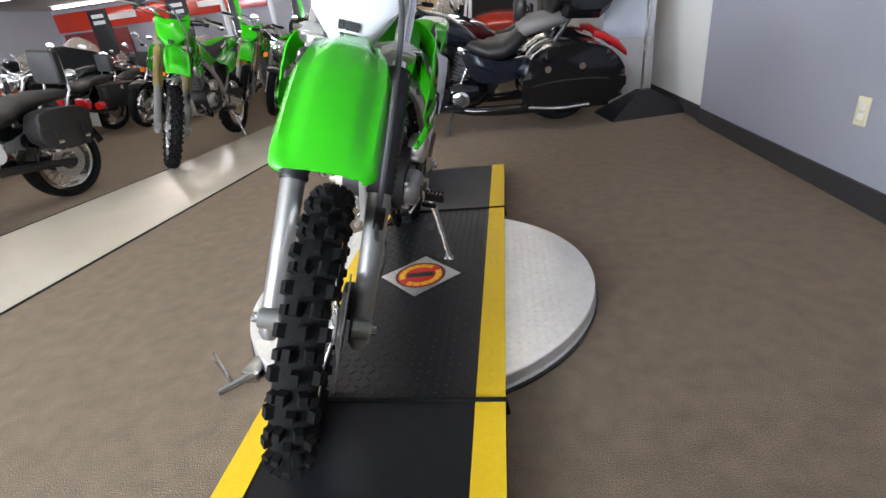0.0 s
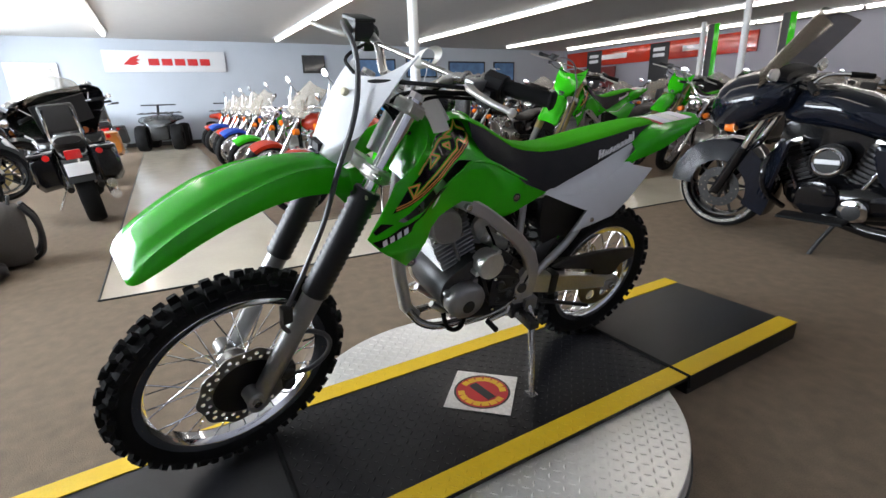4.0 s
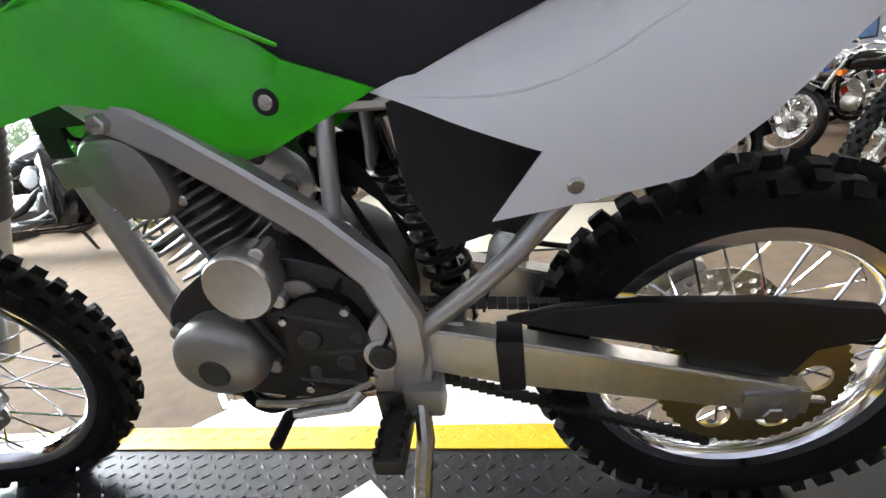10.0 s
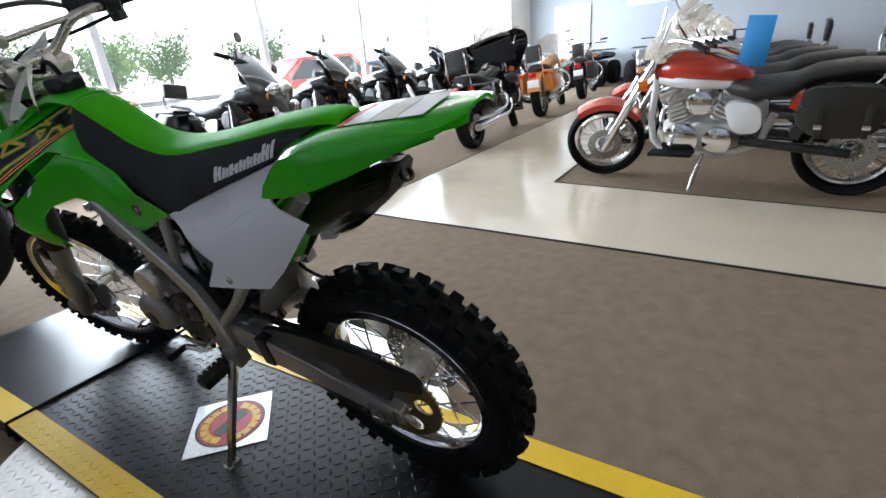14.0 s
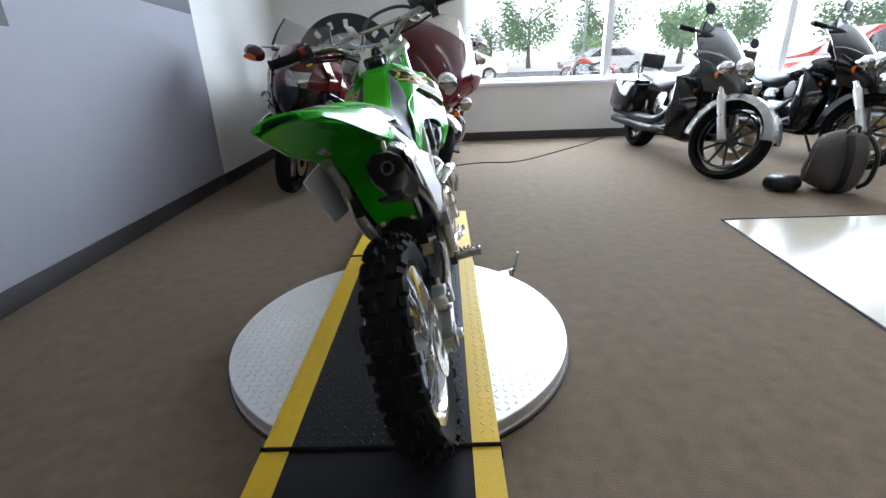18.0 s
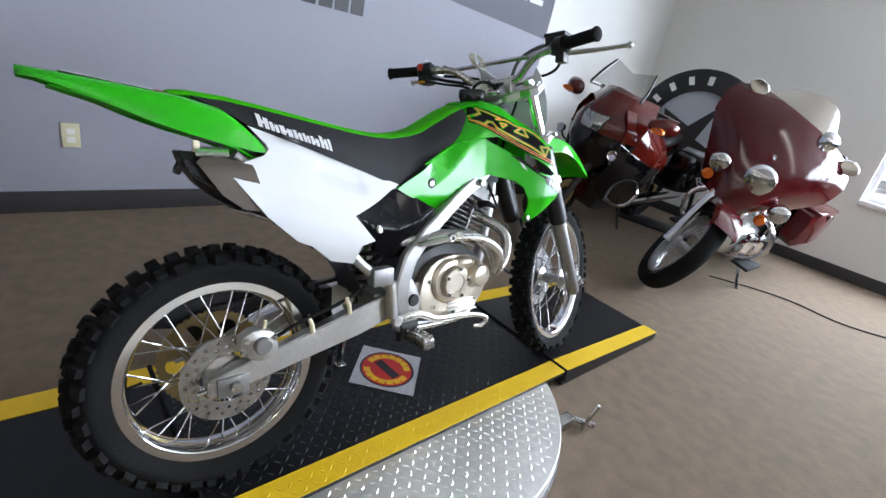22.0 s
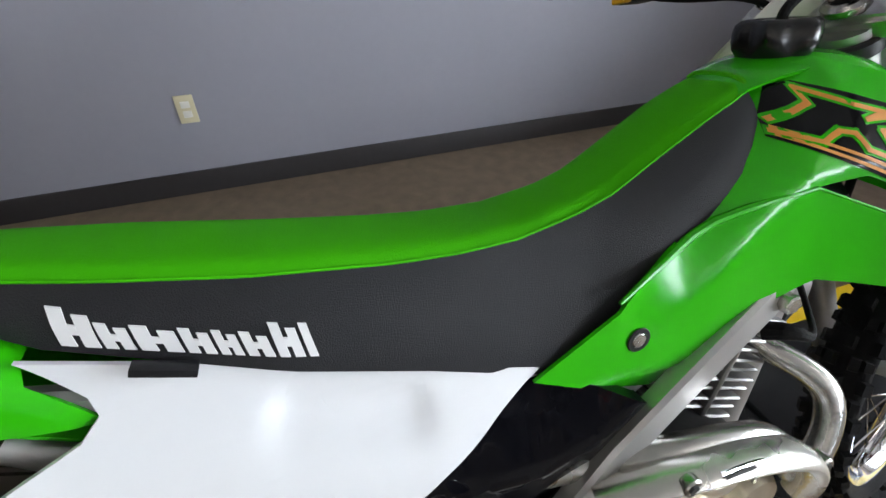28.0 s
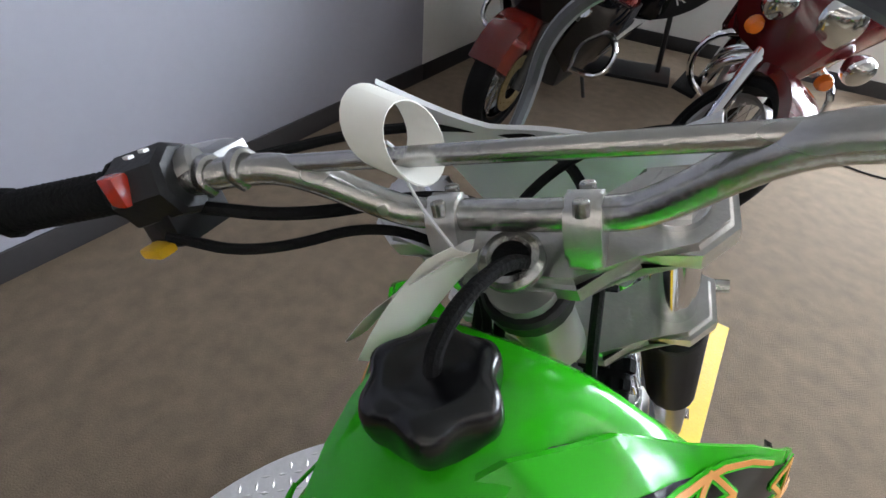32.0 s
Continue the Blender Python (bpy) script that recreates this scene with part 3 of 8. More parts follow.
def disc_plate(r0, r1, th, holes, hr, waves=0, n=72):
    """A brake disc with round holes, flat in the yz plane."""
    bm = B()
    outer = [((r1 + (.0035 * math.cos(waves * a) if waves else 0)) * math.cos(a), (r1 + (.0035 * math.cos(waves * a) if waves else 0)) * math.sin(a)) for a in [2 * math.pi * k / n for k in range(n)]]
    loops = [outer, circle(0, 0, r0, 40)]
    for k in range(holes):
        a = 2 * math.pi * k / holes
        rr = r0 + (r1 - r0) * (.35 if k % 2 else .68)
        loops.append(circle(rr * math.cos(a), rr * math.sin(a), hr, 8))
    tri_fill(bm, loops, 0)
    geo = bmesh.ops.extrude_face_region(bm, geom=bm.faces[:])
    bmesh.ops.translate(bm, vec=(th, 0, 0), verts=[g for g in geo["geom"] if isinstance(g, bmesh.types.BMVert)])
    return bm


def spoked_wheel(name, R_, rim_r, hw, m, spokes=32, hub_r=.035, hub_w=.05, blocks=44):
    hub = B()
    lathe(hub, [(.012, -hub_w - .012), (.022, -hub_w - .012), (hub_r + .012, -hub_w), (hub_r + .012, -hub_w + .006), (hub_r * .7, -hub_w + .014), (hub_r * .7, hub_w - .014), (hub_r + .012, hub_w - .006), (hub_r + .012, hub_w), (.022, hub_w + .012), (.012, hub_w + .012)], 28)
    w = bp(name, hub, ALU, "spoked wheel hub")
    w.matrix_local = m
    rim = B()
    lathe(rim, [(rim_r - .026, -.012), (rim_r - .017, -hw * .66), (rim_r - .014, -hw * .72), (rim_r + .003, -hw * .74), (rim_r + .006, -hw * .66), (rim_r - .004, -hw * .5), (rim_r - .010, -.012), (rim_r - .010, .012), (rim_r - .004, hw * .5), (rim_r + .006, hw * .66), (rim_r + .003, hw * .74), (rim_r - .014, hw * .72), (rim_r - .017, hw * .66), (rim_r - .026, .012)], 64, closed=True)
    part("rim", rim, CHROME, w, "polished alloy rim")
    ty = B()
    prof = []
    n = 14
    for k in range(n + 1):
        a = -1.0 + 2.0 * k / n
        th = a * 2.25
        prof.append((rim_r - .004 + (R_ - .012 - rim_r) * (.5 + .5 * math.cos(th)) ** .62 if abs(a) < 1 else rim_r + .002, (1 if abs(a) < 1 else .76) * hw * math.sin(min(max(th, -1.57), 1.57)) * (1.0 if abs(th) < 1.57 else (.62 + .38 * math.cos(abs(th) - 1.57)))))
    lathe(ty, prof, 72, closed=True)
    part("tyre", ty, BLACK_RUBBER, w, "knobbly black off-road tyre")
    kn = B()
    for k in range(blocks):
        a = 2 * math.pi * k / blocks
        st = math.pi * R_ / blocks
        if k % 2:
            knob(kn, a, 0, 0, R_ - .012, hw * .20, st * .62, .012)
            for s in (-1, 1):
                knob(kn, a, s * hw * .88, s * .95, R_ - .026, hw * .22, st * .68, .011)
        else:
            for s in (-1, 1):
                knob(kn, a, s * hw * .40, s * .28, R_ - .0135, hw * .20, st * .66, .012)
                knob(kn, a + st * .4, s * hw * .76, s * .66, R_ - .020, hw * .20, st * .52, .011)
    tagged(part("tread", kn, BLACK_RUBBER, w), kind="stuff")
    sp = link_mesh("spoke", tb([(0, 0, 0), (0, 0, 1)], .0019, 6), CHROME)
    for k in range(spokes):
        s = -1 if k % 2 else 1
        a = 2 * math.pi * k / spokes
        lead = (.85 if (k // 2) % 2 else -.85)
        p0 = Vector((s * (hub_w - .003), (hub_r + .006) * math.cos(a + lead), (hub_r + .006) * math.sin(a + lead)))
        p1 = Vector((s * .004, (rim_r - .018) * math.cos(a), (rim_r - .018) * math.sin(a)))
        o = new("spoke", sp)
        o.parent = w
        d = p1 - p0
        o.matrix_local = Matrix.Translation(p0) @ d.to_track_quat("Z", "Y").to_matrix().to_4x4() @ Matrix.Diagonal((1, 1, d.length, 1))
    part("valve", cy((0, rim_r - .02, 0), (0, rim_r - .055, .006), .003, 8), BLACK_RUBBER, w)
    return w


RA, FA = Vector((0, .605, .283)), Vector((0, -.692, .297))
rear = spoked_wheel("rear_wheel", .284, .204, .047, Matrix.Translation(RA), 32, blocks=44)
front = spoked_wheel("front_wheel", .303, .238, .037, STEER @ Matrix.Translation(FA), 32, hub_r=.028, hub_w=.045, blocks=52)
part("brake_disc", move(disc_plate(.078, .116, .0035, 40, .0056, 10), pose(.057, 0, 0)), DISC_METAL, front, "dark drilled wave brake disc")
part("disc_carrier", lathe(B(), [(.03, .045), (.080, .056), (.082, .061), (.04, .063)], 24), BLACK_PLASTIC, front)
part("brake_disc", move(disc_plate(.058, .097, .0035, 36, .0045), pose(-.062, 0, 0)), STEEL, rear, "drilled steel brake disc")
spk = B()
teeth = 48
tri_fill(spk, [[((.117 if k % 2 else .112) * math.cos(math.pi * k / teeth), (.117 if k % 2 else .112) * math.sin(math.pi * k / teeth)) for k in range(2 * teeth)], circle(0, 0, .045, 30)] + [circle(.075 * math.cos(a), .075 * math.sin(a), .022, 14) for a in [k * math.pi / 3 for k in range(6)]], 0)
geo = bmesh.ops.extrude_face_region(spk, geom=spk.faces[:])
bmesh.ops.translate(spk, vec=(.005, 0, 0), verts=[g for g in geo["geom"] if isinstance(g, bmesh.types.BMVert)])
part("sprocket", move(spk, pose(.056, 0, 0)), GOLD_METAL, rear, "tarnished steel chain sprocket with round cut-outs")

# fork, clamps, bars
FD = Vector((0, -.487, -.873)).normalized()
for s in (-1, 1):
    C0 = Vector((s * .095, -.276, .994))
    at = lambda k: C0 + FD * k
    fp("fork_tube", tb([at(0), at(.30)], .0195, 20), CHROME, "chromed fork tube")
    fp("fork_cap", cy(at(-.014), at(.002), .017, 6, .002), ALU)
    g = B()
    pts, rs = [], []
    for k in range(37):
        pts.append(at(.225 + .285 * k / 36))
        rs.append(.0335 if k % 2 else .0300)
    tube(g, pts, rs, 18)
    fp("fork_gaiter", g, BLACK_PLASTIC, "ribbed black fork gaiter", sharp=60)
    lo = B()
    tube(lo, [at(.505), at(.52), at(.70), at(.80), at(.845), at(.86)], [.026, .0265, .025, .024, .023, .012], 18)
    fp("fork_leg", lo, ALU_GREY, "grey cast fork leg")
    fp("axle_lug", cy(FA + Vector((s * .075, 0, 0)), FA + Vector((s * .118, 0, 0)), .022, 14, .003), ALU_GREY)
    fp("axle_nut", cy(FA + Vector((s * .116, 0, 0)), FA + Vector((s * .130, 0, 0)), .011, 6), STEEL)
    fp("clamp_bolt", cy(at(.17) + Vector((s * .02, -.03, .0)), at(.17) + Vector((s * .045, -.03, 0)), .006, 8), STEEL)
    fp("reflector", bx((s * .118 - .004, -.41, .76), (s * .118 + .004, -.385, .80), .002), CREAM)


def clamp(k, th, grow):
    bm = B()
    c = Vector((0, -.276, .994)) + FD * k
    o = [(-.128, -.028), (-.11, -.036), (-.075, -.034), (-.05, .0), (.05, .0), (.075, -.034), (.11, -.036), (.128, -.028), (.13, .012), (.11, .032), (.075, .030), (.04, .06), (-.04, .06), (-.075, .030), (-.11, .032), (-.13, .012)]
    a = [bm.verts.new((x * grow, y, -th / 2)) for x, y in o]
    b = [bm.verts.new((x * grow, y, th / 2)) for x, y in o]
    n = len(a)
    f1, f2 = bm.faces.new(a[::-1]), bm.faces.new(b)
    for q in range(n):
        bm.faces.new((a[q], a[(q + 1) % n], b[(q + 1) % n], b[q]))
    bmesh.ops.bevel(bm, geom=list(f1.edges) + list(f2.edges), offset=.006, segments=3, affect="EDGES")
    z = -FD
    x = Vector((1, 0, 0))
    y = z.cross(x)
    m = Matrix(((x.x, y.x, z.x, c.x), (x.y, y.y, z.y, c.y), (x.z, y.z, z.z, c.z), (0, 0, 0, 1)))
    return move(bm, m)


fp("top_clamp", clamp(.022, .030, 1.0), ALU, "cast alloy top fork clamp")
fp("bottom_clamp", clamp(.185, .030, 1.0), ALU, "cast alloy lower fork clamp")
at_stem = SP.copy()
stem_m = Matrix.Translation(at_stem) @ SA.to_track_quat("X", "Z").to_matrix().to_4x4()
fp("stem_nut", lathe(B(), [(.0125, .000), (.021, .000), (.0225, .003), (.0225, .008), (.0195, .012), (.0150, .013), (.0125, .010)], 30, stem_m, closed=True), STEEL, "bright steering stem ring")
fp("stem_plug", lathe(B(), [(.0128, .0), (.0128, .010), (.006, .011), (0, .011)], 20, stem_m), BLACK_RUBBER)
for x_, y_ in ((.172, -.205), (.195, -.196)):
    fp("wire_clip", tb([(x_ - .004, y_ - .013, 1.0585), (x_, y_ - .002, 1.0735), (x_ + .003, y_ + .012, 1.0600), (x_, y_ + .004, 1.0460)], .0035, 8, smooth=2, flat=1.8), STEEL, "bright wire clip")
bp("steering_head", tb([SP - SA * .02, SP - SA * .15], .027, 18), SILVER)
fp("stem_lock_ring", cy(SP - SA * .03, SP - SA * .05, .034, 20, .003), BLACK_PLASTIC)
BAR = [(s * x, y, z) for s, x, y, z in [(-1, .358, -.141, 1.060), (-1, .25, -.178, 1.060), (-1, .175, -.208, 1.057), (-1, .140, -.217, 1.050), (-1, .088, -.240, 1.008), (-1, .062, -.245, 1.000), (1, .062, -.245, 1.000), (1, .088, -.240, 1.008), (1, .140, -.217, 1.050), (1, .175, -.208, 1.057), (1, .25, -.178, 1.060), (1, .358, -.141, 1.060)]]
fp("handlebar", tb(BAR, .0112, 14, smooth=2), STEEL, "brushed steel handlebar")
fp("crossbar", tb([(-.150, -.217, 1.055), (.150, -.217, 1.055)], .0065, 12), STEEL)
for s in (-1, 1):
    cl = slab(B(), smooth_pts([(-.262, .965), (-.264, .985), (-.262, 1.000), (-.256, 1.012), (-.246, 1.0165), (-.236, 1.013), (-.229, 1.002), (-.228, .985), (-.232, .965)]), s * .046 - .011, s * .046 + .011, .004)
    co_ = fp("bar_clamp", cl, ALU, "cast alloy handlebar clamp", sharp=50)
    for dy, dz in ((-.258, 1.0115), (-.233, 1.0115)):
        fp("clamp_screw", cy((s * .046, dy, dz - .006), (s * .046, dy - .001, dz + .0045), .0052, 10, .001), STEEL, "", co_)
    g = B()
    P0, P1 = Vector((s * .262, -.174, 1.060)), Vector((s * .366, -.138, 1.060))
    n = 40
    tube(g, [P0.lerp(P1, k / n) for k in range(n + 1)], [(.022 if k < 2 else .019 if k > n - 3 else (.0162 if k % 2 else .0150)) for k in range(n)] + [.0165], 14)
    fp("grip", g, BLACK_RUBBER, "ribbed black rubber grip", sharp=70)
    perch = B()
    cyl(perch, (s * .215, -.203, 1.0620), (s * .242, -.183, 1.0600), .018, 14, .003)
    box(perch, (s * .225 - .014, -.245, 1.0450), (s * .225 + .014, -.20, 1.0690), .004)
    fp("lever_perch", perch, ALU_GREY if s > 0 else BLACK_PLASTIC)
    tip = Vector((.369, -.265, 1.050)) if s > 0 else Vector((-.412, -.258, 1.050))
    lv = tb([(s * .222, -.238, 1.0560), (s * .25, -.262, 1.0570), tip.lerp(Vector((s * .25, -.274, 1.056)), .45), tip], [.008, .0075, .006, .0052], 10, smooth=2, flat=1.4)
    bmesh.ops.create_uvsphere(lv, u_segments=10, v_segments=8, radius=.009, matrix=Matrix.Translation(tip))
    fp("hand_lever", lv, ALU, "bare alloy hand lever")
# brake master cylinder and throttle on the right
mc = bx((-.245, -.262, 1.0550), (-.185, -.205, 1.0980), .006)
box(mc, (-.247, -.264, 1.0950), (-.183, -.203, 1.1050), .003)
fp("brake_reservoir", mc, BLACK_PLASTIC, "black front brake reservoir")
th = cy((-.262, -.174, 1.0560), (-.232, -.187, 1.0600), .026, 16, .004)
box(th, (-.262, -.20, 1.0140), (-.236, -.165, 1.0580), .005)
fp("throttle_housing", th, BLACK_PLASTIC)
# switch block on the left
sw = cy((.262, -.174, 1.0560), (.218, -.190, 1.0610), .027, 8, .004)
box(sw, (.222, -.215, 1.0160), (.262, -.165, 1.0550), .006)
sw_ob = fp("switch_block", sw, BLACK_PLASTIC, "black switch housing")
fp("stop_switch", bx((.234, -.163, 1.0560), (.252, -.151, 1.0780), .003), BRIGHT_RED, "red engine stop switch", sw_ob)
fp("choke_lever", bx((.229, -.165, 1.0160), (.252, -.150, 1.0240), .003), YELLOW_PL, "yellow choke lever", sw_ob)
for dx in (0, .011):
    bar = bx((.2215, -.166 - dx, 1.0855), (.2275, -.162 - dx, 1.0875))
    fp("switch_mark", bar, INK_WHITE, "white switch marking", sw_ob)
# cables and hoses
fp("brake_hose", tb([(-.20, -.255, 1.0670), (-.15, -.31, 1.1070), (-.06, -.370, 1.115), (-.004, -.374, 1.09), (.022, -.376, 1.03), (.077, -.416, .959), (.090, -.462, .861), (.092, -.478, .80), (.094, -.499, .732), (.096, -.545, .632), (.097, -.586, .548), (.096, -.611, .506), (.102, -.60, .466), (.116, -.542, .457), (.128, -.498, .424), (.133, -.503, .371), (.120, -.55, .325), (.10, -.60, .32)], .0062, 8, smooth=3), HOSE_GREY, "dark grey front brake hose")
fp("hose_clip", bx((.088, -.61, .50), (.112, -.585, .545), .004), BLACK_PLASTIC, "black hose clip")
fp("throttle_cable", tb([(-.24, -.19, 1.0320), (-.17, -.30, 1.0170), (-.06, -.345, 1.02), (.03, -.32, .97), (.05, -.25, .90), (.03, -.16, .83)], .0042, 8, smooth=3), BLACK_RUBBER)
fp("clutch_cable", tb([(.225, -.23, 1.0520), (.12, -.33, 1.0420), (0, -.36, 1.0120), (-.05, -.30, .96), (-.04, -.24, .86), (-.04, -.19, .75)], .0045, 8, smooth=3), BLACK_RUBBER)
fp("switch_wire", tb([(.22, -.19, 1.0370), (.14, -.21, 1.0170), (.06, -.28, 1.0020), (.02, -.30, .96), (.03, -.24, .88)], .0052, 8, smooth=3), BLACK_RUBBER)
fp("choke_cable", tb([(.225, -.165, 1.0270), (.16, -.175, 1.0070), (.09, -.24, 1.0), (.035, -.27, .93), (.035, -.20, .84)], .0040, 8, smooth=3), BLACK_RUBBER)
# front number plate
rows = []
NV, NU = 14, 18
for v in range(NV + 1):
    row = []
    f = v / NV
    for u in range(NU + 1):
        a = -1 + 2 * u / NU
        hw = lerp_table([(0, .044), (.10, .064), (.30, .094), (.6, .110), (.8, .114), (1, .112)], f)
        ztop = 1.022 + .046 * max(0, (abs(a) - .38) / .62) ** 1.5
        zbot = .806 + .035 * abs(a) ** 2
        z = zbot + (ztop - zbot) * f
        yc = lerp_table([(0, -.440), (.14, -.453), (.29, -.456), (.55, -.427), (.84, -.384), (1, -.348)], f)
        x = -.008 + hw * a * (1 - .12 * max(0, f - .75) / .25 * max(0, abs(a) - .75))
        row.append((x, yc + (.044 + .018 * f) * abs(a) ** 2.1, z + .20 * x))
    rows.append(row)
pl = fp("number_plate", sheet(B(), rows, .004), WHITE_PL, "white plastic front number plate", sharp=50)
fp("plate_screw", cy((-.014, -.378, .982), (-.014, -.394, .989), .009, 14, .002), CREAM, "", pl)
for x0, x1 in ((-.040, -.030), (-.024, .002)):
    fp("plate_mark", bx((x0, -.4615, .864), (x1, -.445, .882)), INK_DARK, "black printed mark", pl)
fp("plate_mark", bx((-.036, -.4635, .855), (-.002, -.450, .859)), INK_DARK, "thin black printed bar", pl)
# front fender
FZ = [(-.925, .668), (-.885, .694), (-.845, .733), (-.815, .755), (-.77, .782), (-.70, .815), (-.62, .838), (-.53, .847), (-.46, .840), (-.415, .828)]
FW = [(-.885, .079), (-.815, .080), (-.70, .083), (-.63, .078), (-.58, .066), (-.53, .055), (-.46, .050), (-.415, .050)]
FE = [(-.885, .004), (-.845, .022), (-.815, .030), (-.70, .036), (-.62, .040), (-.53, .055), (-.46, .060), (-.415, .058)]
blend = lambda tab, y: sum(lerp_table(tab, y + d) for d in (-.02, -.01, 0, .01, .02)) / 5
rows = []
for k in range(41):
    y = -.415 - .462 * math.sin(math.pi / 2 * k / 40)
    q = min(.998, max(0, (-.836 - y) / .046))
    taper = (1 - q ** 5) ** .36
    hw, dr, z = blend(FW, y) * taper, blend(FE, y) * taper, blend(FZ, y)
    row = []
    for u in range(19):
        a = -1 + 2 * u / 18
        crown = .018 * (1 - abs(a) ** 2.2) * taper * (1 - .75 * q) - (.009 * math.exp(-((abs(a) - .62) / .12) ** 2)) * (1 - q)
        edge = max(0, (abs(a) - .76) / .24)
        row.append((hw * min(1, abs(a) / .9) * (1 if a > 0 else -1), y + .3 * edge * dr, z + crown - edge ** 1.3 * dr))
    rows.append(row)
fp("front_fender", sheet(B(), rows, .0035), GREEN, "lime green front mudguard", sharp=50)
# front brake caliper
cal = bx((.045, -.625, .262), (.098, -.575, .345), .012)
cyl(cal, (.09, -.60, .285), (.108, -.60, .285), .017, 14, .003)
cyl(cal, (.09, -.60, .322), (.108, -.60, .322), .017, 14, .003)
fp("brake_caliper", cal, DARK_METAL, "dark front brake caliper")
fp("caliper_bracket", bx((.085, -.655, .27), (.097, -.60, .31), .004), ALU_GREY)

# tank, shrouds, decals
W_TAB = [(-.44, .180), (-.38, .183), (-.33, .190), (-.30, .191), (-.26, .178), (-.20, .150), (-.15, .129), (-.10, .114), (-.05, .107), (0, .104), (.10, .098), (.20, .096)]


TOP_TAB = [(-.40, .70), (-.365, .755), (-.332, .808), (-.262, .860), (-.212, .892), (-.175, .920), (-.125, .935), (-.08, .926), (-.04, .895), (0, .848), (.041, .80), (.11, .742)]
TUCK_TAB = [(-.36, .004), (-.28, .010), (-.25, .022), (-.22, .034), (-.19, .050), (-.15, .060), (-.125, .070), (-.10, .086), (-.06, .098), (-.04, .084), (0, .052), (.05, .018), (.11, 0)]


def shroud_x(y, z):
    x = lerp_table(W_TAB, y)
    x -= max(0, .66 - z) * .5
    rise = max(0, z - lerp_table(TOP_TAB, y) + .085) / .085
    return x - min(1.25, rise) ** 1.5 * lerp_table(TUCK_TAB, y)


SHROUD = [(.197, .703), (.110, .740), (.041, .792), (-.012, .834), (-.040, .856), (-.060, .880), (-.066, .903), (-.085, .922), (-.125, .935), (-.175, .925), (-.212, .900), (-.262, .872), (-.332, .824), (-.352, .780), (-.372, .740), (-.396, .697), (-.370, .668), (-.320, .628), (-.285, .592), (-.270, .586), (-.258, .590), (-.250, .640), (-.225, .692), (-.195, .712), (-.113, .728), (-.060, .712), (-.005, .680), (.028, .655), (.045, .648), (.070, .652)]
SLOT = [(-.085, .829), (-.131, .836), (-.165, .822), (-.203, .805), (-.285, .762), (-.328, .738), (-.312, .730), (-.256, .742), (-.217, .767), (-.165, .795), (-.125, .812)]
for s in (-1, 1):
    lowered = {(-.332, .824): (-.306, .808), (-.262, .872): (-.258, .855), (-.212, .900): (-.212, .888), (-.175, .925): (-.178, .917), (-.352, .780): (-.322, .772), (-.372, .740): (-.346, .734), (-.396, .697): (-.375, .696), (-.370, .668): (-.352, .664)}
    edge_ = SHROUD if s > 0 else [lowered.get(p, p) for p in SHROUD if not (p[0] > -.07 and p[1] < .72)] + [(-.060, .706), (-.005, .664), (.026, .628), (.046, .618), (.075, .630), (.197, .690)]
    side_x = lambda y, z: shroud_x(y, z) - (.040 * min(1, max(0, z - .81) / .075) * min(1, max(0, y + .24) / .06) if s > 0 else 0)
    sh = bent(edge_, 0, lambda y, z: s * side_x(y, z), .004, .009, [SLOT])
    so = bp("side_shroud", sh, GREEN, "lime green side shroud")
    n = s * .0026
    deco = lambda o, lift: bent(o, 0, lambda y, z: s * (side_x(y, z) + lift), .0006, .009)
    nose = 1.0 if s < 0 else 1.055
    far = lambda o: [(-.06 + (y + .06) * nose, z) for y, z in o]
    BAND = far([(-.060, .872), (-.064, .888), (-.080, .913), (-.101, .916), (-.173, .889), (-.236, .854), (-.291, .812), (-.326, .757), (-.235, .790), (-.130, .840)])
    bp("decal_band", deco(BAND, .0012), DECAL_BLACK, "black graphic band", so)

    def L(a, b, w):
        d = math.hypot(b[0] - a[0], b[1] - a[1])
        e, n_ = ((b[0] - a[0]) / d * w * .7, (b[1] - a[1]) / d * w * .7), (-(b[1] - a[1]) / d * w, (b[0] - a[0]) / d * w)
        return [(a[0] - e[0] + n_[0], a[1] - e[1] + n_[1]), (b[0] + e[0] + n_[0], b[1] + e[1] + n_[1]), (b[0] + e[0] - n_[0], b[1] + e[1] - n_[1]), (a[0] - e[0] - n_[0], a[1] - e[1] - n_[1])]

    zl = lambda y: lerp_table([(-.35, .748), (-.326, .758), (-.235, .791), (-.130, .841), (-.060, .873)], y)
    jags = ([(-0.067, 0.886), (-0.099, 0.898), (-0.098, 0.911), (-0.127, 0.896), (-0.151, 0.888), (-0.132, 0.884), (-0.162, 0.884), (-0.196, 0.87), (-0.227, 0.862), (-0.248, 0.851), (-0.263, 0.838)],
            [(-0.064, 0.877), (-0.093, 0.868), (-0.108, 0.876), (-0.118, 0.874), (-0.125, 0.86), (-0.181, 0.835), (-0.219, 0.82), (-0.237, 0.812), (-0.279, 0.788)])
    rings_ = ([(-0.142, 0.874), (-0.163, 0.872), (-0.146, 0.863)], [(-0.185, 0.854), (-0.216, 0.866), (-0.226, 0.841)], [(-0.263, 0.815), (-0.291, 0.814), (-0.279, 0.788)])
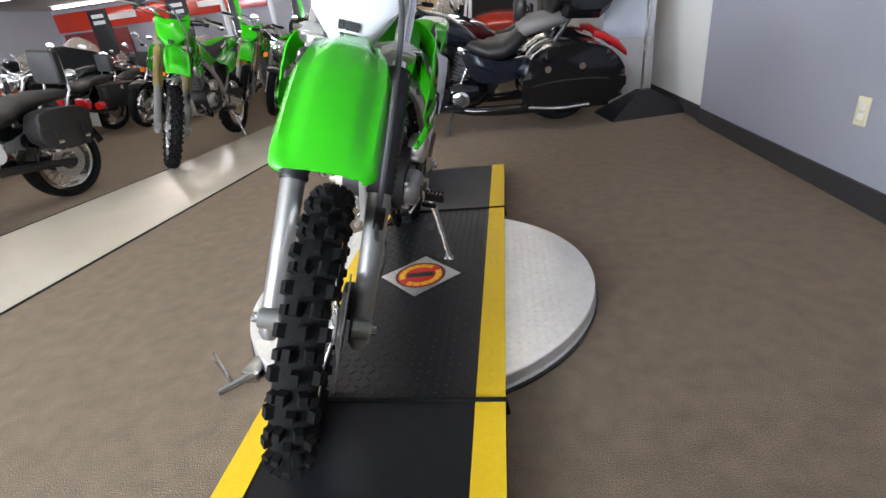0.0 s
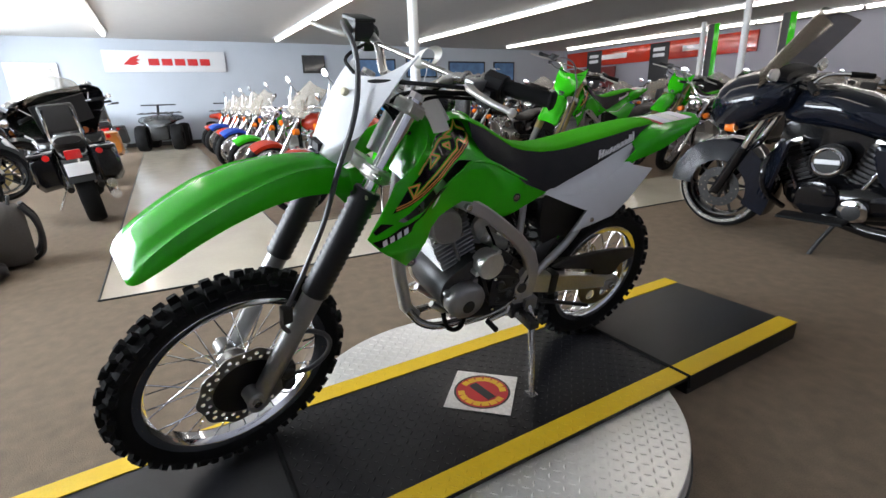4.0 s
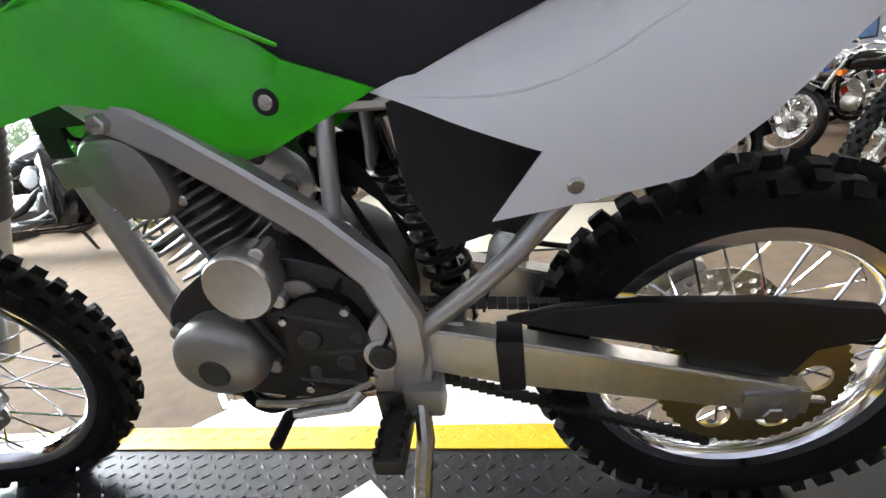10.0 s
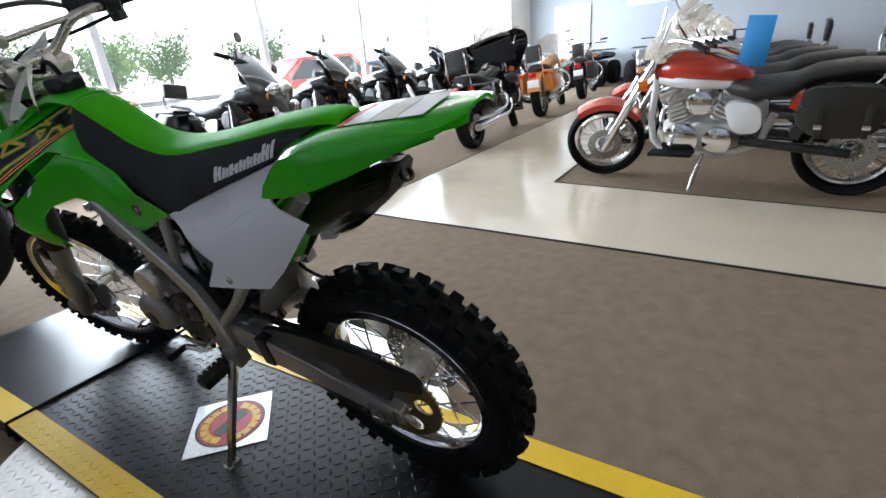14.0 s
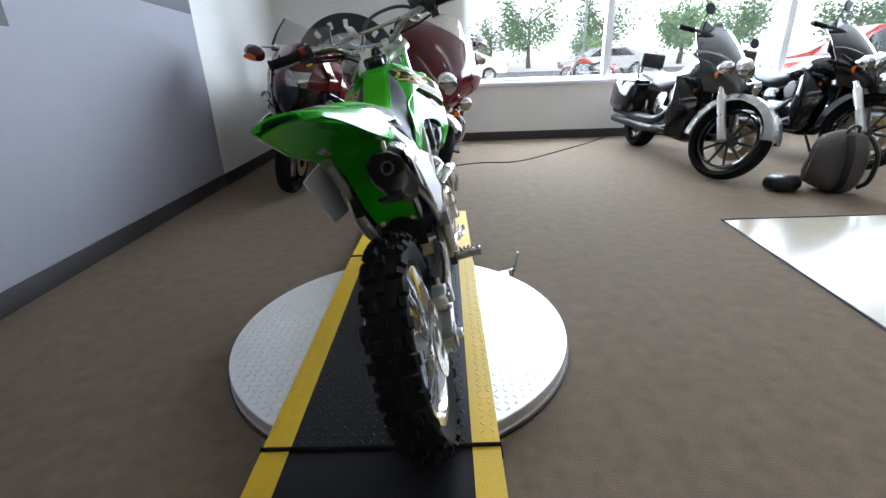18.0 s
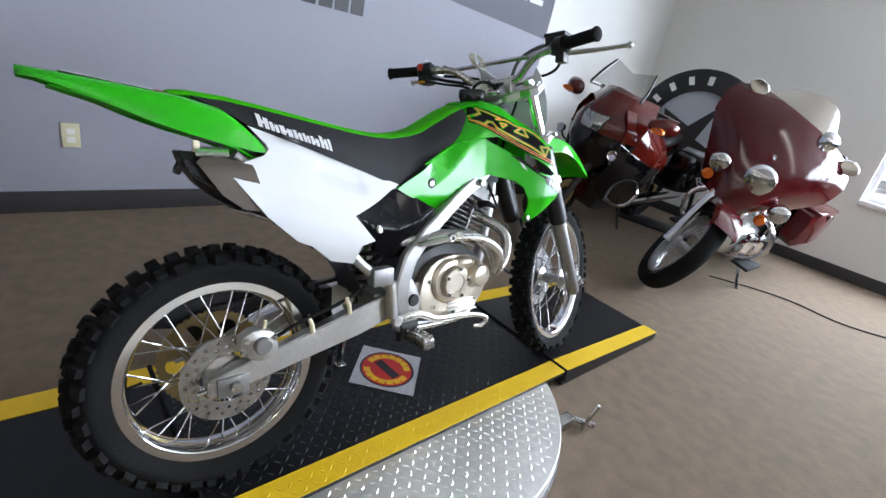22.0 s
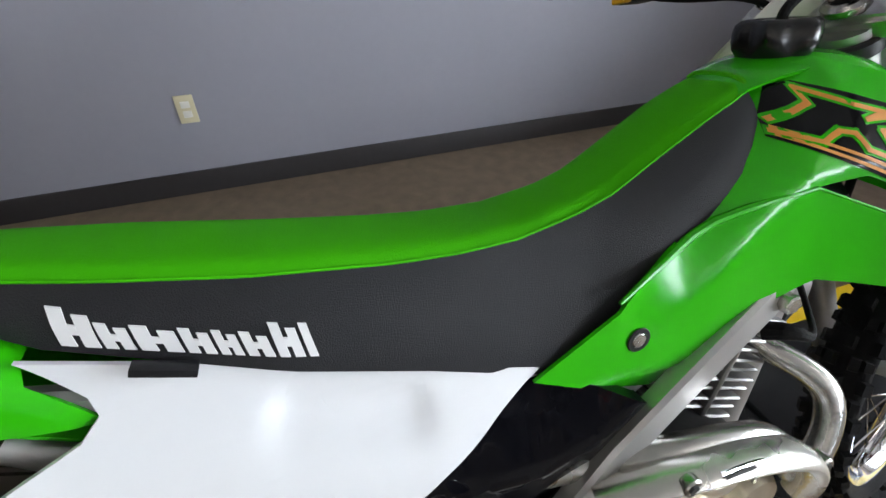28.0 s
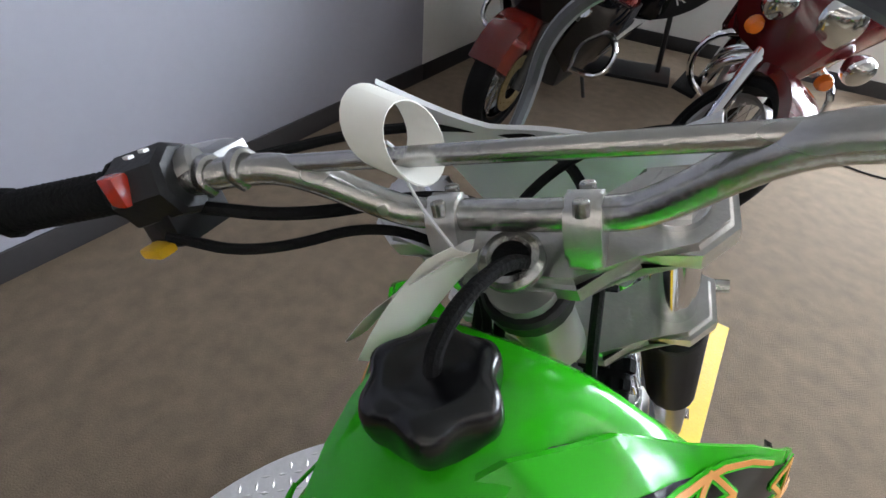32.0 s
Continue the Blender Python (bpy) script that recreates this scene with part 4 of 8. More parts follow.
    for o, shut in [(j, False) for j in jags] + [(r_, True) for r_ in rings_]:
        o = far(o)
        for a, b in zip(o, o[1:] + (o[:1] if shut else [])):
            bp("decal_stroke", deco(L(a, b, .0040), .0020), GREEN, "green outline stroke", so)
            bp("decal_stroke", deco(L(a, b, .0019), .0028), INK_ORANGE, "orange graphic stroke", so)
    for off in (.0035, .0095):
        pts_ = far([(y, zl(y) + off) for y in (-.066, -.130, -.190, -.250, -.318)])
        for a, b in zip(pts_, pts_[1:]):
            bp("decal_line", deco(L(a, b, .0014), .0024), INK_ORANGE, "orange pinstripe", so)
    lip = [(.112, .752), (.06, .775), (.015, .800), (-.03, .818), (-.085, .829)]
    bp("shroud_ridge", tb([(s * (shroud_x(y, z) + .0005), y, z) for y, z in lip], [.002, .0042, .0048, .0045, .002], 8, smooth=1), GREEN, "raised moulded edge", so)
    bp("slot_lip", tb([(s * (shroud_x(y, z) - .001), y, z) for y, z in SLOT[:1] + SLOT[:6:-1] + SLOT[6:7]], .0017, 6), GREEN, "rounded lip of the slot", so)
    bp("decal_panel", deco([(-.175, .785), (-.206, .781), (-.285, .724), (-.295, .706), (-.369, .674), (-.385, .690), (-.353, .700), (-.320, .722), (-.256, .738), (-.217, .762)], .0012), DECAL_BLACK, "black graphic patch", so)
    bp("decal_panel", deco([(-.338, .731), (-.378, .707), (-.384, .715), (-.366, .734)], .0012), DECAL_BLACK, "black graphic patch", so)
    bp("decal_panel", deco([(-.200, .770), (-.214, .762), (-.228, .744), (-.214, .752)], .0020), INK_WHITE, "white graphic patch", so)
    for k in range(4):
        y0 = -.304 - k * .0165
        z0 = .7135 - k * .0078
        bp("decal_mark", deco([(y0, z0 + .007), (y0 - .010, z0 + .001), (y0 - .008, z0 - .013), (y0 + .002, z0 - .007)], .0020), INK_WHITE, "white block of the model mark", so)
    for y, z in ((.085, .703), (-.270, .600)):
        x = shroud_x(y, z)
        bp("bolt_recess", lathe(B(), [(.0085, .0016), (.0125, .0016), (.0135, .0004), (.0085, -.001)], 20, pose(s * x, y, z, 0, 0, 0 if s > 0 else 180), closed=True), BLACK_PLASTIC, "", so)
        bp("shroud_bolt", cy((s * (x - .002), y, z), (s * (x + .0022), y, z), .0085, 12, .0015), STEEL, "", so)
# tank top between the shrouds
rows = []
for y, z, hw, dr in ((.02, .846, .040, .03), (-.03, .900, .040, .014), (-.06, .921, .042, .010), (-.09, .931, .050, .010), (-.12, .936, .056, .010), (-.15, .938, .062, .015), (-.18, .937, .081, .029), (-.20, .931, .102, .037), (-.215, .917, .118, .037), (-.23, .890, .130, .028), (-.25, .84, .13, .02), (-.265, .79, .12, .02)):
    rows.append([(hw * a, y, z - dr * abs(a) ** 3) for a in [-1 + k / 9 for k in range(19)]])
bp("fuel_tank", sheet(B(), rows, .004), GREEN, "lime green fuel tank top", sharp=60)
tk = B()
loft(tk, [[(x * w, y, z) for x, z in ((-1, .70), (1, .70), (1, .79), (.5, .83), (-.5, .83), (-1, .79))] for y, w in ((.04, .06), (-.1, .075), (-.2, .075))])
bp("tank_body", tk, BLACK_PLASTIC)
# lobed filler cap with its breather hose
CAPC = Vector((-.002, -.134, .931))
cap = B()
rings = []
for r_, z_, lb in ((.033, 0, 0), (.0350, .004, .03), (.0372, .009, .075), (.0385, .017, .090), (.0385, .026, .090), (.0370, .0325, .085), (.0330, .0365, .065), (.025, .0370, .03), (.019, .0345, 0), (.006, .0345, 0)):
    rings.append([CAPC + Vector((r_ * (1 + lb * math.cos(6 * a)) * math.cos(a), r_ * (1 + lb * math.cos(6 * a)) * math.sin(a), z_)) for a in [2 * math.pi * k / 72 for k in range(72)]])
loft(cap, rings)
co = bp("fuel_cap", cap, SHINY_BLACK, "black lobed fuel cap", sharp=60)
bp("breather_hose", tb([CAPC + Vector((0, 0, .030)), CAPC + Vector((0, -.006, .048)), CAPC + Vector((-.004, -.030, .064)), CAPC + Vector((-.008, -.066, .064)), CAPC + Vector((-.010, -.094, .048)), CAPC + Vector((-.010, -.102, .036))], [.0054, .0054, .0052, .005, .0048, .0048], 10, smooth=3), BLACK_RUBBER, "black breather hose", co)

# seat
ZT_TAB = [(-.064, .921), (-.019, .902), (.038, .871), (.085, .845), (.126, .832), (.187, .823), (.247, .824), (.303, .830), (.405, .846), (.493, .861), (.575, .874), (.65, .880), (.675, .876)]
SX_TAB = [(-.064, .036), (-.052, .041), (-.02, .042), (.05, .041), (.13, .043), (.22, .049), (.30, .053), (.42, .055), (.50, .052), (.56, .044), (.63, .038), (.675, .026)]
ZB_TAB = [(-.064, .875), (-.05, .853), (-.03, .830), (.06, .755), (.12, .705), (.184, .690), (.29, .732), (.393, .768), (.545, .820), (.60, .850), (.640, .868), (.69, .874)]
BX_TAB = [(-.064, .058), (-.05, .070), (-.03, .080), (.0, .082), (.06, .086), (.12, .086), (.184, .090), (.393, .088), (.545, .068), (.60, .050), (.69, .028)]
ys = [-.064 + .739 * k / 44 for k in range(45)]
rows = []
for y in ys:
    z, sx = lerp_table(ZT_TAB, y), lerp_table(SX_TAB, y)
    rows.append([(sx * a, y, z - .003 * abs(a) ** 2 - .0075 * abs(a) ** 8) for a in [-1 + k / 9 for k in range(19)]])
st_ = bp("seat_top", sheet(B(), rows, .006), GREEN_SEAT, "lime green vinyl seat top", sharp=60)
bp("seat_front_lip", tb([(x, y + .001, z + .0008) for x, y, z in rows[0]], .0032, 8), GREEN_SEAT, "rolled front edge of the seat", st_)
for s in (-1, 1):
    rows = []
    for y in [v for v in ys if v < .642]:
        z, sx, zb, bx_ = lerp_table(ZT_TAB, y) - .0108, lerp_table(SX_TAB, y) + .0012, lerp_table(ZB_TAB, y), lerp_table(BX_TAB, y)
        row = []
        for k in range(9):
            f = k / 8
            row.append((s * (sx + (bx_ - sx) * f + .010 * math.sin(math.pi * f) * min(1, (z - zb) / .08)), y, z + (zb - z) * f))
        rows.append(row)
    ss = bp("seat_side", sheet(B(), rows, .006), SEAT_BLACK, "black gripper vinyl seat side", sharp=60)
    seam = tb([(s * (lerp_table(SX_TAB, y) + .0012), y, lerp_table(ZT_TAB, y) - .0102) for y in ys], .0014, 6)
    bp("seat_piping", seam, GREEN_SEAT, "raised seat seam", ss)

    def seat_x(y, z):
        zt_, sx, zb, bx_ = lerp_table(ZT_TAB, y) - .0108, lerp_table(SX_TAB, y) + .0012, lerp_table(ZB_TAB, y), lerp_table(BX_TAB, y)
        f = min(1, max(0, (zt_ - z) / (zt_ - zb)))
        return sx + (bx_ - sx) * f + .010 * math.sin(math.pi * f) * min(1, (zt_ - zb) / .08)

    # eight light blocks where the maker's name stands
    wl = [.022, .017, .025, .017, .014, .017, .017, .006]
    hl = [.025, .018, .018, .018, .018, .018, .025, .025]
    pos = 0.0
    zb_ = lambda y: .7795 + (y - .385) * .285
    for w_, h_ in zip(wl, hl):
        for c0, c1, low, high in ((0, .40, 0, 1), (.60, 1.0, .0, .86), (.40, .60, .34, .60)) if w_ > .01 else ((0, 1, 0, 1),):
            # the row of blocks reads from the rear on one side and from the front on the other
            q0, q1 = (pos + w_ * c0) / .152, (pos + w_ * c1) / .152
            ya, yb = (.527 - .150 * q0, .527 - .150 * q1) if s < 0 else (.395 + .155 * q0, .395 + .155 * q1)
            sl_ = .004 if s < 0 else .006
            o = [(ya + sl_ * low, zb_(ya) + h_ * low), (yb + sl_ * low, zb_(yb) + h_ * low), (yb + sl_ * high, zb_(yb) + h_ * high), (ya + sl_ * high, zb_(ya) + h_ * high)]
            bp("seat_mark", bent(o, 0, lambda y, z: s * (seat_x(y, z) + .0022), .0012, .006), INK_WHITE, "white block of the maker's mark", ss)
        pos += w_ + .0030

# rear fender
rows = []
for y, zt_, hw, zb in ((.514, .815, .089, .766), (.535, .824, .092, .768), (.56, .834, .094, .773), (.60, .848, .095, .781), (.66, .862, .092, .797), (.72, .870, .085, .817), (.78, .877, .076, .841), (.83, .882, .067, .860), (.862, .885, .059, .870), (.880, .887, .049, .878), (.889, .888, .036, .883)):
    sh_ = max(0, .60 - y) * .45
    side = [(1.0, zb, 0), (1.01, zb + (zt_ - zb) * .5, .5), (.97, zt_ - .010, .9), (.80, zt_ - .001, 1)]
    row = [(-hw * w_, y + sh_ * k_, z) for w_, z, k_ in side]
    row += [(hw * a, y + sh_, zt_ + .004 * (1 - a * a)) for a in (-.5, -.2, 0, .2, .5)]
    row += [(hw * w_, y + sh_ * k_, z) for w_, z, k_ in side[::-1]]
    rows.append(row)
rf = bp("rear_fender", sheet(B(), rows, .004), GREEN, "lime green rear mudguard", sharp=50)
rows = []
for y, z, hw in ((.84, .877, .056), (.78, .860, .071), (.70, .834, .084), (.62, .806, .091), (.56, .786, .089), (.51, .756, .084), (.46, .706, .078), (.41, .640, .070), (.36, .573, .062), (.315, .520, .057)):
    rows.append([(hw * a, y + .01 * a * a, z - .012 * a * a) for a in (-1, -.6, -.2, .2, .6, 1)])
bp("inner_mudguard", sheet(B(), rows, .004), GREEN, "lime green inner mudguard", rf, sharp=60)
for s in (-1, 1):
    bp("guard_side", sl([(.300, .530), (.350, .620), (.440, .700), (.500, .715), (.425, .600), (.345, .515)], s * .066, s * .071, .002), BLACK_PLASTIC, "black inner side plate")
bp("inner_flap", sheet(B(), [[(x, .322 - .03 * f + .02 * math.sin(5 * f), .60 - .19 * f) for x in (-.060, -.03, 0, .03, .060)] for f in (0, .2, .4, .6, .8, 1)], .004), BLACK_PLASTIC, "black plastic splash flap")
for x in (-.045, .045):
    bp("guard_bolt", cy((x, .325, .528), (x, .340, .520), .0075, 10, .0015), CREAM, "", rf)
for k, (y0, y1, mt) in enumerate(((.685, .700, INK_RED), (.702, .745, INK_WHITE), (.748, .79, PAPER), (.793, .835, INK_WHITE))):
    zz = lambda y: lerp_table([(.66, .8665), (.72, .8745), (.78, .8815), (.84, .8885)], y)
    bm = sheet(B(), [[(x, y, zz(y) + .001 - .6 * x * x) for x in (-.045, -.02, 0, .02, .045)] for y in (y0, (y0 + y1) / 2, y1)], .0006)
    bp("warning_label", bm, mt, "printed label patch", rf)

# the tail sits a little to the left of the wheels' plane
for ob in bike.children_recursive:
    if ob.name.split(".")[0] in ("rear_fender", "inner_mudguard", "warning_label", "seat_top", "seat_side", "seat_piping", "seat_mark"):
        for v in ob.data.vertices:
            v.co.x += .026 * max(0, v.co.y - .40) / .48

# white side panels
PB_TAB = [(.19, .089), (.35, .081), (.55, .071), (.63, .070)]
PG_TAB = [(0, 0), (.03, .013), (.06, .036), (.10, .051), (.16, .057), (.20, .055), (.25, .038)]


def panel_x(y, z):
    """The side panel, flared below its top edge and away to the tail, with an oblong dent pressed into it."""
    f = min(1, max(0, ((y - .315) * .085 + (z - .704) * .027) / (.085 ** 2 + .027 ** 2)))
    d = math.hypot(y - .315 - .085 * f, z - .704 - .027 * f)
    deep = max(0, .70 + .316 * (y - .188) - z)
    out_ = sum(lerp_table(PG_TAB, max(0, deep + e)) for e in (-.012, -.006, 0, .006, .012)) / 5
    return lerp_table(PB_TAB, y) + out_ - .008 / (1 + math.exp((d - .016) / .0042))


LP = [(.188, .699), (.347, .637), (.297, .575), (.380, .585), (.478, .600), (.533, .645), (.628, .742), (.585, .750), (.550, .756), (.534, .766), (.540, .784), (.570, .820), (.545, .816), (.393, .767)]
RP = [(.188, .700), (.222, .684), (.338, .635), (.286, .574), (.322, .564), (.338, .522), (.392, .533), (.438, .572), (.472, .586), (.535, .642), (.611, .737), (.560, .754), (.528, .763), (.516, .774), (.520, .786), (.552, .819), (.393, .769)]
for s, o in ((1, LP), (-1, RP)):
    p_ = bp("side_panel", bent(o, 0, lambda y, z: s * panel_x(y, z), .004, .009), WHITE_PL, "white plastic side panel")
    if s > 0:
        bp("panel_ridge", tb([(s * (panel_x(y, z) - .0012), y, z) for y, z in ((.225, .692), (.29, .686), (.35, .690), (.41, .710), (.45, .732), (.49, .748), (.525, .757))], [.001, .0022, .0026, .0026, .0026, .0024, .001], 8, smooth=1), WHITE_PL, "raised moulded line", p_)
    for y, z in (((.375, .603),) if s > 0 else ((.276, .603),)):
        bp("panel_bolt", cy((s * (panel_x(y, z) - .004), y, z), (s * (panel_x(y, z) + .004), y, z), .008, 12, .002), STEEL, "", p_)
# handle slot in the right panel
bp("panel_slot", bx((-.092, -.020, -.003), (-.080, .020, .003), .001, pose(0, .470, .797, 20, 0, 0)), BLACK_PLASTIC)
# black panels
ql = [(.200, .693), (.360, .650), (.450, .640), (.440, .585), (.345, .562), (.290, .535), (.235, .520), (.205, .600)]
bp("air_box_cover", bent(ql, 0, lambda y, z: .086, .02, .03), BLACK_PLASTIC, "black air box cover")
qr = [(.333, .634), (.218, .690), (.199, .694), (.150, .674), (.080, .636), (.130, .575), (.176, .512), (.205, .508), (.256, .536), (.268, .568)]


def cover_x(y, z):
    """The right cover: a crease runs along it, the faces above and below lean inwards."""
    zc = lerp_table([(.08, .640), (.13, .606), (.20, .588), (.27, .598), (.333, .632)], y)
    return -.116 + (.30 * (z - zc) if z > zc else .30 * (zc - z))


bp("air_box_cover", bent(qr, 0, cover_x, .02, .010), COVER_BLACK, "glossy black air box cover", sharp=22)
bp("panel_bolt", cy((-.13, .272, .597), (-.142, .272, .597), .007, 12, .002), STEEL)

# frame
def box_bar(pts, hx, s):
    """A flat-sided bar along (x, y, z, half height) stations, mirrored by s."""
    secs = []
    for k, (x, y, z, h) in enumerate(pts):
        p, q = pts[max(0, k - 1)], pts[min(len(pts) - 1, k + 1)]
        ty, tz = q[1] - p[1], q[2] - p[2]
        ln = math.hypot(ty, tz)
        ny, nz = -tz / ln, ty / ln
        secs.append([(s * (x + a * hx), y + b * h * ny, z + b * h * nz) for a, b in ((-1, -1), (.6, -1), (1, -.75), (1, .75), (.6, 1), (-1, 1))])
    return loft(B(), secs)


for s in (-1, 1):
    fr = box_bar([(.03, -.215, .845, .018), (.075, -.15, .745, .019), (.098, -.088, .712, .020), (.105, -.028, .678, .019), (.108, .031, .634, .019), (.110, .105, .572, .020), (.112, .160, .510, .022), (.114, .183, .450, .023), (.113, .184, .40, .022), (.108, .165, .33, .020)], .011, s)
    bp("frame_spar", fr, SILVER, "silver-painted frame spar")
    bp("pivot_plate", sl(smooth_pts([(.125, .42), (.165, .47), (.205, .46), (.205, .36), (.185, .30), (.140, .31), (.120, .36)]), s * .098, s * .118, .004), SILVER, "silver swingarm pivot plate")
    bp("pivot_bolt", cy((s * .112, .147, .395), (s * .128, .147, .395), .017, 20, .003), DARK_METAL)
    bp("pivot_ring", lathe(B(), [(.017, 0), (.024, 0), (.024, .008), (.017, .008)], 24, Matrix.Translation((s * .116 - .004, .147, .395)), closed=True), ALU)
    bp("seat_strut", tb([(s * .098, .121, .565), (s * .086, .128, .64), (s * .075, .135, .70)], .0105, 12), SILVER)
    bp("sub_frame_tube", tb([(s * .108, .200, .425), (s * .110, .30, .505), (s * .108, .350, .560), (s * .08, .45, .66), (s * .07, .58, .76)], .0125, 12, smooth=1), SILVER)
    bp("seat_rail", tb([(s * .08, .0, .70), (s * .075, .2, .69), (s * .065, .62, .80)], .012, 10), SILVER)
bp("down_tube", tb([(0, -.235, .80), (0, -.252, .64), (0, -.225, .47), (0, -.200, .345), (0, -.165, .30)], .019, 14), SILVER, "silver front down tube")
for s in (-1, 1):
    bp("cradle_tube", tb([(s * .012, -.196, .335), (s * .035, -.165, .29), (s * .055, -.10, .272), (s * .058, .10, .280), (s * .07, .165, .31)], .0125, 12, smooth=2), STEEL, "bare steel cradle tube")
bp("tube_bracket", bx((-.045, -.245, .62), (.045, -.17, .655), .006), ALU_GREY)
for s in (-1, 1):
    bp("head_stay", tb([(s * .095, -.085, .705), (s * .05, -.12, .70), (s * .03, -.13, .68)], .012, 10), SILVER)
    bp("mount_bolt", cy((s * .105, -.088, .705), (s * .122, -.088, .705), .011, 6, .002), STEEL)

# engine
case = sl(smooth_pts([(-.135, .47), (-.140, .40), (-.085, .325), (.02, .305), (.13, .318), (.165, .36), (.160, .46), (.09, .525), (-.03, .535)], 2), -.095, .098, .006)
eng = bp("crankcase", case, DARK_METAL, "dark cast engine crankcase")
cov = B()
lathe(cov, [(.067, .090), (.069, .096), (.069, .120), (.066, .130), (.058, .138), (.048, .142), (0, .143)], 40, Matrix.Translation((0, -.064, .405)) @ Matrix.Diagonal((1, .93, .83, 1)))
for a in (60, 150, 240, 330):
    bp("cover_lug", cy((.090, -.064 + .067 * math.cos(radians(a)), .405 + .060 * math.sin(radians(a))), (.112, -.064 + .067 * math.cos(radians(a)), .405 + .060 * math.sin(radians(a))), .011, 10, .002), ALU_GREY, "", eng)
bp("generator_cover", cov, ALU_GREY, "grey cast generator cover", eng)
bp("inspection_cap", cy((.140, -.066, .396), (.1455, -.066, .396), .0205, 24, .002), DARK_METAL, "dark round inspection cap", eng)
cov = B()
lathe(cov, [(.040, .085), (.043, .107), (.043, .132), (.040, .137), (0, .139)], 32, Matrix.Translation((0, .004, .513)))
for a in (50, 210, 320):
    bp("cover_lug", cy((.09, .004 + .045 * math.cos(radians(a)), .513 + .045 * math.sin(radians(a))), (.124, .004 + .045 * math.cos(radians(a)), .513 + .045 * math.sin(radians(a))), .0095, 10, .002), ALU, "", eng)
bp("starter_cover", cov, ALU, "round cast starter cover", eng)
bp("sprocket_cover", sl(smooth_pts([(.03, .47), (.02, .37), (.06, .335), (.12, .335), (.145, .40), (.12, .47), (.08, .49)]), .09, .118, .006), BLACK_PLASTIC, "black front sprocket cover", eng)
for y, z in ((.035, .455), (.04, .345), (.115, .465), (.128, .36)):
    bp("cover_bolt", cy((.115, y, z), (.124, y, z), .006, 6, .001), STEEL, "", eng)
for y, z, r_, d_ in ((.060, .425, .016, .124), (.098, .385, .013, .121), (.055, .372, .010, .122), (.120, .425, .011, .120), (.020, .455, .012, .112)):
    bp("casting_boss", cy((.10, y, z), (d_, y, z), r_, 16, .003), DARK_METAL, "", eng)
for ya, za, yb, zb in ((.03, .465, .12, .44), (.03, .36, .12, .35), (.05, .40, .13, .405), (-.01, .47, .02, .40)):
    bp("casting_rib", tb([(.112, ya, za), (.116, (ya + yb) / 2, (za + zb) / 2), (.112, yb, zb)], .006, 8), DARK_METAL, "", eng)
bp("clutch_cable", tb([(.10, .055, .50), (.108, .03, .475), (.105, .06, .455), (.10, .10, .47), (.085, .13, .54)], .0042, 8, smooth=2), BLACK_RUBBER, "", eng)
bp("shift_rod", tb([(.112, .125, .352), (.121, .09, .333), (.120, .02, .318), (.112, -.05, .312)], .0065, 8, smooth=1), STEEL, "", eng)
bp("cable_bracket", sl(smooth_pts([(.03, .50), (.07, .505), (.085, .48), (.05, .475)]), .100, .108, .002), ALU_GREY, "", eng)
# cylinder fins, leaning forward
ca, cb = Vector((0, -.060, .500)), Vector((0, -.128, .672))
ax = (cb - ca).normalized()
sd = Vector((1, 0, 0))
fw = ax.cross(sd)


def fin(f, hx, hy, th):
    bm = B()
    c = ca.lerp(cb, f)
    m = Matrix(((sd.x, fw.x, ax.x, c.x), (sd.y, fw.y, ax.y, c.y), (sd.z, fw.z, ax.z, c.z), (0, 0, 0, 1)))
    return box(bm, (-hx, -hy, -th), (hx, hy, th), .0022, m, 1)


bp("cylinder_barrel", move(tb([ca - ax * .02, cb], .048, 20), Matrix.Identity(4)), DARK_METAL, "dark cylinder barrel", eng)
for k in range(11):
    bp("cooling_fin", fin(.06 + k * .078, .068 - .002 * (k % 2), .066 - (.006 if k < 3 else 0), .0024), ALU_GREY, "", eng)
head = fin(1.02, .056, .058, .018)
bp("cylinder_head", head, ALU_GREY, "", eng)
bp("rocker_cover", fin(1.17, .046, .05, .012), ALU_GREY, "", eng)
hc = cb + ax * (-.020) + Vector((0, -.012, 0))
cc = B()
secs = []
for g_, x_ in ((1.04, .050), (1.04, .066), (1.0, .074), (.93, .0785), (.80, .080)):
    secs.append([(x_, -.122 + g_ * .046 * math.copysign(abs(math.cos(a)) ** .75, math.cos(a)) - .3 * g_ * .052 * math.sin(a), .634 + g_ * .052 * math.copysign(abs(math.sin(a)) ** .8, math.sin(a)) + .10 * g_ * .046 * math.cos(a)) for a in [2 * math.pi * k / 40 for k in range(40)]])
loft(cc, secs)
bp("cam_cover", cc, ALU_GREY, "rounded grey cam chain cover", eng)
for y, z in ((-.172, .672), (-.095, .680), (-.070, .600), (-.150, .590)):
    bp("head_bolt", cy((.050, y, z), (.070, y, z), .0075, 8, .0015), STEEL, "", eng)
for y, z, r_ in ((-.185, .690, .013), (-.205, .672, .009), (-.170, .705, .010), (-.195, .650, .008)):
    bp("valve_cap", cy((-.02, y, z), (.048, y + .004, z + .004), r_, 12, .002), STEEL, "", eng)
bp("fin_rib", fin(.40, .0705, .0035, .060), ALU_GREY, "", eng)
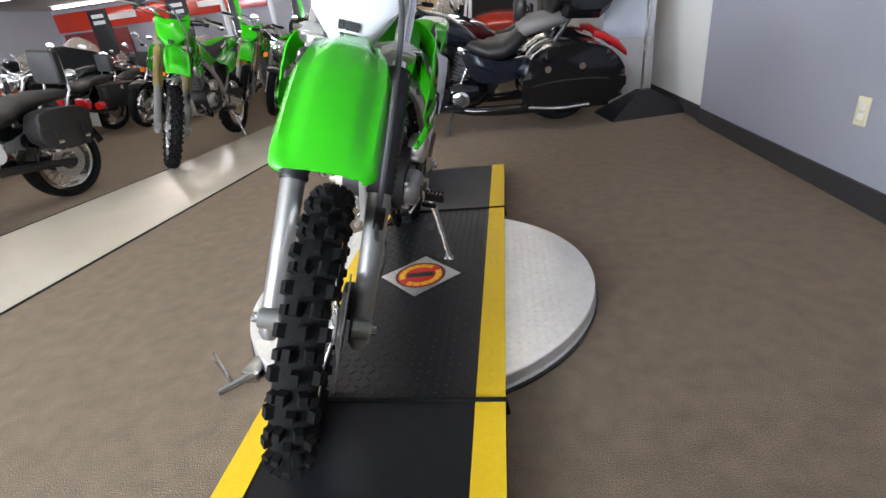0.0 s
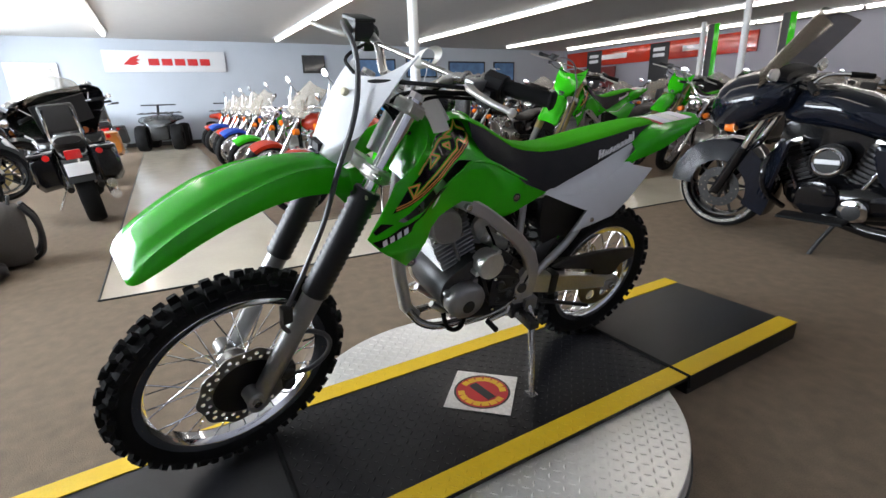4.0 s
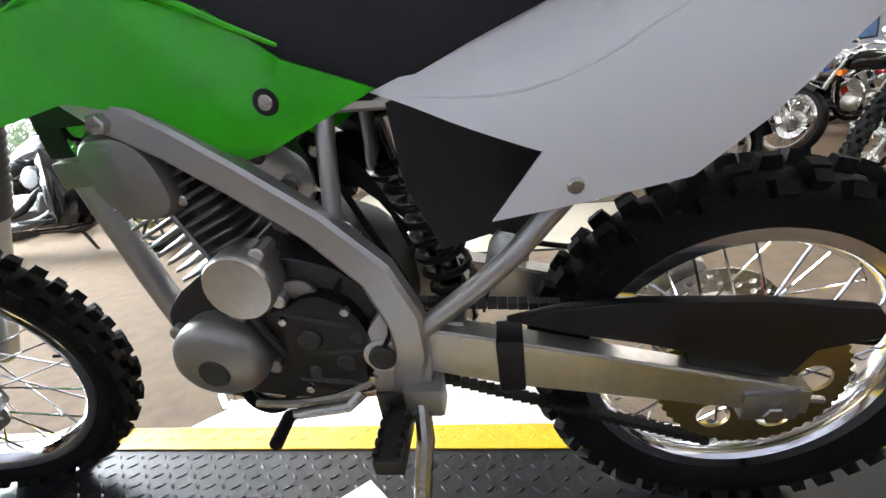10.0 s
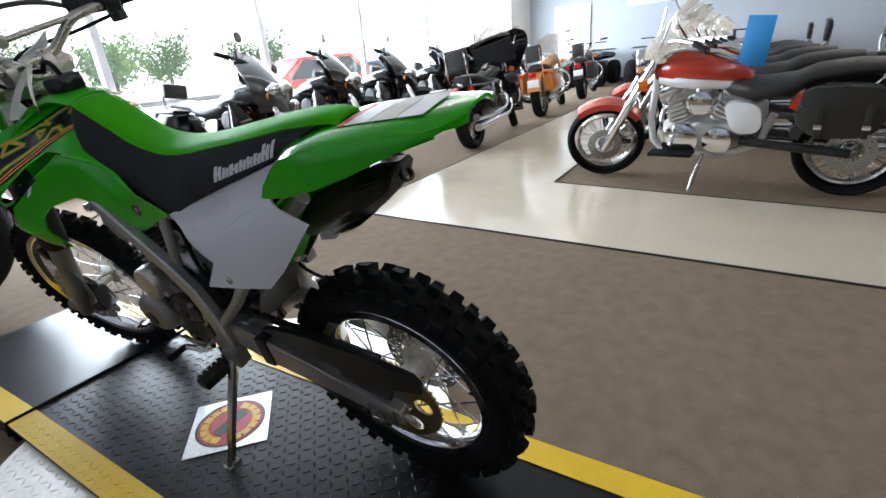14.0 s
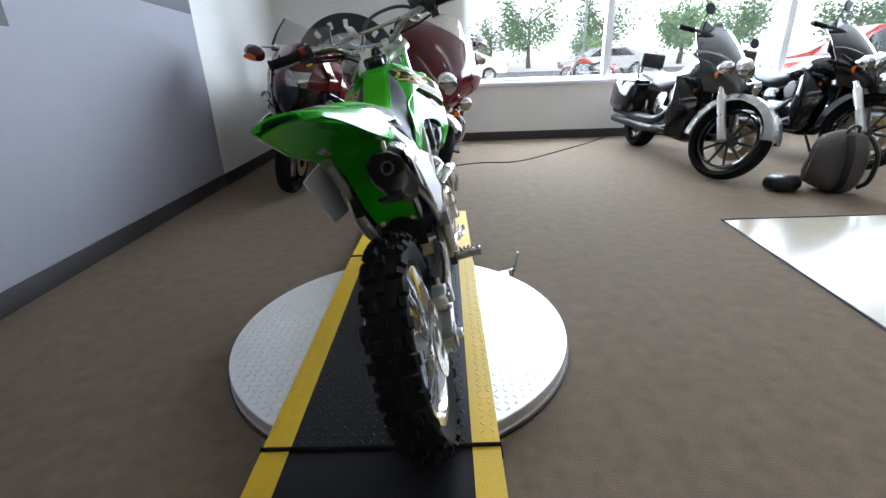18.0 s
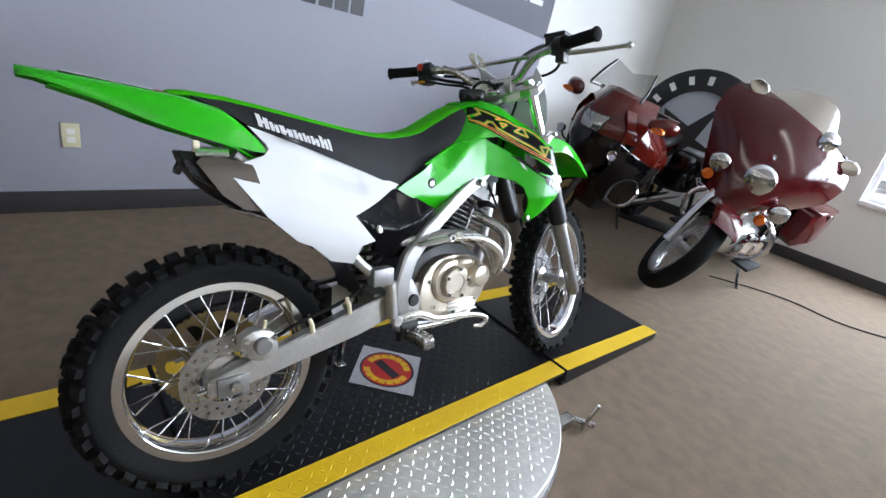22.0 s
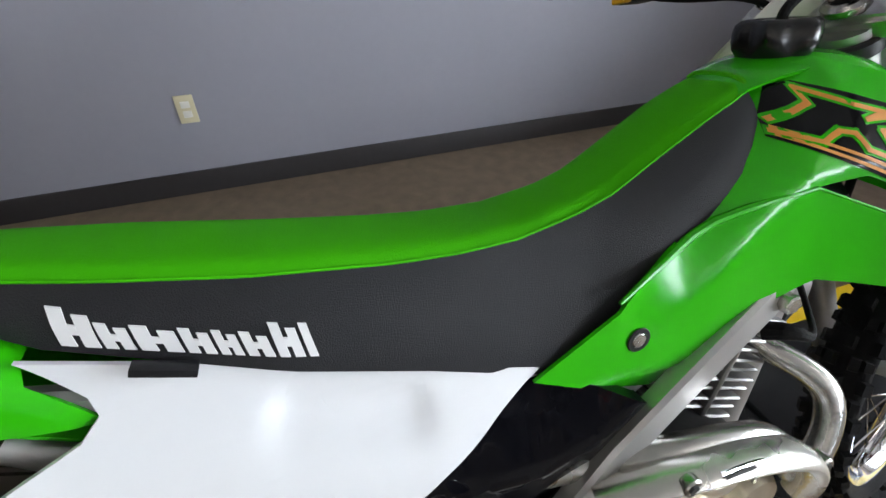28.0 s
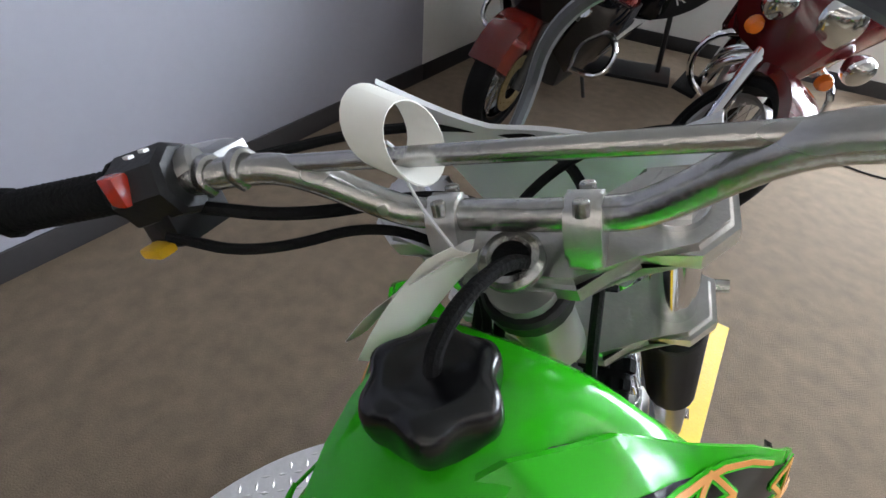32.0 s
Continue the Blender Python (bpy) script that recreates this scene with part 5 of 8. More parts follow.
bp("spark_plug_cap", tb([(-.075, hc.y + .01, hc.z - .02), (-.10, hc.y - .005, hc.z - .01), (-.105, hc.y - .04, hc.z - .03), (-.06, hc.y - .09, hc.z - .03), (-.03, hc.y - .06, hc.z + .06)], [.012, .010, .004, .004, .004], 10, smooth=2), BLACK_RUBBER, "black spark plug cap and lead", eng)
bp("carburettor", sl(smooth_pts([(-.02, .61), (.05, .655), (.09, .62), (.07, .55), (.02, .54)]), -.035, .04, .006), ALU, "cast alloy carburettor", eng)
bp("intake_boot", tb([(0, -.07, .62), (0, -.01, .61), (0, .13, .61)], [.026, .028, .036], 16), BLACK_RUBBER, "", eng)
bp("float_bowl", cy((0, .03, .555), (0, .035, .515), .026, 16, .004), ALU, "", eng)
bp("air_box", bx((-.075, .215, .56), (.072, .30, .69), .02), BLACK_PLASTIC, "black air box")
for k, (y, z, r_) in enumerate(((.055, .60, .012), (.08, .575, .009), (.03, .64, .009), (.10, .64, .008))):
    bp("carburettor_fitting", cy((.03, y, z), (.062, y + .006, z), r_, 10, .002), STEEL, "", eng)
for k, pts in enumerate((((.05, .03, .60), (.075, .06, .53), (.07, .10, .45), (.06, .09, .32)), ((.045, .05, .57), (.06, .09, .50), (.075, .13, .47), (.08, .16, .38)), ((.04, -.02, .66), (.06, .03, .70), (.05, .09, .69)), ((.05, .11, .62), (.075, .15, .55), (.07, .18, .47)))):
    bp("rubber_hose", tb(pts, .0045, 8, smooth=2), BLACK_RUBBER, "", eng)
bp("breather_coil", tb([(.05 + .018 * math.cos(k * .8), .225 + .018 * math.sin(k * .8), .50 + .0042 * k) for k in range(34)], .0045, 6), BLACK_RUBBER, "coiled black hose", eng)
bp("starter_motor", cy((.045, .03, .565), (.045, .11, .52), .021, 18, .004), ALU, "bare alloy starter motor", eng)
bp("starter_end", cy((.045, .105, .523), (.045, .122, .513), .017, 14, .003), CHROME, "", eng)
bp("throttle_linkage", sl(smooth_pts([(-.02, .645), (.0, .665), (.045, .66), (.05, .64), (.02, .63)]), .045, .060, .002), STEEL, "", eng)
bp("fuel_tap", bx((.035, .062, .668), (.065, .092, .70), .005), ALU, "cast fuel tap", eng)
bp("fuel_tap_lever", tb([(.066, .076, .684), (.070, .076, .66)], .004, 8), DARK_METAL, "", eng)
bp("frame_guard", tb([(.118, .168, .47), (.121, .163, .43), (.121, .150, .405)], .003, 6), BLACK_RUBBER)
for k in range(3):
    bp("wire_loom", tb([(.03 + .012 * k, .02, .70), (.05 + .01 * k, .09 + .01 * k, .665), (.055, .14 + .012 * k, .60), (.05, .19, .55 - .02 * k)], .0035, 6, smooth=2), BLACK_RUBBER, "", eng)
# clutch side
cov = B()
lathe(cov, [(.064, -.09), (.066, -.10), (.066, -.124), (.060, -.132), (.047, -.134), (.045, -.138), (.0445, -.149), (.041, -.153), (.028, -.1535), (.026, -.151), (0, -.151)], 40, Matrix.Translation((0, .018, .430)))
bp("clutch_cover", cov, WARM_ALLOY, "polished cast clutch cover", eng)
for k in range(5):
    a = radians(100 + 72 * k)
    bp("cover_lug", cy((-.128, .018 + .041 * math.cos(a), .430 + .041 * math.sin(a)), (-.1555, .018 + .041 * math.cos(a), .430 + .041 * math.sin(a)), .0085, 14, .002), WARM_ALLOY, "", eng)
    bp("cover_bolt", cy((-.154, .018 + .041 * math.cos(a), .430 + .041 * math.sin(a)), (-.1585, .018 + .041 * math.cos(a), .430 + .041 * math.sin(a)), .0052, 6), DARK_METAL, "", eng)
bp("cover_bulge", tb([(-.112, -.078, .472), (-.122, -.055, .478), (-.126, -.030, .480), (-.122, -.005, .480), (-.112, .012, .476)], [.010, .017, .019, .017, .010], 14, smooth=1), WARM_ALLOY, "rounded casting between the covers", eng)
bp("case_cover", sl(smooth_pts([(.105, .47), (.04, .505), (-.07, .495), (-.135, .455), (-.135, .375), (-.08, .325), (.02, .315), (.11, .33), (.125, .40)]), -.118, -.09, .006), WARM_ALLOY, "cast right engine cover", eng)
cov = lathe(B(), [(.034, -.10), (.036, -.112), (.035, -.138), (.030, -.145), (.018, -.148), (0, -.149)], 30, Matrix.Translation((0, -.091, .434)))
bp("oil_filter_cover", cov, WARM_ALLOY, "", eng)
for k in range(3):
    a = radians(75 + 120 * k)
    bp("cover_lug", cy((-.115, -.091 + .037 * math.cos(a), .434 + .037 * math.sin(a)), (-.138, -.091 + .037 * math.cos(a), .434 + .037 * math.sin(a)), .008, 12, .002), WARM_ALLOY, "", eng)
    bp("cover_bolt", cy((-.137, -.091 + .037 * math.cos(a), .434 + .037 * math.sin(a)), (-.141, -.091 + .037 * math.cos(a), .434 + .037 * math.sin(a)), .005, 6), STEEL, "", eng)
for k in range(4):
    bp("case_rib", bx((-.124, -.10 + .006 * k, .338 + .011 * k - .012), (-.112, .02, .342 + .011 * k - .012), .0015), ALU, "", eng)
for k in range(7):
    a = radians(20 + 50 * k)
    bp("cover_bolt", cy((-.116, -.005 + .105 * math.cos(a), .41 + .078 * math.sin(a)), (-.124, -.005 + .105 * math.cos(a), .41 + .078 * math.sin(a)), .006, 6), STEEL, "", eng)
# exhaust
bp("header_pipe", tb([(-.02, -.135, .61), (-.06, -.155, .590), (-.098, -.190, .568), (-.122, -.208, .540), (-.136, -.200, .490), (-.143, -.168, .447), (-.142, -.140, .455), (-.139, -.115, .510), (-.137, -.070, .550), (-.133, .0, .566), (-.122, .065, .566), (-.092, .14, .552), (-.078, .26, .555), (-.072, .36, .612)], .0165, 16, smooth=2), STEEL, "bright steel exhaust header pipe")
hs = tb([(-.156, -.134, .440), (-.160, -.138, .475), (-.161, -.124, .513), (-.161, -.085, .543), (-.159, -.020, .564), (-.153, .050, .566), (-.139, .110, .556), (-.130, .145, .548)], [.017, .023, .025, .025, .024, .023, .020, .013], 16, smooth=2, flat=.5)
hso = bp("heat_shield", hs, BRIGHT_ALLOY, "brushed steel pipe heat shield")
for ya, za, yb, zb in ((-.108, .530, -.052, .556), (-.032, .563, .028, .567)):
    bp("shield_slot", tb([(-.1745, ya, za), (-.1752, (ya + yb) / 2, (za + zb) / 2 + .002), (-.1740, yb, zb)], .0050, 8, flat=.6), DARK_METAL, "dark vent slot", hso)
    bp("slot_rim", tb([(-.1715, ya - .003, za - .002), (-.1722, (ya + yb) / 2, (za + zb) / 2 + .002), (-.1708, yb + .003, zb + .001)], .0078, 10, flat=.5), CHROME, "", hso)
for y, z, x in ((.062, .566, -.166), (-.134, .508, -.172)):
    bp("shield_bolt", cy((-.158, y, z), (x - .005, y, z), .0115, 18, .002), STEEL, "", hso)
    bp("bolt_socket", cy((x - .003, y, z), (x - .0065, y, z), .0062, 6, .0005), DARK_METAL, "", hso)
def faceted(secs):
    """A pipe box with cut corners from (y top, y bottom, x0, x1, z0, z1) stations."""
    rs = []
    for yt, yb, x0, x1, z0, z1 in secs:
        cx, cz = (x1 - x0) * .28, (z1 - z0) * .28
        ring = [(x0 + cx, z0), (x1 - cx, z0), (x1, z0 + cz), (x1, z1 - cz), (x1 - cx, z1), (x0 + cx, z1), (x0, z1 - cz), (x0, z0 + cz)]
        rs.append([(x, yb + (yt - yb) * (z - z0) / (z1 - z0), z) for x, z in ring])
    bm = loft(B(), rs)
    bmesh.ops.bevel(bm, geom=bm.edges[:], offset=.003, segments=2, affect="EDGES")
    return bm


bp("muffler", faceted([(.36, .37, -.088, -.052, .590, .625), (.395, .415, -.092, -.030, .590, .662), (.60, .565, -.092, -.022, .652, .746)]), MUFFLER_GREY, "grey faceted exhaust muffler")
me_ = bp("muffler_end", faceted([(.602, .567, -.096, -.020, .650, .752), (.645, .612, -.104, -.022, .672, .764), (.686, .655, -.106, -.032, .706, .767)]), BLACK_PLASTIC, "black boxy muffler end cap")
bp("muffler_outlet", lathe(B(), [(.010, -.002), (.014, -.002), (.014, .008), (.010, .008)], 18, pose(-.072, .676, .735, 0, -24, 90), closed=True), DARK_METAL, "", me_)
bp("muffler_tab", bx((-.078, .642, .760), (-.070, .654, .786), .003), CREAM, "pale rubber mounting tab")
guard = [(.660, .748), (.648, .758), (.61, .757), (.560, .745), (.545, .700), (.550, .655), (.580, .660), (.618, .688)]
gd = bp("muffler_guard", bent(guard, 0, lambda y, z: -.122 + .5 * max(0, z - .735), .003, .010), MUFFLER_GREY, "bent grey guard plate over the muffler end", sharp=60)
bp("guard_top", sheet(B(), [[(-.109, y, .761), (-.100, y - .002, .769), (-.085, y - .006, .774), (-.064, y - .010, .775)] for y in (.60, .63, .658)], .003), BRIGHT_ALLOY, "bright folded edge of the guard", gd, 60)
bp("muffler_shield", faceted([(.56, .50, -.085, -.010, .618, .648), (.60, .57, -.080, -.012, .642, .662)]), STEEL, "bare steel muffler underside")
# swingarm, chain, shock
for s in (-1, 1):
    arm = B()
    secs = []
    for y, z, h, w_ in ((.10, .408, .030, .016), (.20, .388, .034, .018), (.30, .362, .036, .017), (.45, .328, .030, .015), (.60, .294, .024, .014), (.655, .282, .020, .013)):
        x = s * (.088 - .0 * y)
        secs.append([(x - w_, y, z - h), (x + w_, y, z - h), (x + w_, y, z + h), (x - w_, y, z + h)])
    loft(arm, secs)
    bmesh.ops.bevel(arm, geom=arm.edges[:], offset=.003, segments=2, affect="EDGES")
    ao = bp("swingarm", arm, ALU, "brushed alloy swingarm")
    bp("axle_block", bx((s * .075, .575, .262), (s * .108, .640, .305), .004), ALU_GREY, "", ao)
    bp("axle_nut", cy((s * .104, .605, .283), (s * .122, .605, .283), .013, 6, .002), STEEL, "", ao)
    bp("adjuster_bolt", cy((s * .09, .645, .281), (s * .09, .675, .276), .005, 8), STEEL, "", ao)
bp("chain_slider", bx((.066, .285, .322), (.110, .318, .402), .004), BLACK_PLASTIC, "black chain slider")
bp("swingarm_bridge", bx((-.09, .20, .36), (.09, .25, .42), .012), ALU)
bp("chain_guard", sl([(.30, .418), (.36, .432), (.458, .436), (.587, .429), (.702, .413), (.717, .392), (.714, .370), (.648, .360), (.628, .316), (.515, .326), (.512, .364), (.469, .374), (.36, .400)], .078, .092, .003), BLACK_PLASTIC, "black chain guard")
ch = B()
for a, b in (((.10, .440), (.605, .399)), ((.10, .340), (.565, .171))):
    n = 40
    for k in range(n):
        f = (k + .5) / n
        y, z = a[0] + (b[0] - a[0]) * f, a[1] + (b[1] - a[1]) * f
        box(ch, (.054, y - .006, z - .005), (.068, y + .006, z + .005))
tagged(bp("drive_chain", ch, DARK_METAL, "dark drive chain"), kind="stuff")
rc_ = bp("rear_caliper", sl(smooth_pts([(.505, .335), (.515, .385), (.560, .398), (.592, .380), (.585, .345), (.550, .318)]), -.104, -.070, .006), ALU, "cast rear brake caliper")
bp("caliper_piston", cy((-.118, .545, .360), (-.100, .545, .360), .019, 18, .003), ALU_GREY, "", rc_)
bp("caliper_bracket", sl(smooth_pts([(.52, .325), (.56, .33), (.625, .315), (.635, .275), (.60, .262), (.55, .292)]), -.078, -.070, .002), ALU, "", rc_)
for y, z in ((.518, .372), (.578, .378), (.585, .35)):
    bp("caliper_bolt", cy((-.112, y, z), (-.100, y, z), .0065, 6, .001), STEEL, "", rc_)
bp("bleed_nipple", cy((-.088, .535, .39), (-.088, .530, .408), .004, 8), CREAM, "", rc_)
bp("rear_brake_hose", tb([(-.09, .52, .36), (-.105, .45, .40), (-.10, .36, .415), (-.09, .27, .45), (-.10, .24, .50)], .0045, 8, smooth=2), BLACK_RUBBER)
for y, z in ((.428, .362), (.330, .388)):
    bp("hose_guide", tb([(-.103, y, z), (-.105, y + .003, z + .024), (-.104, y + .010, z + .036), (-.098, y + .004, z + .040)], [.0065, .006, .005, .004], 8, smooth=1), CREAM, "pale hose guide on the swingarm")
bp("rear_master_cylinder", cy((-.122, .215, .36), (-.122, .225, .46), .015, 14, .003), ALU, "rear brake master cylinder")
bp("master_cylinder_top", bx((-.138, .225, .455), (-.105, .285, .50), .005), ALU_GREY)
sh_pts = []
for k in range(97):
    a = 2 * math.pi * k / 12
    f = k / 96
    sh_pts.append((.032 * math.cos(a), .235 - .05 * f + .032 * math.sin(a), .40 + .20 * f))
bp("shock_spring", tb(sh_pts, .0055, 8), BLACK_PLASTIC, "black coil spring")
bp("shock_body", tb([(0, .24, .36), (0, .18, .66)], .018, 14), STEEL)
# controls under the engine
bp("side_stand", tb([(.118, .185, .335), (.150, .188, .285), (.205, .170, .165), (.243, .158, .075), (.254, .154, .055)], [.010, .012, .011, .010, .010], 10), STEEL, "bare steel side stand")
bp("stand_foot", bx((.232, .138, .0515), (.276, .170, .0575), .002, m=None), STEEL)
bp("stand_bracket", bx((.098, .165, .305), (.135, .215, .35), .006), ALU_GREY)
for s in (-1, 1):
    pg = B()
    box(pg, (min(s * .115, s * .205), .135, .287), (max(s * .115, s * .205), .172, .312), .004)
    for k in range(6):
        x = s * (.125 + .014 * k)
        for yy in (.136, .164):
            box(pg, (x - .004, yy, .310), (x + .004, yy + .006, .319))
    bp("foot_peg", pg, STEEL if s < 0 else DARK_METAL, "serrated steel foot peg")
    bp("peg_bracket", bx((min(s * .10, s * .122), .125, .28), (max(s * .10, s * .122), .185, .335), .004), DARK_METAL)
bp("shift_lever", tb([(.118, .105, .335), (.132, .09, .325), (.140, .03, .322), (.142, .012, .321)], [.009, .007, .006, .006], 10, flat=1.3), STEEL, "steel gear lever")
bp("shift_peg", cy((.140, .012, .321), (.190, .012, .3205), .0085, 12, .002), BLACK_RUBBER, "rubber gear lever tip")
bp("brake_pedal", tb([(-.125, .20, .350), (-.134, .150, .362), (-.140, .115, .352), (-.142, .085, .332), (-.140, .0, .326), (-.140, -.060, .318), (-.150, -.100, .312), (-.156, -.118, .296), (-.152, -.100, .280), (-.146, -.070, .282)], [.012, .011, .010, .010, .009, .008, .007, .007, .007, .006], 10, flat=.7, smooth=1), BRIGHT_ALLOY, "alloy rear brake pedal")
bp("pedal_pivot", cy((-.118, .205, .350), (-.138, .205, .350), .015, 16, .003), ALU)
bp("drain_hose", tb([(.06, -.10, .33), (.075, -.095, .285), (.078, -.065, .262), (.075, -.03, .27), (.06, -.02, .315)], .0075, 10, smooth=2), BLACK_RUBBER, "looped black drain hose")
bp("skid_rail", tb([(.05, -.14, .37), (.055, -.06, .30), (.06, .06, .296), (.06, .16, .305)], .010, 10, smooth=1), SILVER)
bp("skid_rail", tb([(-.05, -.14, .37), (-.055, -.06, .30), (-.06, .06, .296), (-.06, .16, .305)], .010, 10, smooth=1), SILVER)
bp("radiator_bracket", bx((-.03, -.235, .66), (.05, -.20, .72), .005), BLACK_PLASTIC)

# paper tags hanging from the bar on thread, and a white band round the crossbar
tags = thing("price_tags", "white paper price tags hanging on thread from the handlebar", "paper tag", m=bike.matrix_world @ STEER)
ring = []
for k in range(25):
    a = 2 * math.pi * k / 24
    ring.append([(.050 + x + .25 * .030 * math.cos(a), -.216 + .030 * math.sin(a), 1.069 + .024 * math.cos(a) + .5 * x) for x in (-.011, .013)])
part("band", sheet(B(), ring, .001), PAPER, tags, "white plastic wristband")
for tip, side in (((.116, -.206, .916), (.10, .95, .12)), ((.080, -.174, .920), (.25, .75, .60))):
    knot, tip = Vector((.016, -.204, .997)), Vector(tip)
    reach = tip - knot
    sd_ = Vector(side) - reach * (Vector(side).dot(reach) / reach.length_squared)
    sd_.normalize()
    nrm = reach.cross(sd_).normalized()
    ring = [[knot + reach * f + sd_ * (x * (.55 if f == 0 else 1)) + nrm * (.008 * math.sin(2.6 * f) + 8 * x * x) for x in (-.023, -.012, 0, .012, .023)] for f in (0, .12, .35, .6, .8, 1)]
    part("tag", sheet(B(), ring, .0006), PAPER, tags, "blank white paper tag")
    part("thread", tb([tuple(knot + reach * .06), (.052, -.216, 1.03), (.058, -.222, 1.058), (.058, -.214, 1.066)], .0011, 5, smooth=1), INK_WHITE, tags)

# ---- the other motorcycles in the showroom ----
def gp(name, bm, material, parent, label="", sharp=35):
    return part(name, bm, material, parent, label, sharp)


def road_wheel(bike_, name, y, R_, hw, cast, metal, whitewall=False):
    hub = B()
    lathe(hub, [(.015, -.07), (.045, -.055), (.05, -.05), (.035, -.03), (.035, .03), (.05, .05), (.045, .055), (.015, .07)], 20)
    n = 10 if cast else 40
    wires = B()
    rim_r = R_ * .70
    for k in range(n):
        a = 2 * math.pi * k / n
        b = a + (.12 if cast else (.5 if k % 2 else -.5))
        s = 1 if k % 2 else -1
        if cast:
            continue
        tube(wires, [(0 if cast else s * .045, .04 * math.cos(b), .04 * math.sin(b)), (0, (rim_r - .008) * math.cos(a), (rim_r - .008) * math.sin(a))], [.013, .009] if cast else .0022, 6 if cast else 4, caps=False)
    w = gp(name, hub, metal, bike_, "cast alloy wheel" if cast else "spoked wheel")
    w.matrix_local = pose(0, y, R_)
    if cast:
        wires.free()
        arm = link_mesh("spoke", tb([(0, .036 * math.cos(.12), .036 * math.sin(.12)), (0, (rim_r - .008), 0)], [.014, .0095], 8, caps=False), metal)
        for k in range(n):
            o = new("spoke", arm)
            o.parent = w
            o.matrix_local = Matrix.Rotation(2 * math.pi * k / n, 4, "X")
    else:
        tagged(gp("spoke", wires, CHROME, w), kind="stuff")
    gp("rim", lathe(B(), [(rim_r - .014, -.02), (rim_r - .008, -hw * .6), (rim_r + .006, -hw * .72), (rim_r - .004, 0), (rim_r + .006, hw * .72), (rim_r - .008, hw * .6), (rim_r - .014, .02)], 40, closed=True), GLOSS_BLACK if cast else STEEL, w)
    prof = []
    for k in range(13):
        th = -2.2 + 4.4 * k / 12
        prof.append((rim_r - .002 + (R_ - rim_r) * (.5 + .5 * math.cos(th)) ** .6, hw * math.sin(max(-1.57, min(1.57, th))) * (1 if abs(th) < 1.57 else .8)))
    gp("tyre", lathe(B(), prof, 48, closed=True), BLACK_RUBBER, w, "black road tyre")
    gp("brake_disc", move(disc_plate(.085 if cast else .07, .15 if cast else .125, .005, 20, .006, n=40), pose(.075, 0, 0)), (DARK_METAL if metal == DARK_METAL and hw > .06 else GOLD_METAL) if cast else DISC_METAL, w)
    return w


def blob(rings, seg=16):
    """A rounded body from (y, z centre, half width, half height) stations."""
    rs = []
    for y, z, hw, hh in rings:
        rs.append([(hw * math.copysign(abs(math.cos(a)) ** .8, math.cos(a)), y, z + hh * math.copysign(abs(math.sin(a)) ** .8, math.sin(a))) for a in [2 * math.pi * k / seg for k in range(seg)]])
    return loft(B(), rs)


def big_fender(y0, R_, hw, a0, a1, n=16, flare=0.0, drop=.06):
    rows = []
    for k in range(n + 1):
        a = radians(a0 + (a1 - a0) * k / n)
        rows.append([((hw + (flare if abs(u) == 1 else 0)) * min(1, abs(u) * 1.12) * (1 if u > 0 else -1), y0 + (R_ - (drop if abs(u) == 1 else .012 * u * u)) * math.cos(a), (R_ - (drop if abs(u) == 1 else .012 * u * u)) * math.sin(a)) for u in (-1, -.85, -.4, 0, .4, .85, 1)])
    return rows


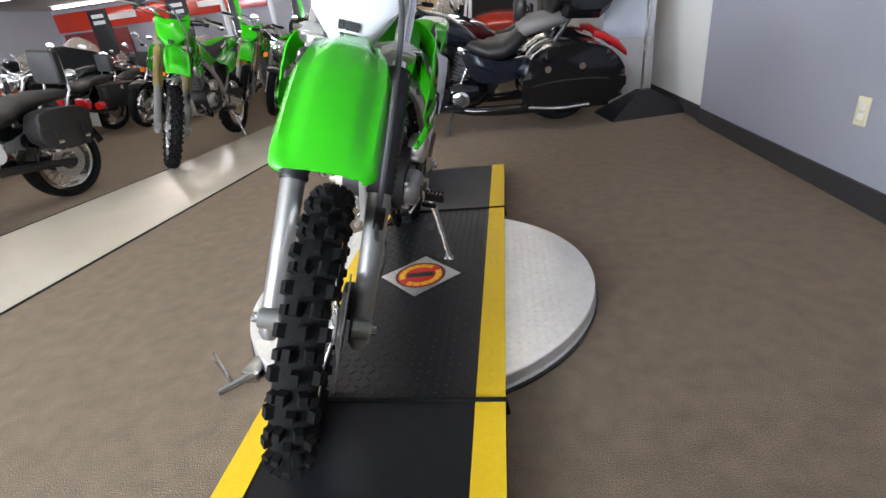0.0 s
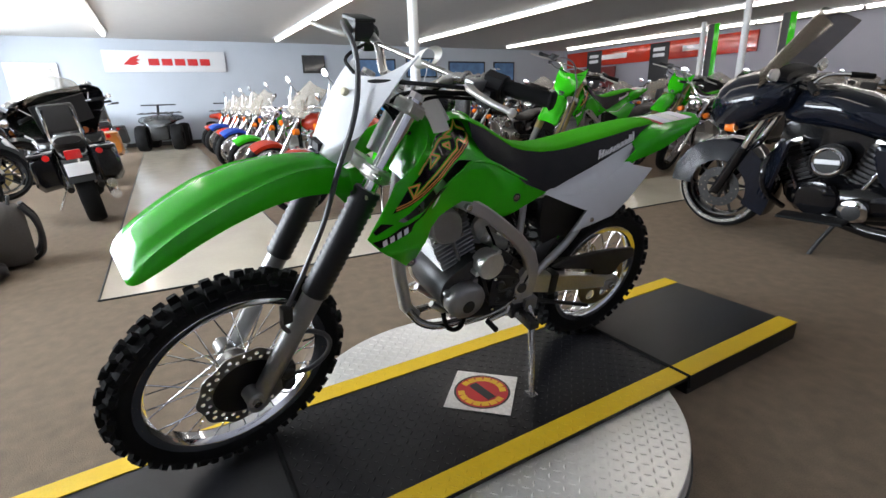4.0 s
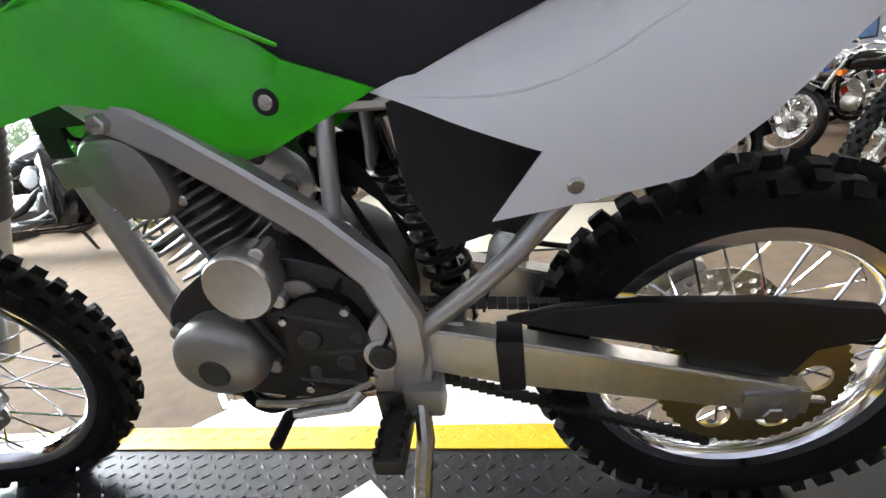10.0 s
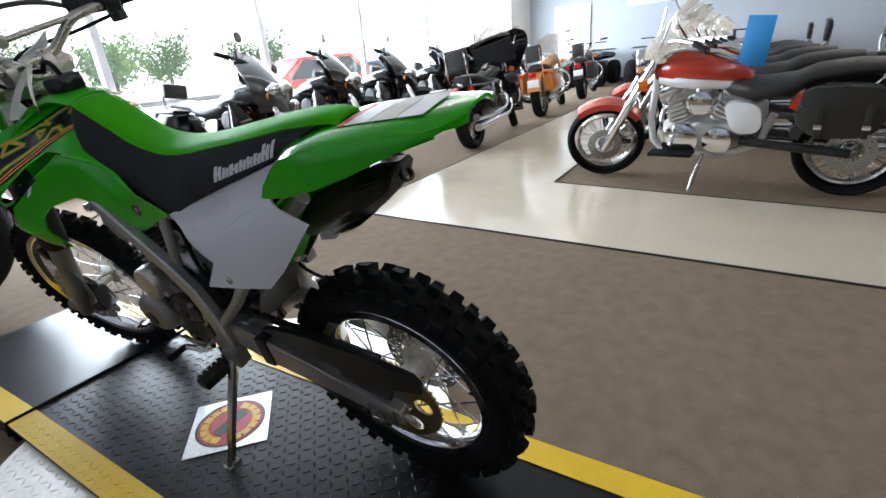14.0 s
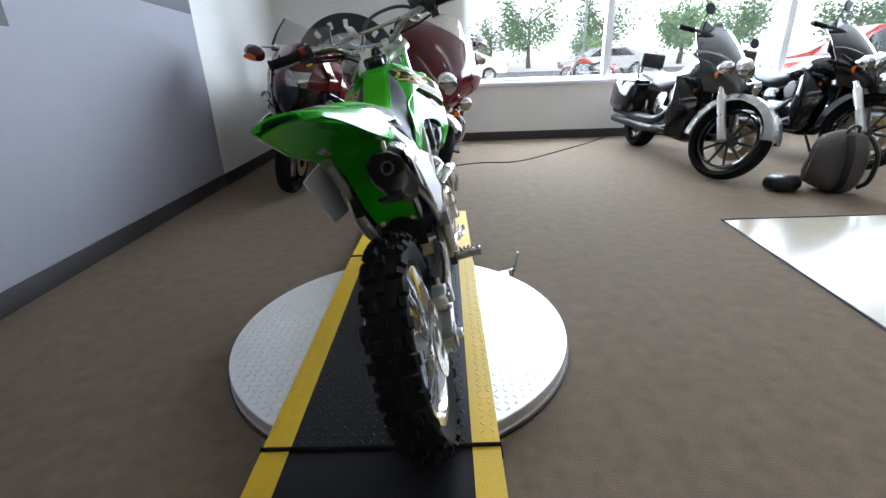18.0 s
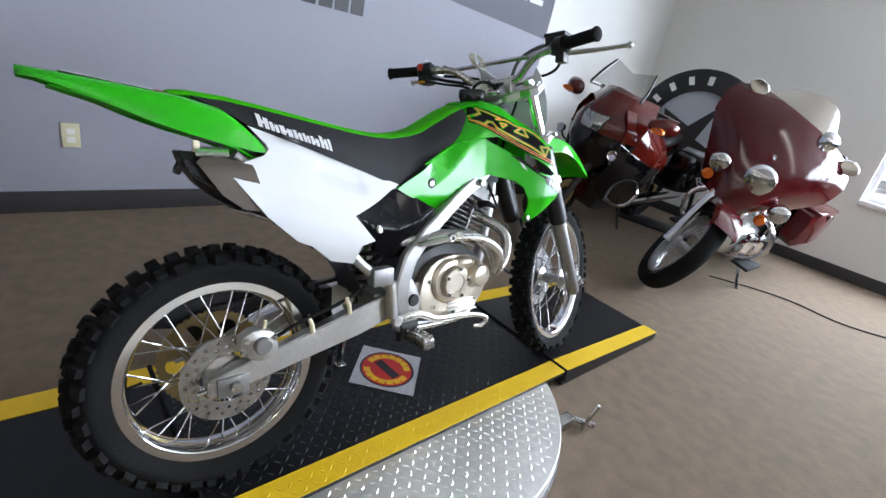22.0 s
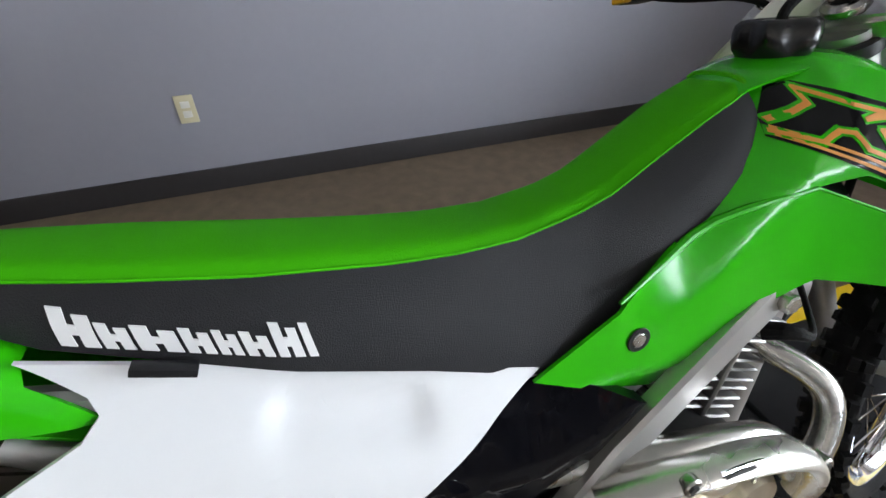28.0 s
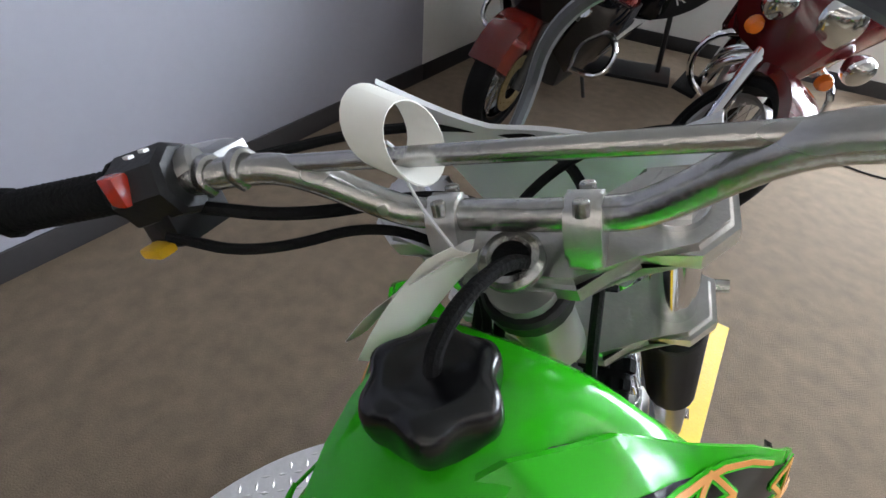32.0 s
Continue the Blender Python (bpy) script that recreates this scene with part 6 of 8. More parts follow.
def cruiser(name, label, paint, fairing="none", bags=True, cast=False, backrest=False, trunk=False, fpaint=None, seat=None, valance=0.0, group="showroom motorcycles", wb=1.62, lean=7.0, lamp_bar=False, bag_paint=None, chrome=True, steer=20.0, wide=False, low_rest=False, rear_paint=None, lowers=False, soft=False, wr=.325):
    """A heavy twin road motorcycle, facing its own -y."""
    b = thing(name, label, "motorcycle", group)
    bright = CHROME if chrome else DARK_METAL
    fpaint = fpaint or paint
    seat = seat or LEATHER
    yf, yr, R_ = -wb / 2, wb / 2, wr
    road_wheel(b, "front_wheel", yf, R_, .055, cast, DARK_METAL if cast else ALU_GREY)
    road_wheel(b, "rear_wheel", yr, R_, .075, cast, STEEL)
    top = Vector((0, yf + .42, 1.0))
    for s in (-1, 1):
        a0 = Vector((s * .10, yf, R_))
        a1 = Vector((s * .10, yf + .37, .93))
        gp("fork_leg", tb([a0 + Vector((0, -.01, -.03)), a0.lerp(a1, .5)], .033, 14), bright if chrome else ALU, b, "polished fork leg")
        gp("fork_tube", tb([a0.lerp(a1, .48), a1], .024, 14), CHROME, b)
        gp("grip", tb([(s * .30, yf + .56, 1.04), (s * .42, yf + .62, 1.02)], .019, 10), BLACK_RUBBER, b)
        gp("mirror", lathe(B(), [(.0, -.012), (.045, -.010), (.05, 0), (.045, .006), (0, .008)], 16, pose(s * .36, yf + .46, 1.19, 0, 0, 90) @ Matrix.Diagonal((1, 1.25, .8, 1))), bright, b)
        gp("mirror_stem", tb([(s * .28, yf + .53, 1.05), (s * .36, yf + .47, 1.17)], .006, 6), bright, b)
        gp("turn_signal", tb([(s * .17, yf + .24, .76), (s * .17, yf + .30, .76)], [.032, .036], 14), AMBER, b, "amber turn signal")
        gp("turn_signal", tb([(s * .19, yr + .34, .66), (s * .19, yr + .29, .66)], [.026, .03], 12), RED_LENS, b, "red rear turn signal")
        gp("foot_board", bx((min(s * .19, s * .31), -.34, .285), (max(s * .19, s * .31), -.06, .305), .008), BLACK_RUBBER, b)
        gp("crash_bar", tb([(s * .10, yf + .50, .66), (s * .30, yf + .49, .58), (s * .31, yf + .50, .38), (s * .12, yf + .54, .27)], .016, 10, smooth=2), bright, b, "engine guard bar")
        gp("swingarm", tb([(s * .13, .18, .36), (s * .12, yr, R_)], .028, 10), DARK_METAL, b)
        gp("shock", tb([(s * .13, yr - .10, .40), (s * .14, yr - .16, .66)], .03, 12), bright, b)
        gp("exhaust_pipe", tb([(s * -.05 if s < 0 else .09, -.20 + .12 * s, .62), (-.19, -.25 + .1 * s, .52), (-.21, -.10 + .1 * s, .33 + .04 * s), (-.20, .30, .30 + .04 * s), (-.20, yr + .30, .31 + .05 * s)], [.024, .024, .026, .043, .043], 12, smooth=2), bright, b, "long exhaust pipe")
        if bags:
            if wide:
                o = smooth_pts([(yr - .31, .36), (yr - .27, .55), (yr - .15, .66), (yr + .02, .695), (yr + .22, .685), (yr + .37, .60), (yr + .43, .45), (yr + .40, .32), (yr + .30, .25), (yr - .20, .25)])
                bg = gp("saddlebag", slab(B(), o, min(s * .15, s * .34), max(s * .15, s * .34), .055), GLOSS_BLACK, b, "wide rounded gloss black saddlebag")
                gp("bag_rail", tb([(s * .345, yr - .15, .255), (s * .35, yr + .02, .235), (s * .345, yr + .18, .255)], .012, 8), bright, bg)
                gp("tail_lamp", blob([(yr + .20, .735, .03, .02), (yr + .28, .70, .045, .035), (yr + .40, .63, .04, .035), (yr + .45, .60, .02, .02)], 12), RED_LENS, b, "long red tail lamp").matrix_local = pose(s * .24, 0, 0)
                for dy in (-.13, .12):
                    gp("bag_stud", lathe(B(), [(0, .0), (.026, .0), (.03, -.01), (.03, -.02)], 16, pose(s * .352, yr + dy, .52, 0, 0, 0 if s > 0 else 180)), CHROME, bg, "chrome round stud")
                continue
            if soft:
                o = smooth_pts([(yr - .30, .52), (yr - .27, .70), (yr - .10, .715), (yr + .06, .70), (yr + .12, .66), (yr + .10, .49), (yr + .05, .44), (yr - .20, .43)], 2)
                bg = gp("saddlebag", slab(B(), o, min(s * .14, s * .29), max(s * .14, s * .29), .03), LEATHER, b, "soft black leather saddlebag")
                o = smooth_pts([(yr - .28, .60), (yr - .27, .712), (yr - .10, .725), (yr + .06, .712), (yr + .125, .67), (yr + .10, .60), (yr - .08, .57)], 2)
                gp("bag_flap", slab(B(), o, min(s * .26, s * .30), max(s * .26, s * .30), .012), LEATHER, bg, "leather flap")
                for dy in (-.19, .02):
                    gp("bag_strap", bx((min(s * .295, s * .304), yr + dy, .44), (max(s * .295, s * .304), yr + dy + .03, .62), .002), LEATHER, bg)
                    gp("buckle", bx((min(s * .302, s * .310), yr + dy - .004, .49), (max(s * .302, s * .310), yr + dy + .034, .515), .002), CHROME, bg)
                continue
            sec = []
            for y, hz, w_ in ((yr - .30, .12, .06), (yr - .26, .16, .09), (yr + .02, .175, .105), (yr + .24, .165, .10), (yr + .31, .12, .07)):
                sec.append([(s * (.225 + w_ * c), y, .54 + hz * d) for c, d in ((-.9, -.9), (.6, -1), (1, -.7), (1, .55), (.75, .9), (-.9, 1))])
            bg = gp("saddlebag", loft(B(), sec), bag_paint or LEATHER, b, "hard black saddlebag")
            gp("bag_lid", bx((min(s * .14, s * .315), yr - .29, .665), (max(s * .14, s * .315), yr + .30, .70), .015), bag_paint or LEATHER, bg)
            gp("latch", bx((min(s * .322, s * .335), yr - .03, .62), (max(s * .322, s * .335), yr + .03, .68), .004), bright, bg)
            if lamp_bar:
                for dy in (-.13, .12):
                    gp("bag_stud", lathe(B(), [(0, .0), (.026, .0), (.03, -.01), (.03, -.02)], 16, pose(s * .345, yr + dy, .55, 0, 0, 0 if s > 0 else 180)), CHROME, bg, "chrome round stud")
    if lowers:
        for s in (-1, 1):
            gp("lower_fairing", loft(B(), [[(s * x, yf + .44 + .10 * (z - .3) + dy * w_, z) for x, dy in ((.10, -1), (.28 + .03 * w_, -.8), (.32, 0), (.28, 1), (.10, 1))] for z, w_ in ((.26, .04), (.34, .08), (.55, .10), (.70, .08), (.76, .03))]), GLOSS_BLACK, b, "black leg shield", 60)
            gp("engine_cover", bx((min(s * .11, s * .20), -.30, .24), (max(s * .11, s * .20), .16, .50), .04), GLOSS_BLACK, b, "black engine side cover")
    gp("triple_clamp", bx((-.13, yf + .33, .88), (.13, yf + .42, .94), .012), bright, b)
    gp("handlebar", tb([(-.42, yf + .62, 1.02), (-.30, yf + .56, 1.04), (-.19, yf + .44, 1.05), (-.08, yf + .40, .95), (.08, yf + .40, .95), (.19, yf + .44, 1.05), (.30, yf + .56, 1.04), (.42, yf + .62, 1.02)], .0135, 10, smooth=2), bright, b)
    gp("front_fender", sheet(B(), big_fender(0, R_ + .035, .085, 36 if not valance else -8, 126 if not valance else 170, flare=valance, drop=.05 + valance * 1.4), .004), fpaint, b, "painted front fender").matrix_local = pose(0, yf, R_)
    gp("rear_fender", sheet(B(), big_fender(0, R_ + .045, .105, 15, 165, flare=0, drop=.07), .004), rear_paint or fpaint, b, "painted rear fender").matrix_local = pose(0, yr, R_)
    gp("fuel_tank", blob([(-.40, .80, .03, .03), (-.36, .80, .09, .075), (-.24, .815, .145, .105), (-.08, .80, .155, .105), (.08, .765, .12, .075), (.20, .73, .06, .04)]), paint, b, "painted teardrop fuel tank", 60)
    gp("tank_console", blob([(-.30, .915, .03, .012), (-.2, .922, .05, .014), (0, .898, .045, .012), (.1, .85, .03, .01)], 12), bright, b)
    gp("seat", blob([(.02, .72, .05, .03), (.10, .69, .13, .06), (.25, .665, .175, .065), (.42, .69, .17, .06), (.52, .74, .14, .055), (.70, .765, .135, .05), (.90, .77, .10, .035)]), seat, b, "stitched leather seat", 60)
    gp("side_cover", sl(smooth_pts([(.06, .62), (.28, .60), (.30, .42), (.14, .40)]), -.16, .16, .01), fpaint if not chrome else GLOSS_BLACK, b)
    gp("frame", tb([(0, yf + .38, .86), (0, -.42, .34), (0, -.30, .22), (0, .25, .23), (0, .34, .5)], .024, 10, smooth=1), GLOSS_BLACK, b)
    eng_ = gp("crankcase", blob([(-.34, .36, .08, .06), (-.28, .37, .14, .11), (-.05, .37, .155, .125), (.12, .38, .15, .11), (.2, .38, .08, .06)]), ALU if chrome else DARK_METAL, b, "polished twin engine", 60)
    gp("primary_cover", lathe(B(), [(.115, .14), (.12, .15), (.115, .185), (.08, .20), (0, .20)], 28, pose(0, -.17, .36)), bright, eng_)
    gp("clutch_dome", lathe(B(), [(.085, .14), (.09, .15), (.085, .20), (.05, .215), (0, .215)], 28, pose(0, .06, .37)), bright, eng_)
    for dy, tilt in ((-.15, -24), (.02, 24)):
        secs = []
        for k in range(9):
            z = .05 + .029 * k
            for zz, g in ((z, .060), (z + .012, .060), (z + .0125, .084), (z + .0285, .084)):
                secs.append([pose(0, dy, .38, -tilt, 0, 0) @ Vector((x * g, y * g * .92, zz)) for x, y in ((-1, -.7), (-.7, -1), (.7, -1), (1, -.7), (1, .7), (.7, 1), (-.7, 1), (-1, .7))])
        gp("cylinder", loft(B(), secs), DARK_METAL if not chrome else ALU, eng_, "finned engine cylinder")
        gp("rocker_box", bx((-.075, -.07, .30), (.075, .07, .345), .015, pose(0, dy, .38, -tilt, 0, 0)), bright, eng_)
    gp("air_cleaner", lathe(B(), [(.07, -.10), (.085, -.12), (.085, -.16), (.07, -.175), (0, -.18)], 24, pose(0, -.07, .60)), bright, eng_)
    gp("air_cleaner", lathe(B(), [(.06, .10), (.075, .11), (.075, .14), (.05, .15), (0, .15)], 24, pose(0, -.07, .60)), bright, eng_)
    gp("side_stand", tb([(.16, -.02, .27), (.25, -.05, .12), (.30, -.06, .04 + .0)], .013, 8), bright, b)
    gp("tail_lamp", bx((-.06, yr + .31, .62), (.06, yr + .35, .70), .012), RED_LENS, b, "red tail lamp")
    gp("rear_plate", bx((-.09, yr + .345, .48), (.09, yr + .352, .59), .003), INK_WHITE, b)
    if fairing in ("none", "shield"):
        gp("headlamp", lathe(B(), [(.0, .10), (.06, .08), (.088, .02), (.092, -.03), (.085, -.04)], 24, pose(0, yf + .27, .86, 0, 0, 90)), bright, b, "round chromed headlamp")
        gp("headlamp_glass", lathe(B(), [(0, -.05), (.05, -.046), (.082, -.036)], 24, pose(0, yf + .27, .86, 0, 0, 90)), LENS, b)
    if fairing == "shield":
        rows = []
        for v in range(9):
            f = v / 8
            rows.append([(x * (.20 + .04 * math.sin(math.pi * f)), yf + .26 + .30 * f + .10 * x * x, .92 + .34 * f - .06 * f * abs(x)) for x in [-1 + k / 5 for k in range(11)]])
        gp("windscreen", sheet(B(), rows, .004), SCREEN, b, "clear plastic windscreen", 60)
        for s in (-1, 1):
            gp("screen_stay", tb([(s * .14, yf + .34, .85), (s * .2, yf + .42, 1.15)], .007, 6), bright, b)
    if fairing in ("batwing", "tall", "low"):
        rows = []
        for v in range(11):
            f = v / 10
            rows.append([(x * lerp_table([(0, .17), (.15, .25), (.4, .36), (.62, .46), (.82, .47), (.94, .43), (1, .34)], f), yf + .10 + .06 * f + .20 * f * f + (.26 - .06 * f) * abs(x) ** 2.2, .65 + .58 * f - .03 * abs(x) * (1 - f) - .03 * f * abs(x) ** 2) for x in [-1 + k / 8 for k in range(17)]])
        if fairing == "tall":
            rows = []
            for v in range(11):
                f = v / 10
                rows.append([(x * lerp_table([(0, .12), (.2, .25), (.5, .33), (.75, .30), (1, .19)], f), yf + .10 + .34 * f * f + .04 * f + (.24 - .06 * f) * abs(x) ** 2.2, .68 + .48 * f - .05 * abs(x) * (1 - f) - .05 * f * abs(x) ** 2) for x in [-1 + k / 8 for k in range(17)]])
        if fairing == "low":
            rows = []
            for v in range(11):
                f = v / 10
                rows.append([(x * lerp_table([(0, .14), (.25, .30), (.6, .40), (.85, .38), (1, .26)], f), yf + .08 + .22 * f * f + .04 * f + (.46 - .10 * f) * abs(x) ** 2.2, .72 + .42 * f - .04 * abs(x) * (1 - f) - .05 * f * abs(x) ** 2) for x in [-1 + k / 8 for k in range(17)]])
        gp("fairing", sheet(B(), rows, .01), paint, b, "painted batwing fairing", 60)
        gp("inner_fairing", sheet(B(), [[(x * .26, yf + .46 + .02 * v, .86 + .09 * v) for x in (-1, -.5, 0, .5, 1)] for v in range(4)], .02), BLACK_PLASTIC, b)
        gp("headlamp", lathe(B(), [(.0, -.06), (.06, -.05), (.088, -.03), (.098, -.01), (.098, .02)], 26, pose(0, yf + .185, .86, 0, 0, 90)), CHROME, b, "round chromed headlamp")
        gp("headlamp_glass", lathe(B(), [(0, -.072), (.05, -.066), (.082, -.046)], 24, pose(0, yf + .185, .86, 0, 0, 90)), LENS, b, "fluted headlamp glass")
        for s in (-1, 1):
            gp("spot_lamp", lathe(B(), [(0, -.07), (.04, -.066), (.056, -.05), (.058, -.02), (.03, .03), (0, .035)], 20, pose(s * .235, yf + .20, .80, 0, 0, 90)), CHROME, b, "chromed spot lamp")
            if fairing == "batwing":
                gp("signal_lamp", lathe(B(), [(0, -.03), (.024, -.026), (.032, -.012), (.033, .01), (.015, .03)], 16, pose(s * .215, yf + .20, .70, 0, 0, 90)), AMBER, b, "amber turn signal")
            gp("spot_glass", lathe(B(), [(0, -.082), (.03, -.078), (.05, -.062)], 18, pose(s * .235, yf + .20, .80, 0, 0, 90)), LENS, b)
        h = .11 if fairing == "tall" else .17
        rows = []
        for v in range(7):
            f = v / 6
            rows.append([(x * ((.17 if fairing == "tall" else .27) - .07 * f * f), yf + (.46 if fairing == "tall" else .36) + h * .95 * f + .12 * x * x, (1.10 if fairing == "tall" else 1.20) + h * f - .05 * abs(x) ** 2 * (1 + f)) for x in [-1 + k / 5 for k in range(11)]])
        if fairing == "low":
            rows = [[(x * (.24 - .07 * f * f), yf + .28 + .30 * f + .14 * x * x, 1.08 + .34 * f - .05 * x * x * (1 + f)) for x in [-1 + k / 5 for k in range(11)]] for f in [v / 6 for v in range(7)]]
        gp("windscreen", sheet(B(), rows, .004), {"tall": SCREEN_DARK, "low": SCREEN_AMBER}.get(fairing, SCREEN), b, "smoked windscreen", 60)
    if backrest:
        gp("backrest", bx((-.13, yr + .10, .84), (.13, yr + .17, .99 if low_rest else 1.08), .034, segs=3), seat, b, "padded passenger backrest")
        for s in (-1, 1):
            gp("backrest_rail", tb([(s * .12, yr + .05, .64), (s * .12, yr + .16, .80), (s * .10, yr + .17, .95 if low_rest else 1.04)], .010, 8), bright, b)
    if trunk:
        secs = []
        for y, z0, z1, w_ in ((yr - .03, .86, 1.10, .20), (yr + .02, .83, 1.14, .27), (yr + .30, .85, 1.15, .28), (yr + .40, .90, 1.13, .25), (yr + .45, .97, 1.08, .18)):
            secs.append([(x * w_, y, z0 + (z1 - z0) * u) for x, u in ((-.8, 0), (.8, 0), (1, .2), (1, .75), (.8, 1), (-.8, 1), (-1, .75), (-1, .2))])
        tc = gp("top_case", loft(B(), secs), GLOSS_BLACK, b, "black rear top case")
        gp("top_case_pad", bx((-.2, yr - .12, .84), (.2, yr - .03, 1.13), .035, segs=3), LEATHER, tc)
        for k in range(5):
            gp("rack_bar", tb([(-.18 + .09 * k, yr + .06, 1.15), (-.18 + .09 * k, yr + .10, 1.185), (-.18 + .09 * k, yr + .34, 1.185), (-.18 + .09 * k, yr + .40, 1.14)], .008, 6), bright, tc)
        for s in (-1, 1):
            gp("case_bracket", tb([(s * .1, yr - .05, .66), (s * .12, yr + .1, .85)], .014, 8), bright, b)
    if steer:
        piv = Vector((0, yf + .37, .93))
        turn_m = Matrix.Translation(piv) @ Matrix.Rotation(radians(steer), 4, Vector((0, .5, .87)).normalized()) @ Matrix.Translation(-piv)
        ahead = ("front_wheel", "fork_leg", "fork_tube", "grip", "mirror", "mirror_stem", "triple_clamp", "handlebar", "front_fender", "fairing", "inner_fairing", "headlamp", "headlamp_glass", "spot_lamp", "spot_glass", "signal_lamp", "windscreen", "screen_stay")
        for o in b.children:
            kind_ = o.name.split(".")[0]
            if kind_ in ahead or (kind_ == "turn_signal" and o.data.vertices[0].co.y < 0):
                o.matrix_basis = turn_m @ o.matrix_basis
    b["lean"] = lean
    return b


def stand(b, front, rear, lean=None):
    """Where a machine stands, from the ground points of its front and rear wheels."""
    f, r_ = Vector(front), Vector(rear)
    d = (f - r_).normalized()
    th = math.atan2(d.x, -d.y)
    mid = (f + r_) / 2
    return pose(mid.x, mid.y, 0, 0, 0, math.degrees(th)) @ pose(0, 0, 0, 0, lean if lean is not None else b["lean"], 0)


# showpiece beside the display: black tourer with wide bags
def grand_tourer():
    """A long dark tourer with skirted fenders, wide bags and a top case, facing its own -y."""
    b = thing("touring_motorcycle", "black and dark blue touring motorcycle with wide saddlebags and tan windscreen", "motorcycle", "showroom motorcycles")
    yf, yr, R_ = -.86, .86, .325
    road_wheel(b, "front_wheel", yf, R_, .062, True, DARK_METAL)
    road_wheel(b, "rear_wheel", yr, R_, .08, True, DARK_METAL)
    gp("whitewall", lathe(B(), [(.255, .050), (.262, .060), (.285, .063), (.290, .055)], 40, pose(0, yf, R_), closed=True), STEEL, b, "pale line round the front tyre")
    gp("front_fender", sheet(B(), big_fender(0, R_ + .045, .100, -28, 176, 26, flare=.006, drop=.165), .005), INDIGO_PAINT, b, "deep skirted front fender", 60).matrix_local = pose(0, yf, R_)
    gp("rear_fender", sheet(B(), big_fender(0, R_ + .055, .125, -5, 165, 22, flare=0, drop=.12), .005), INDIGO_PAINT, b, "skirted rear fender", 60).matrix_local = pose(0, yr, R_)
    for s in (-1, 1):
        gp("fork_leg", tb([(s * .115, yf - .01, R_ - .03), (s * .115, yf + .17, .64)], .034, 14), GLOSS_BLACK, b)
        gp("fork_tube", tb([(s * .11, yf + .16, .62), (s * .11, yf + .33, .95)], .027, 14), CHROME, b)
        gp("lower_fairing", sheet(B(), [[(s * (.12 + .16 * u), -.56 + .10 * f + .10 * u * u, .34 + .38 * f) for u in (0, .3, .6, .85, 1)] for f in (0, .25, .5, .75, 1)], .02), INDIGO_PAINT, b, "dark leg shield", 60)
        gp("grip", tb([(s * .30, yf + .58, 1.06), (s * .43, yf + .66, 1.03)], .019, 10), BLACK_RUBBER, b)
        gp("mirror", lathe(B(), [(0, -.012), (.05, -.010), (.055, 0), (.05, .006), (0, .008)], 16, pose(s * .35, yf + .40, 1.13, 0, 0, 90) @ Matrix.Diagonal((1, 1.3, .8, 1))), CHROME, b)
        gp("turn_signal", tb([(s * .24, yf + .10, .80), (s * .24, yf + .16, .80)], [.030, .034], 14), AMBER, b, "amber turn signal")
        gp("foot_board", bx((min(s * .20, s * .33), -.36, .245), (max(s * .20, s * .33), .0, .265), .008), BLACK_RUBBER, b)
        gp("crash_bar", tb([(s * .10, -.46, .66), (s * .30, -.48, .60), (s * .32, -.46, .40), (s * .12, -.40, .26)], .018, 10, smooth=2), GLOSS_BLACK, b)
        gp("exhaust_pipe", tb([(s * .15, -.25, .30), (s * .20, 0, .21), (s * .25, .40, .19), (s * .26, 1.24, .205)], [.03, .036, .046, .048], 14, smooth=1), GLOSS_BLACK, b, "long black exhaust pipe")
        o = smooth_pts([(.50, .34), (.53, .52), (.66, .66), (.84, .70), (1.05, .70), (1.24, .62), (1.34, .46), (1.34, .30), (1.26, .20), (.60, .19), (.52, .24)], 2)
        bg = gp("saddlebag", slab(B(), o, min(s * .15, s * .41), max(s * .15, s * .41), .07), GLOSS_BLACK, b, "wide rounded gloss black saddlebag")
        gp("bag_seam", tb([(s * .405, .54, .40), (s * .413, .80, .435), (s * .413, 1.1, .43), (s * .40, 1.32, .39)], .004, 6, smooth=1), DARK_METAL, bg)
        gp("bag_rail", tb([(s * .40, .56, .24), (s * .425, .80, .215), (s * .42, 1.05, .225)], .014, 8, smooth=1), CHROME, bg)
        for y in (.72, .99):
            gp("bag_stud", lathe(B(), [(0, .0), (.026, .0), (.03, -.01), (.03, -.02)], 16, pose(s * .418, y, .53, 0, 0, 0 if s > 0 else 180)), CHROME, bg, "chrome round stud")
        gp("tail_lamp", blob([(1.10, .73, .03, .02), (1.18, .71, .05, .035), (1.30, .63, .05, .04), (1.37, .56, .025, .025)], 12), RED_LENS, b, "long red tail lamp").matrix_local = pose(s * .25, 0, 0)
        gp("tail_lamp", bx((min(s * .20, s * .32), 1.335, .30), (max(s * .20, s * .32), 1.355, .44), .008), RED_LENS, b)
        gp("seat_cowl", slab(B(), smooth_pts([(.02, .74), (.20, .64), (.40, .58), (.60, .62), (.58, .50), (.40, .40), (.10, .44)]), min(s * .12, s * .20), max(s * .12, s * .20), .025), INDIGO_PAINT, b, "dark blue side panel under the seat")
        gp("inner_panel", slab(B(), smooth_pts([(-.50, .78), (-.42, .84), (-.10, .76), (.10, .68), (.34, .60), (.36, .36), (.20, .28), (-.30, .24), (-.46, .40)]), min(s * .02, s * .06), max(s * .02, s * .06), .01), GLOSS_BLACK, b, "black panel behind the engine")
        gp("case_bracket", tb([(s * .1, .80, .66), (s * .12, .95, .87)], .018, 8), DARK_METAL, b)
